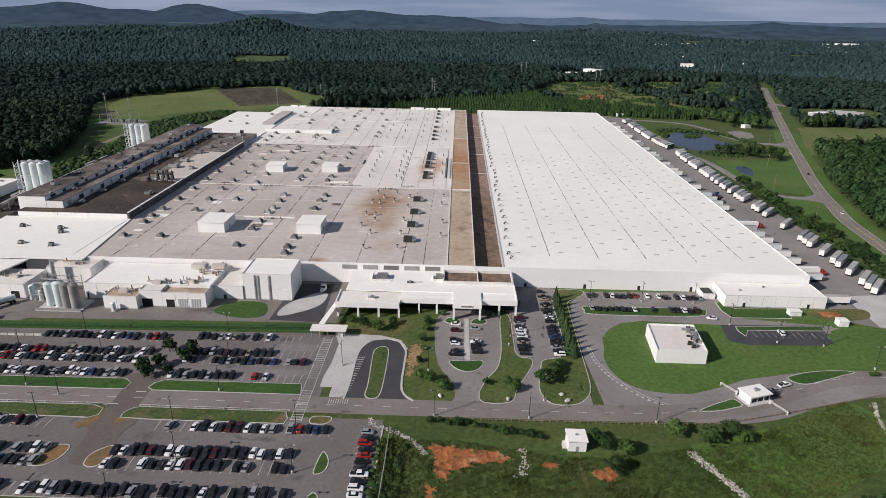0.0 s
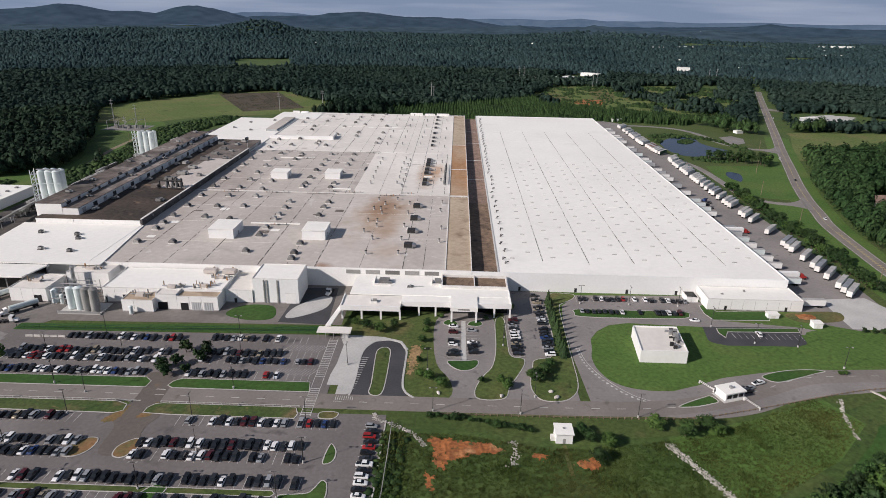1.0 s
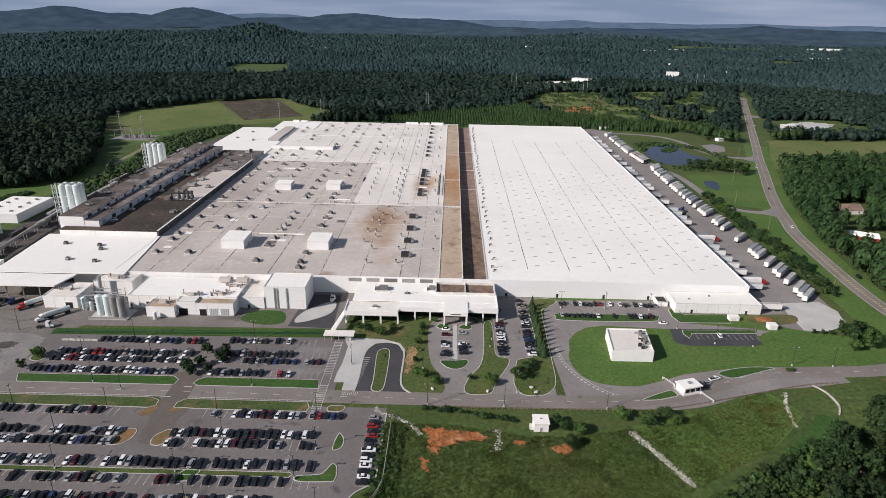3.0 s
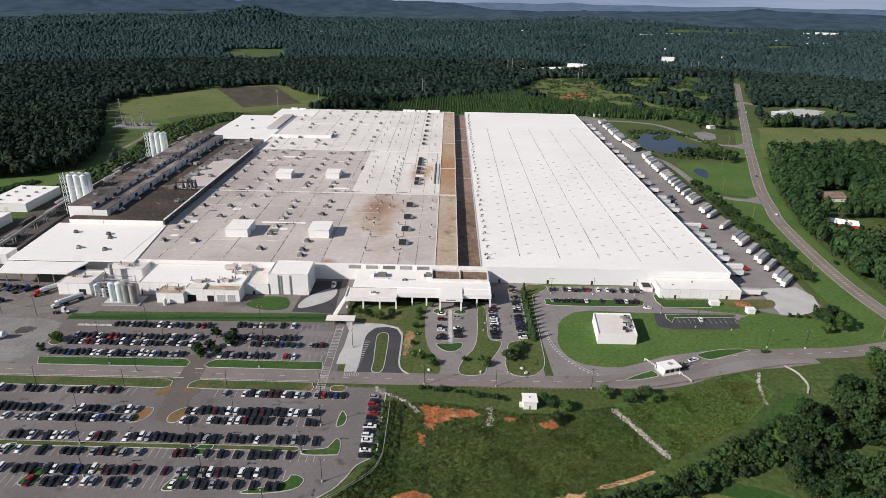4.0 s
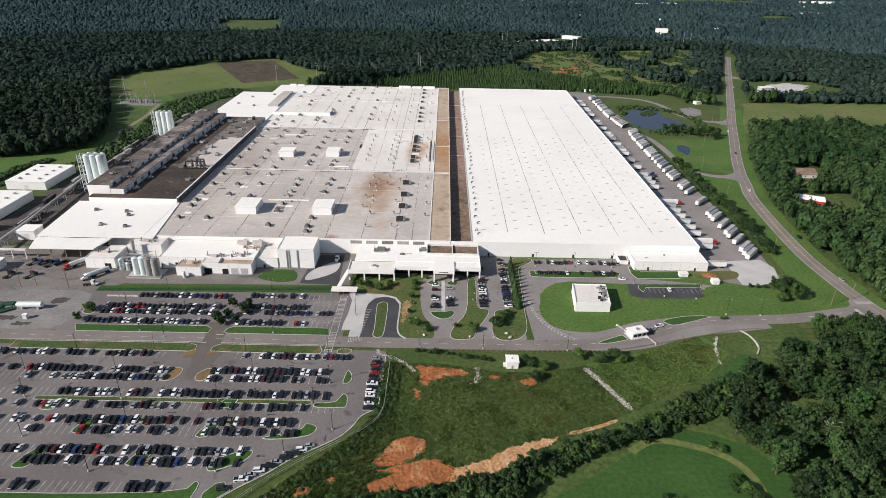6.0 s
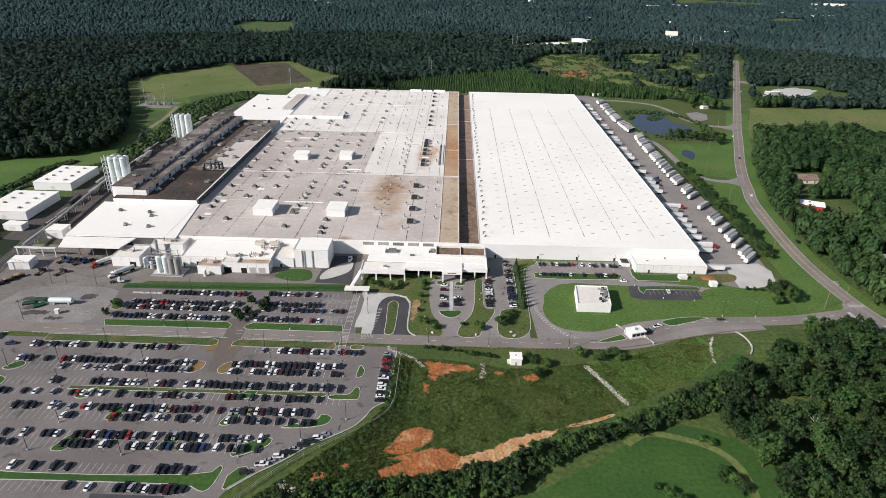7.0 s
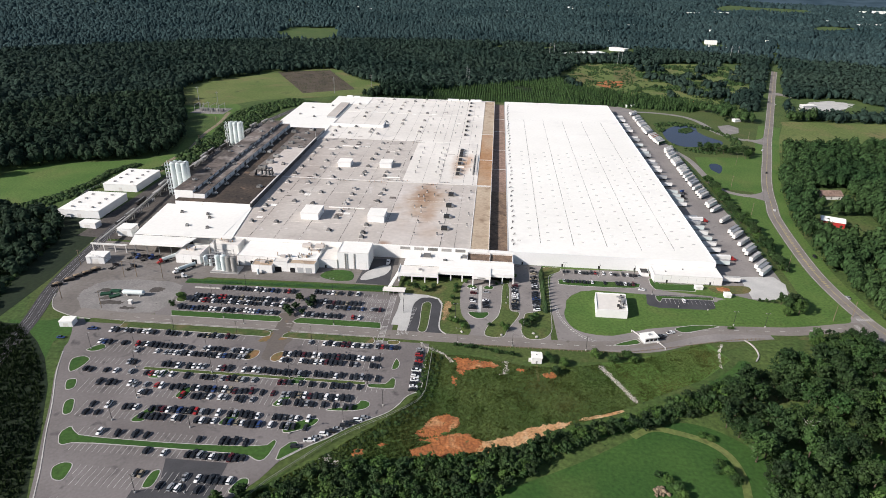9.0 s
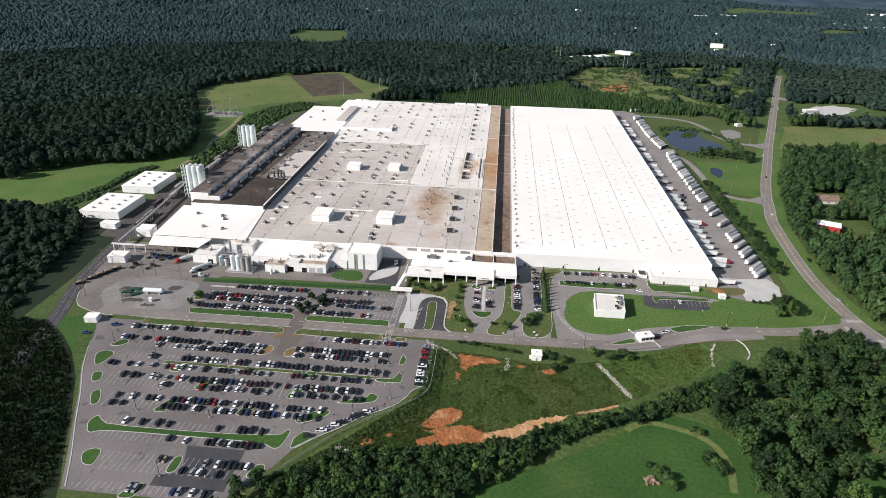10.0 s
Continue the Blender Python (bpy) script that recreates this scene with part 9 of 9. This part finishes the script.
def tractor(x, y, turn, colour, label, body="none", z=0.08):
    t = thing("semi_truck", label, "truck", "trucks in the yards", at=(x, y, z), turn=turn)
    part("cab", Geo().loft([[(1.2, -1.15, 0.9), (1.2, 1.15, 0.9), (1.2, 1.15, 3.3), (1.2, -1.15, 3.3)], [(2.9, -1.15, 0.9), (2.9, 1.15, 0.9), (2.6, 1.1, 3.0), (2.6, -1.1, 3.0)]]), M[colour], t)
    part("bonnet", Geo().loft([[(2.9, -1.0, 0.8), (2.9, 1.0, 0.8), (2.9, 0.9, 1.9), (2.9, -0.9, 1.9)], [(4.6, -0.9, 0.8), (4.6, 0.9, 0.8), (4.5, 0.75, 1.6), (4.5, -0.75, 1.6)]]), M[colour], t)
    part("windscreen", Geo().box(2.66, -0.95, 2.0, 2.9, 0.95, 2.8), M["glass"], t, "dark glass")
    part("chassis", Geo().box(-3.2, -0.5, 0.7, 4.2, 0.5, 1.0), M["dark"], t)
    for px, py in ((3.7, 0.95), (3.7, -0.95), (-1.2, 0.9), (-1.2, -0.9), (-2.5, 0.9), (-2.5, -0.9)):
        part("wheel", Geo().tube((px, py - 0.25, 0.5), (px, py + 0.25, 0.5), 0.5, 12), M["tyre"], t)
    if body == "tank":
        part("tank", Geo().tube((-11, 0, 2.4), (0.4, 0, 2.4), 1.2, 16), M["silo_white"], t, "white cylindrical tank")
        part("tank_frame", Geo().box(-10.8, -0.5, 0.8, -0.2, 0.5, 1.2), M["dark"], t)
        for px in (-10.2, -8.9):
            for py in (-0.95, 0.95):
                part("wheel", Geo().tube((px, py - 0.28, 0.5), (px, py + 0.28, 0.5), 0.5, 12), M["tyre"], t)
    elif body == "box":
        part("box", Geo().box(-14.5, -1.28, 1.15, 0.3, 1.28, 4.0), M["wall_plain"], t, "white box trailer")
        for px in (-13.0, -11.7):
            for py in (-0.95, 0.95):
                part("wheel", Geo().tube((px, py - 0.28, 0.5), (px, py + 0.28, 0.5), 0.5, 12), M["tyre"], t)
    return t


tractor(-216, -36, 232, "wall_plain", "white tractor with a long white tank trailer", "tank")
tractor(-233, -24, 236, "red", "red tractor with a silver-white tank trailer", "tank")
tractor(159, 98, 4, "red", "red tractor coupled to a white trailer at the dock", "box")
tractor(158, 27, 2, "red", "red tractor coupled to a white trailer at the dock", "box")
tractor(162, 165, 118, "paint_dark blue", "dark blue tractor standing by the docks")
tractor(159, 152, 118, "paint_dark grey", "dark grey tractor standing by the docks")
tractor(-81, -6, 262, "wall_plain", "white truck in the dock court", "none")
tractor(-212, -44, 8, "wall_plain", "white service truck on the yard road", "none")
for x, y, a, c in ((-258, -20, 70, "paint_dark grey"), (-252, -18, 250, "paint_dark blue"), (-247, -22, 60, "paint_black"), (-242, -18, 240, "paint_dark blue"), (-262, -36, 80, "paint_black"), (-250, -36, 65, "paint_dark grey")):
    tractor(x, y, a, c, "dark yard truck parked by the open shelter")
for x, y, k in ((-279.5, -56, 0), (-277, -51, 1), (-274, -46, 2), (-271, -41, 3), (-283, -63, 0)):
    t = thing("scrap_skip", "rusty roll-off skip heaped with scrap", "skip", "skips in the yard", at=(x, y, 0.07), turn=38)
    part("tub", Geo().loft([[(-3, -1.1, 0.2), (3, -1.1, 0.2), (3, 1.1, 0.2), (-3, 1.1, 0.2)], [(-3.2, -1.25, 1.7), (3.2, -1.25, 1.7), (3.2, 1.25, 1.7), (-3.2, 1.25, 1.7)]]), M["dark"], t)
    hv, hf = lumpy(2, 70 + k, 0.6, -0.1, 2.0)
    h = part("scrap_load", fast_mesh("scrap_load", hv * np.array([2.8, 1.1, 0.9]) + np.array([0, 0, 1.6]), hf, M["wood"]), None, t, "heap of brown scrap")

# ---- yard tanks, rail and conveyor ----
tank = thing("gas_tank", "white horizontal gas tank on saddles", "tank", at=(-229, -69.5, 0.1), turn=2)
part("shell", Geo().tube((-6, 0, 2.4), (6, 0, 2.4), 1.5, 18), M["silo_white"], tank)
part("end_cap", Geo().tube((6, 0, 2.4), (7, 0, 2.4), 1.5, 18, 0.6), M["silo_white"], tank)
part("end_cap", Geo().tube((-6, 0, 2.4), (-7, 0, 2.4), 1.5, 18, 0.6), M["silo_white"], tank)
for x in (-4, 4):
    part("saddle", Geo().box(x - 0.4, -1.2, 0, x + 0.4, 1.2, 1.4), M["concrete"], tank)
part("pipe", Geo().tube((-7, 0, 1.5), (-12, 2, 0.6), 0.15, 7), M["green"], tank)
t = thing("control_box", "small white control cabinet in the gravel yard", "cabinet", at=(-226, -79, 0.1))
part("cabinet", Geo().box(-1, -0.8, 0, 1, 0.8, 2.4), M["trim"], t)
part("roof", Geo().box(-1.2, -1, 2.4, 1.2, 1, 2.55), M["roof_white"], t)
for x, y, a in ((-247, -70, 20), (-243, -66, 5), (-240, -72, 40)):
    t = thing("pipe_skid", "low green pipe skid on gravel", "pipework", "pipe skids", at=(x, y, 0.1), turn=a)
    part("frame", Geo().box(-3, -1.6, 0, 3, -1.4, 0.9).box(-3, 1.4, 0, 3, 1.6, 0.9), M["green"], t)
    part("deck", Geo().box(-3, -1.4, 0.6, 3, 1.4, 0.75), M["green"], t)
RAIL = [(-262, -150), (-272, -104), (-285, -62), (-293, -10), (-299, 50), (-303, 125), (-303, 213), (-297, 330), (-290, 380), (-264, 480)]
single("rail_bed", ribbon(RAIL, 9, 0.1), mat("dark_ballast", (0.05, 0.048, 0.05), (0.075, 0.07, 0.07), 0.2, 1.2, 0.95, spread=0.3), "dark stone bed of two rail tracks", "railway", kind="structure")
for sft in (-2.9, -1.5, 1.5, 2.9):
    dashes(RAIL, 0.22, "steel", "shiny worn steel rail", solid=True, w=0.07, shift=sft)
conv = thing("conveyor", "long grey covered conveyor on trestles", "conveyor", at=(0, 0, 0))
cv = [(-288, -8), (-291, 40), (-296, 90), (-299, 118)]
for a, b in zip(cv, cv[1:]):
    part("gallery", Geo().tube((a[0], a[1], 5.2), (b[0], b[1], 5.2), 1.0, 4), M["fan_grey"], conv)
for k in range(10):
    y = -8 + k * 13
    x = float(np.interp(y, [p[1] for p in cv], [p[0] for p in cv]))
    part("trestle", Geo().box(x - 1.1, y - 0.15, 0, x - 0.8, y + 0.15, 4.6).box(x + 0.8, y - 0.15, 0, x + 1.1, y + 0.15, 4.6), M["steel"], conv)
part("head_frame", Geo().box(-290, -14, 5.6, -264, -12.5, 6.4), M["trim"], conv, "white beam of the loading frame")
for x in (-289, -281, -273, -265):
    part("leg", Geo().box(x - 0.25, -13.6, 0, x + 0.25, -13.1, 5.6), M["trim"], conv)
WAGONS = [(y, 2.2) for y in (34, 50, 98, 114, 130, 146, 162, 178, 194, 240, 256, 272, 288, 304, 350)] + [(y, -2.2) for y in (76, 120, 205, 221, 262, 330)]
for k, (y, side) in enumerate(WAGONS):
    x = float(np.interp(y, [p[1] for p in RAIL], [p[0] for p in RAIL])) + side
    t = thing("hopper_wagon", "dark covered rail hopper wagon", "rail wagon", "wagons on the tracks", at=(x, y, 0.2), turn=91 if y < 240 else 87 if y < 320 else 82)
    part("roof_hatch", Geo().box(-6, -0.4, 4.2, 6, 0.4, 4.4), M["fan_grey" if k % 2 else "wall_sooty"], t)
    part("tub", Geo().loft([[(-5, -0.9, 1.0), (5, -0.9, 1.0), (5, 0.9, 1.0), (-5, 0.9, 1.0)], [(-7, -1.5, 3.0), (7, -1.5, 3.0), (7, 1.5, 3.0), (-7, 1.5, 3.0)], [(-7, -1.4, 4.2), (7, -1.4, 4.2), (7, 1.4, 4.2), (-7, 1.4, 4.2)]]), M["fan_grey" if k % 3 else "dark"], t)
    for px in (-5.4, 5.4):
        part("bogie", Geo().box(px - 1.3, -1.0, 0.1, px + 1.3, 1.0, 0.9), M["dark"], t)

# ---- poles, fences, pylons ----
def lamp_proto(h):
    t = thing("light_pole", "tall dark steel lamp pole in the car park", "lamp pole", "lamp poles", at=(-70, -105.5, 0))
    part("base", Geo().cyl(0, 0, 0, 0.9, 0.35, 10), M["concrete"], t)
    part("pole", Geo().cyl(0, 0, 0.9, h, 0.13, 8, 0.08), M["dark"], t)
    part("arm", Geo().box(-1.2, -0.05, h - 0.1, 1.2, 0.05, h), M["dark"], t)
    for x in (-1.4, 0.8):
        part("lamp_head", Geo().box(x, -0.25, h - 0.15, x + 0.6, 0.25, h + 0.05), M["fan_grey"], t)
    return t


pole0 = lamp_proto(9.5)
for x, y in ((-108, -105.5), (-150, -105.5), (-186, -105.5), (-222, -125.8), (-200, -122), (-160, -122), (-100, -122), (-66, -126), (-190, -139), (-150, -139), (-110, -139), (-70, -141), (-177, -162), (-140, -155), (-100, -155), (-143, -179), (-124, -175), (-180, -178), (-98, -178), (-148, -217), (-129, -215), (-60, -155), (-76, -168), (-165, -52), (-110, -50), (-180, -68), (-150, -68), (-104, -67), (-165, -88), (-100, -88), (-62, -70), (-151, -93), (-31, -72), (2, -98), (42, -98), (-28, -98), (38, -10), (61, -10), (84, -10), (0, -45), (92, -30), (105, -44), (122, -46), (132, -62), (8, -88), (-1, -52), (150, -62)):
    copy_thing(pole0, pose(x, y, 0, 0, 0, r5.choice((0, 90))))


def utility_pole(x, y, h=12, label="wooden utility pole with a crossarm"):
    t = thing("utility_pole", label, "utility pole", "utility poles", at=(x, y, 0), turn=r5.uniform(0, 90))
    part("pole", Geo().cyl(0, 0, 0, h, 0.2, 8, 0.13), M["wood"], t)
    part("crossarm", Geo().box(-1.3, -0.08, h - 1.0, 1.3, 0.08, h - 0.8), M["wood"], t)
    return t


UP = [(-285, -35), (-248, -47), (-240, -46), (-222, -47), (-270, -78), (-240, -86)]
for x, y in UP:
    utility_pole(x, y)
for x, y in ((212, 190), (206, 120), (196, 20), (240, 262), (286, 360), (330, 470), (194, -50), (208, -44), (-330, 250), (-345, 330)):
    utility_pole(x, y, 11)
wire = thing("overhead_wire", "sagging overhead wires across the yard", "wire")
for (a, b), (c, d) in zip(UP[:3], UP[1:4]):
    for k in (-0.5, 0.5):
        part("wire", Geo().tube((a, b + k, 11.2), ((a + c) / 2, (b + d) / 2 + k, 10.4), 0.05, 5).tube(((a + c) / 2, (b + d) / 2 + k, 10.4), (c, d + k, 11.2), 0.05, 5), M["dark"], wire)


def guard_rail(name, pts, spacing, h, post, label, material="wood", rails=(0.55,)):
    t = thing(name, label, "fence")
    c = curve_pts(pts, False, 4)
    acc = 0.0
    me = to_mesh("post", Geo().box(-post, -post, 0, post, post, h), M[material])
    for a, b in zip(c, c[1:]):
        d = Vector((b[0] - a[0], b[1] - a[1]))
        L = d.length
        for z in rails:
            part("rail", Geo().tube((a[0], a[1], z), (b[0], b[1], z), 0.09, 4), M[material], t)
        while acc < L:
            q = Vector(a) + d * (acc / L)
            o = part("post", me, None, t)
            o.location = (q.x, q.y, 0)
            acc += spacing
        acc -= L
    return t


guard_rail("guard_rail", [(-30, -99.8), (20, -99.4), (45, -98.9), (63, -97.4), (80, -93), (97, -87.8), (115, -82), (132, -77.2), (145, -75.4)], 2.4, 0.8, 0.16, "dark timber guard rail along the access road")
guard_rail("wheel_stop_fence", [(-228, -97.6), (-180, -97.3), (-137, -97.3), (-133, -98.6)], 3.0, 0.6, 0.12, "low pale post and rail along the lot edge", "kerb")
guard_rail("wheel_stop_fence", [(-122, -97.6), (-95, -97.8), (-74, -97.9)], 3.0, 0.6, 0.12, "low pale post and rail along the lot edge", "kerb")
guard_rail("wire_fence", [(-205, -48.6), (-150, -47), (-78, -44)], 3.2, 1.9, 0.05, "green wire fence along the verge", "green", (0.2, 1.0, 1.8))
guard_rail("wire_fence", [(-41.2, -106), (-41, -130), (-42, -146), (-50, -157), (-78, -181), (-98, -206), (-120, -231), (-190, -236)], 7, 1.9, 0.05, "grey wire fence at the foot of the lot", "fan_grey", (0.9, 1.8))
guard_rail("wire_fence", [(184.5, 14), (187.3, 60), (187.3, 110), (186.8, 180), (188.3, 270), (191, 312)], 6.4, 2.2, 0.06, "dark green screened fence behind the truck yard", "green", (0.3, 1.1, 2.0))
guard_rail("wire_fence", [(-344, 36), (-362, 95), (-352, 160)], 4, 2.0, 0.05, "steel wire fence round the storehouses", "steel", (1.0, 1.9))


def pylon(x, y, h):
    t = thing("power_pole", "tall pale steel transmission pole", "power pole", "transmission poles", at=(x, y, 0))
    part("pole", Geo().cyl(0, 0, 0, h, 0.45, 8, 0.25), M["steel"], t)
    for z in (h - 2, h - 5):
        part("arm", Geo().box(-2.2, -0.12, z, 2.2, 0.12, z + 0.25), M["steel"], t)
    return t


for x, y, h in ((-400, 408, 30), (-372, 402, 26), (-382, 395, 14), (-390, 398, 12), (-200, 560, 26), (-252, 540, 24), (-60, 655, 28), (-56, 640, 26), (225, 905, 30), (232, 905, 30), (470, 1000, 30), (484, 1000, 30), (95, 960, 30), (104, 960, 30)):
    pylon(x, y, h)
sub = thing("substation", "fenced electrical substation with steel gantries", "substation", at=(-382, 402, 0.06))
part("pad", Geo().box(-22, -16, 0, 22, 16, 0.12), M["gravel"], sub)
for k in range(4):
    part("gantry", Geo().box(-18 + k * 11, -10, 0.1, -17.6 + k * 11, -9.6, 9).box(-18 + k * 11, 8, 0.1, -17.6 + k * 11, 8.4, 9).box(-18 + k * 11, -10, 8.8, -17.6 + k * 11, 8.4, 9.2), M["steel"], sub)
for k in range(5):
    part("transformer", Geo().box(-14 + k * 7, -3, 0.1, -11 + k * 7, 1, 3.4), M["fan_grey"], sub)

# ---- rock channels ----
def rocks(name, pts, width, n, size, seed, label):
    r = random.Random(seed)
    base = [lumpy(1, 90 + k, 0.5, -0.7, 1.6) for k in range(4)]
    c = curve_pts(pts, False, 20)
    out = []
    for k in range(n):
        x, y = c[r.randrange(len(c))]
        q = size * r.uniform(0.5, 1.3)
        out.append((r.randrange(4), x + r.gauss(0, width / 3), y + r.gauss(0, width / 3), 0.1, q, q * 0.75, r.uniform(0, 6.28)))
    single(name, fast_mesh(name, *scatter_mesh(base, out), M["rock"]), None, label, "rocks", kind="stuff")


rocks("rock_channel", [(48, -112), (54, -124), (61, -139)], 2.0, 620, 0.28, 1, "channel of loose white riprap stones")
rocks("rock_channel", [(-47.5, -100.5), (-46.5, -103.5), (-41, -106), (-36, -109), (-32, -113), (-30, -116)], 1.3, 420, 0.2, 2, "channel of loose grey riprap stones")
rocks("rock_channel", [(-2, -113), (-1, -119), (-3, -124)], 2.0, 90, 0.3, 3, "small heap of loose stones")
rocks("rock_channel", [(118.3, -84), (115.5, -90), (113.6, -96), (111.4, -106)], 1.2, 110, 0.3, 4, "line of brownish stones in grass")

rocks("rock_channel", [(-79, -192), (-75, -194), (-71, -194.5)], 4.5, 130, 0.42, 5, "loose heap of pale rubble in the weeds")
single("garden_wall", ribbon([(132.9, -77.5), (135.8, -83), (135.7, -91.8), (132, -98.5)], 0.7, 0.5, 0.5), M["rock"], "low curved stone edging in the grass", "edging", kind="structure")
dead = single("dead_tree", trunk_geo(9, 0.3, 77), M["bark"], "bare grey dead tree standing in the wood", "tree", at=(133, -156, 0))
gk = random.Random(78)
for k in range(26):
    a, z = gk.uniform(0, 6.28), gk.uniform(5, 11)
    e = gk.uniform(1.6, 3.6)
    part("branch", Geo().tube((0.1, 0.1, z * 0.8), (math.cos(a) * e, math.sin(a) * e, z + gk.uniform(0.6, 2.2)), 0.1, 5, 0.03), M["vent_pale"], dead, "bare pale branch")

# ---- houses and far buildings ----
def house(x, y, w, l, h, turn, wall, roof, label, pitch=2.2, name="house"):
    t = thing(name, label, "house", at=(x, y, 0), turn=turn)
    part("wall", Geo().box(-w / 2, -l / 2, 0, w / 2, l / 2, h), M[wall], t)
    part("roof", Geo().add([(-w / 2 - 0.5, -l / 2 - 0.5, h), (w / 2 + 0.5, -l / 2 - 0.5, h), (w / 2 + 0.5, l / 2 + 0.5, h), (-w / 2 - 0.5, l / 2 + 0.5, h), (-w / 2 - 0.2, 0, h + pitch), (w / 2 + 0.2, 0, h + pitch)], [(0, 1, 5, 4), (2, 3, 4, 5), (3, 0, 4), (1, 2, 5), (3, 2, 1, 0)]), M[roof], t)
    part("door", Geo().box(-w / 2 - 0.05, -0.8, 0.1, -w / 2, 0.8, 2.2), M["trim"], t)
    for k in range(3):
        part("window", Geo().box(-w / 3 + k * w / 3 - 0.6, -l / 2 - 0.05, 1.0, -w / 3 + k * w / 3 + 0.6, -l / 2, 2.1), M["glass"], t, "dark glass window")
    return t


house(265.5, 107.5, 17, 12, 4.2, -22, "red", "roof_white", "red metal barn with a white roof", 2.0, "barn")
house(292, 174, 21, 13, 3.2, 4, "trim", "roof_brown", "brown shingled bungalow among trees", 3.6)
house(259.5, 5.8, 18, 12, 4, 30, "roof_tan", "fan_grey", "grey-roofed house at the wood edge", 3.2)
house(131, -206, 12, 8, 3, 40, "wall_grey", "roof_white", "white-roofed shed among the trees", 1.2, "outbuilding")
for x, y, w, l, h, a, m in ((168, 1012, 104, 26, 5, 30, "wall_grey"), (196, 986, 30, 16, 5, 8, "red"), (258, 1094, 38, 18, 6, -38, "wall_plain"), (508, 1262, 28, 14, 5, -10, "wall_plain"), (486, 1190, 14, 12, 5, 20, "wall_plain"), (512, 1180, 20, 10, 4, 0, "wall_plain"), (464, 1276, 22, 10, 4, -6, "wall_plain"), (578, 1490, 16, 10, 4, -40, "wall_plain"), (655, 1287, 14, 11, 6, 20, "wall_plain"), (820, 1854, 14, 10, 5, 10, "wall_grey"), (279, 1423, 12, 9, 4, 10, "wall_plain"), (297, 1390, 14, 9, 4, 40, "wall_plain"), (372, 1569, 22, 9, 4, 3, "wall_plain"), (250, 2100, 16, 12, 5, 20, "wall_plain"), (256, 2050, 12, 10, 5, 20, "wall_plain"), (66, 1085, 9, 8, 7, 10, "wall_plain"), (74, 1110, 12, 8, 5, 30, "wall_plain"), (-42, 1010, 6, 6, 5, 0, "wall_plain"), (22, 1889, 14, 9, 5, 15, "wall_grey"), (652, 1958, 46, 12, 4, 2, "wall_plain"), (1030, 1826, 18, 12, 5, 20, "wall_grey"), (1047, 1788, 16, 10, 5, 50, "wall_grey"), (1073, 1704, 14, 10, 5, 0, "wall_plain"), (1106, 1721, 16, 10, 5, 0, "wall_plain"), (1133, 1710, 18, 10, 5, 0, "wall_plain"), (1347, 2238, 26, 12, 5, 0, "wall_plain"), (1400, 2190, 70, 30, 7, -10, "wall_plain"), (1246, 2005, 52, 16, 5, -12, "wall_plain"), (748, 1968, 50, 18, 6, -10, "wall_grey"), (-494, 1890, 12, 10, 6, 20, "wall_plain"), (-443, 1829, 14, 10, 5, 20, "wall_plain"), (-454, 2174, 12, 10, 5, 20, "wall_plain"), (2380, 3300, 150, 40, 12, -30, "wall_plain"), (440, 562, 20, 9, 4, 12, "wall_grey"), (305, 458, 9, 6, 3, 20, "wall_plain"), (355, 572, 14, 9, 4, 20, "wall_grey")):
    z = max(0.0, hill(x, y))
    t = thing("far_building", "distant pale flat-roofed building among trees", "building", "distant buildings", at=(x, y, z), turn=a)
    lift = 0 if y < 1200 else 4
    part("wall", Geo().box(-w / 2, -l / 2, 0, w / 2, l / 2, h + lift), M[m], t)
    part("roof", Geo().box(-w / 2 - 0.3, -l / 2 - 0.3, h + lift, w / 2 + 0.3, l / 2 + 0.3, h + lift + 0.4), M["roof_white"], t)
single("water_tower", Geo().cyl(0, 0, 0, 24, 3.2, 14), M["wall_plain"], "distant pale water tower", "water tower", at=(1206, 3120, hill(1206, 3120) + 6))
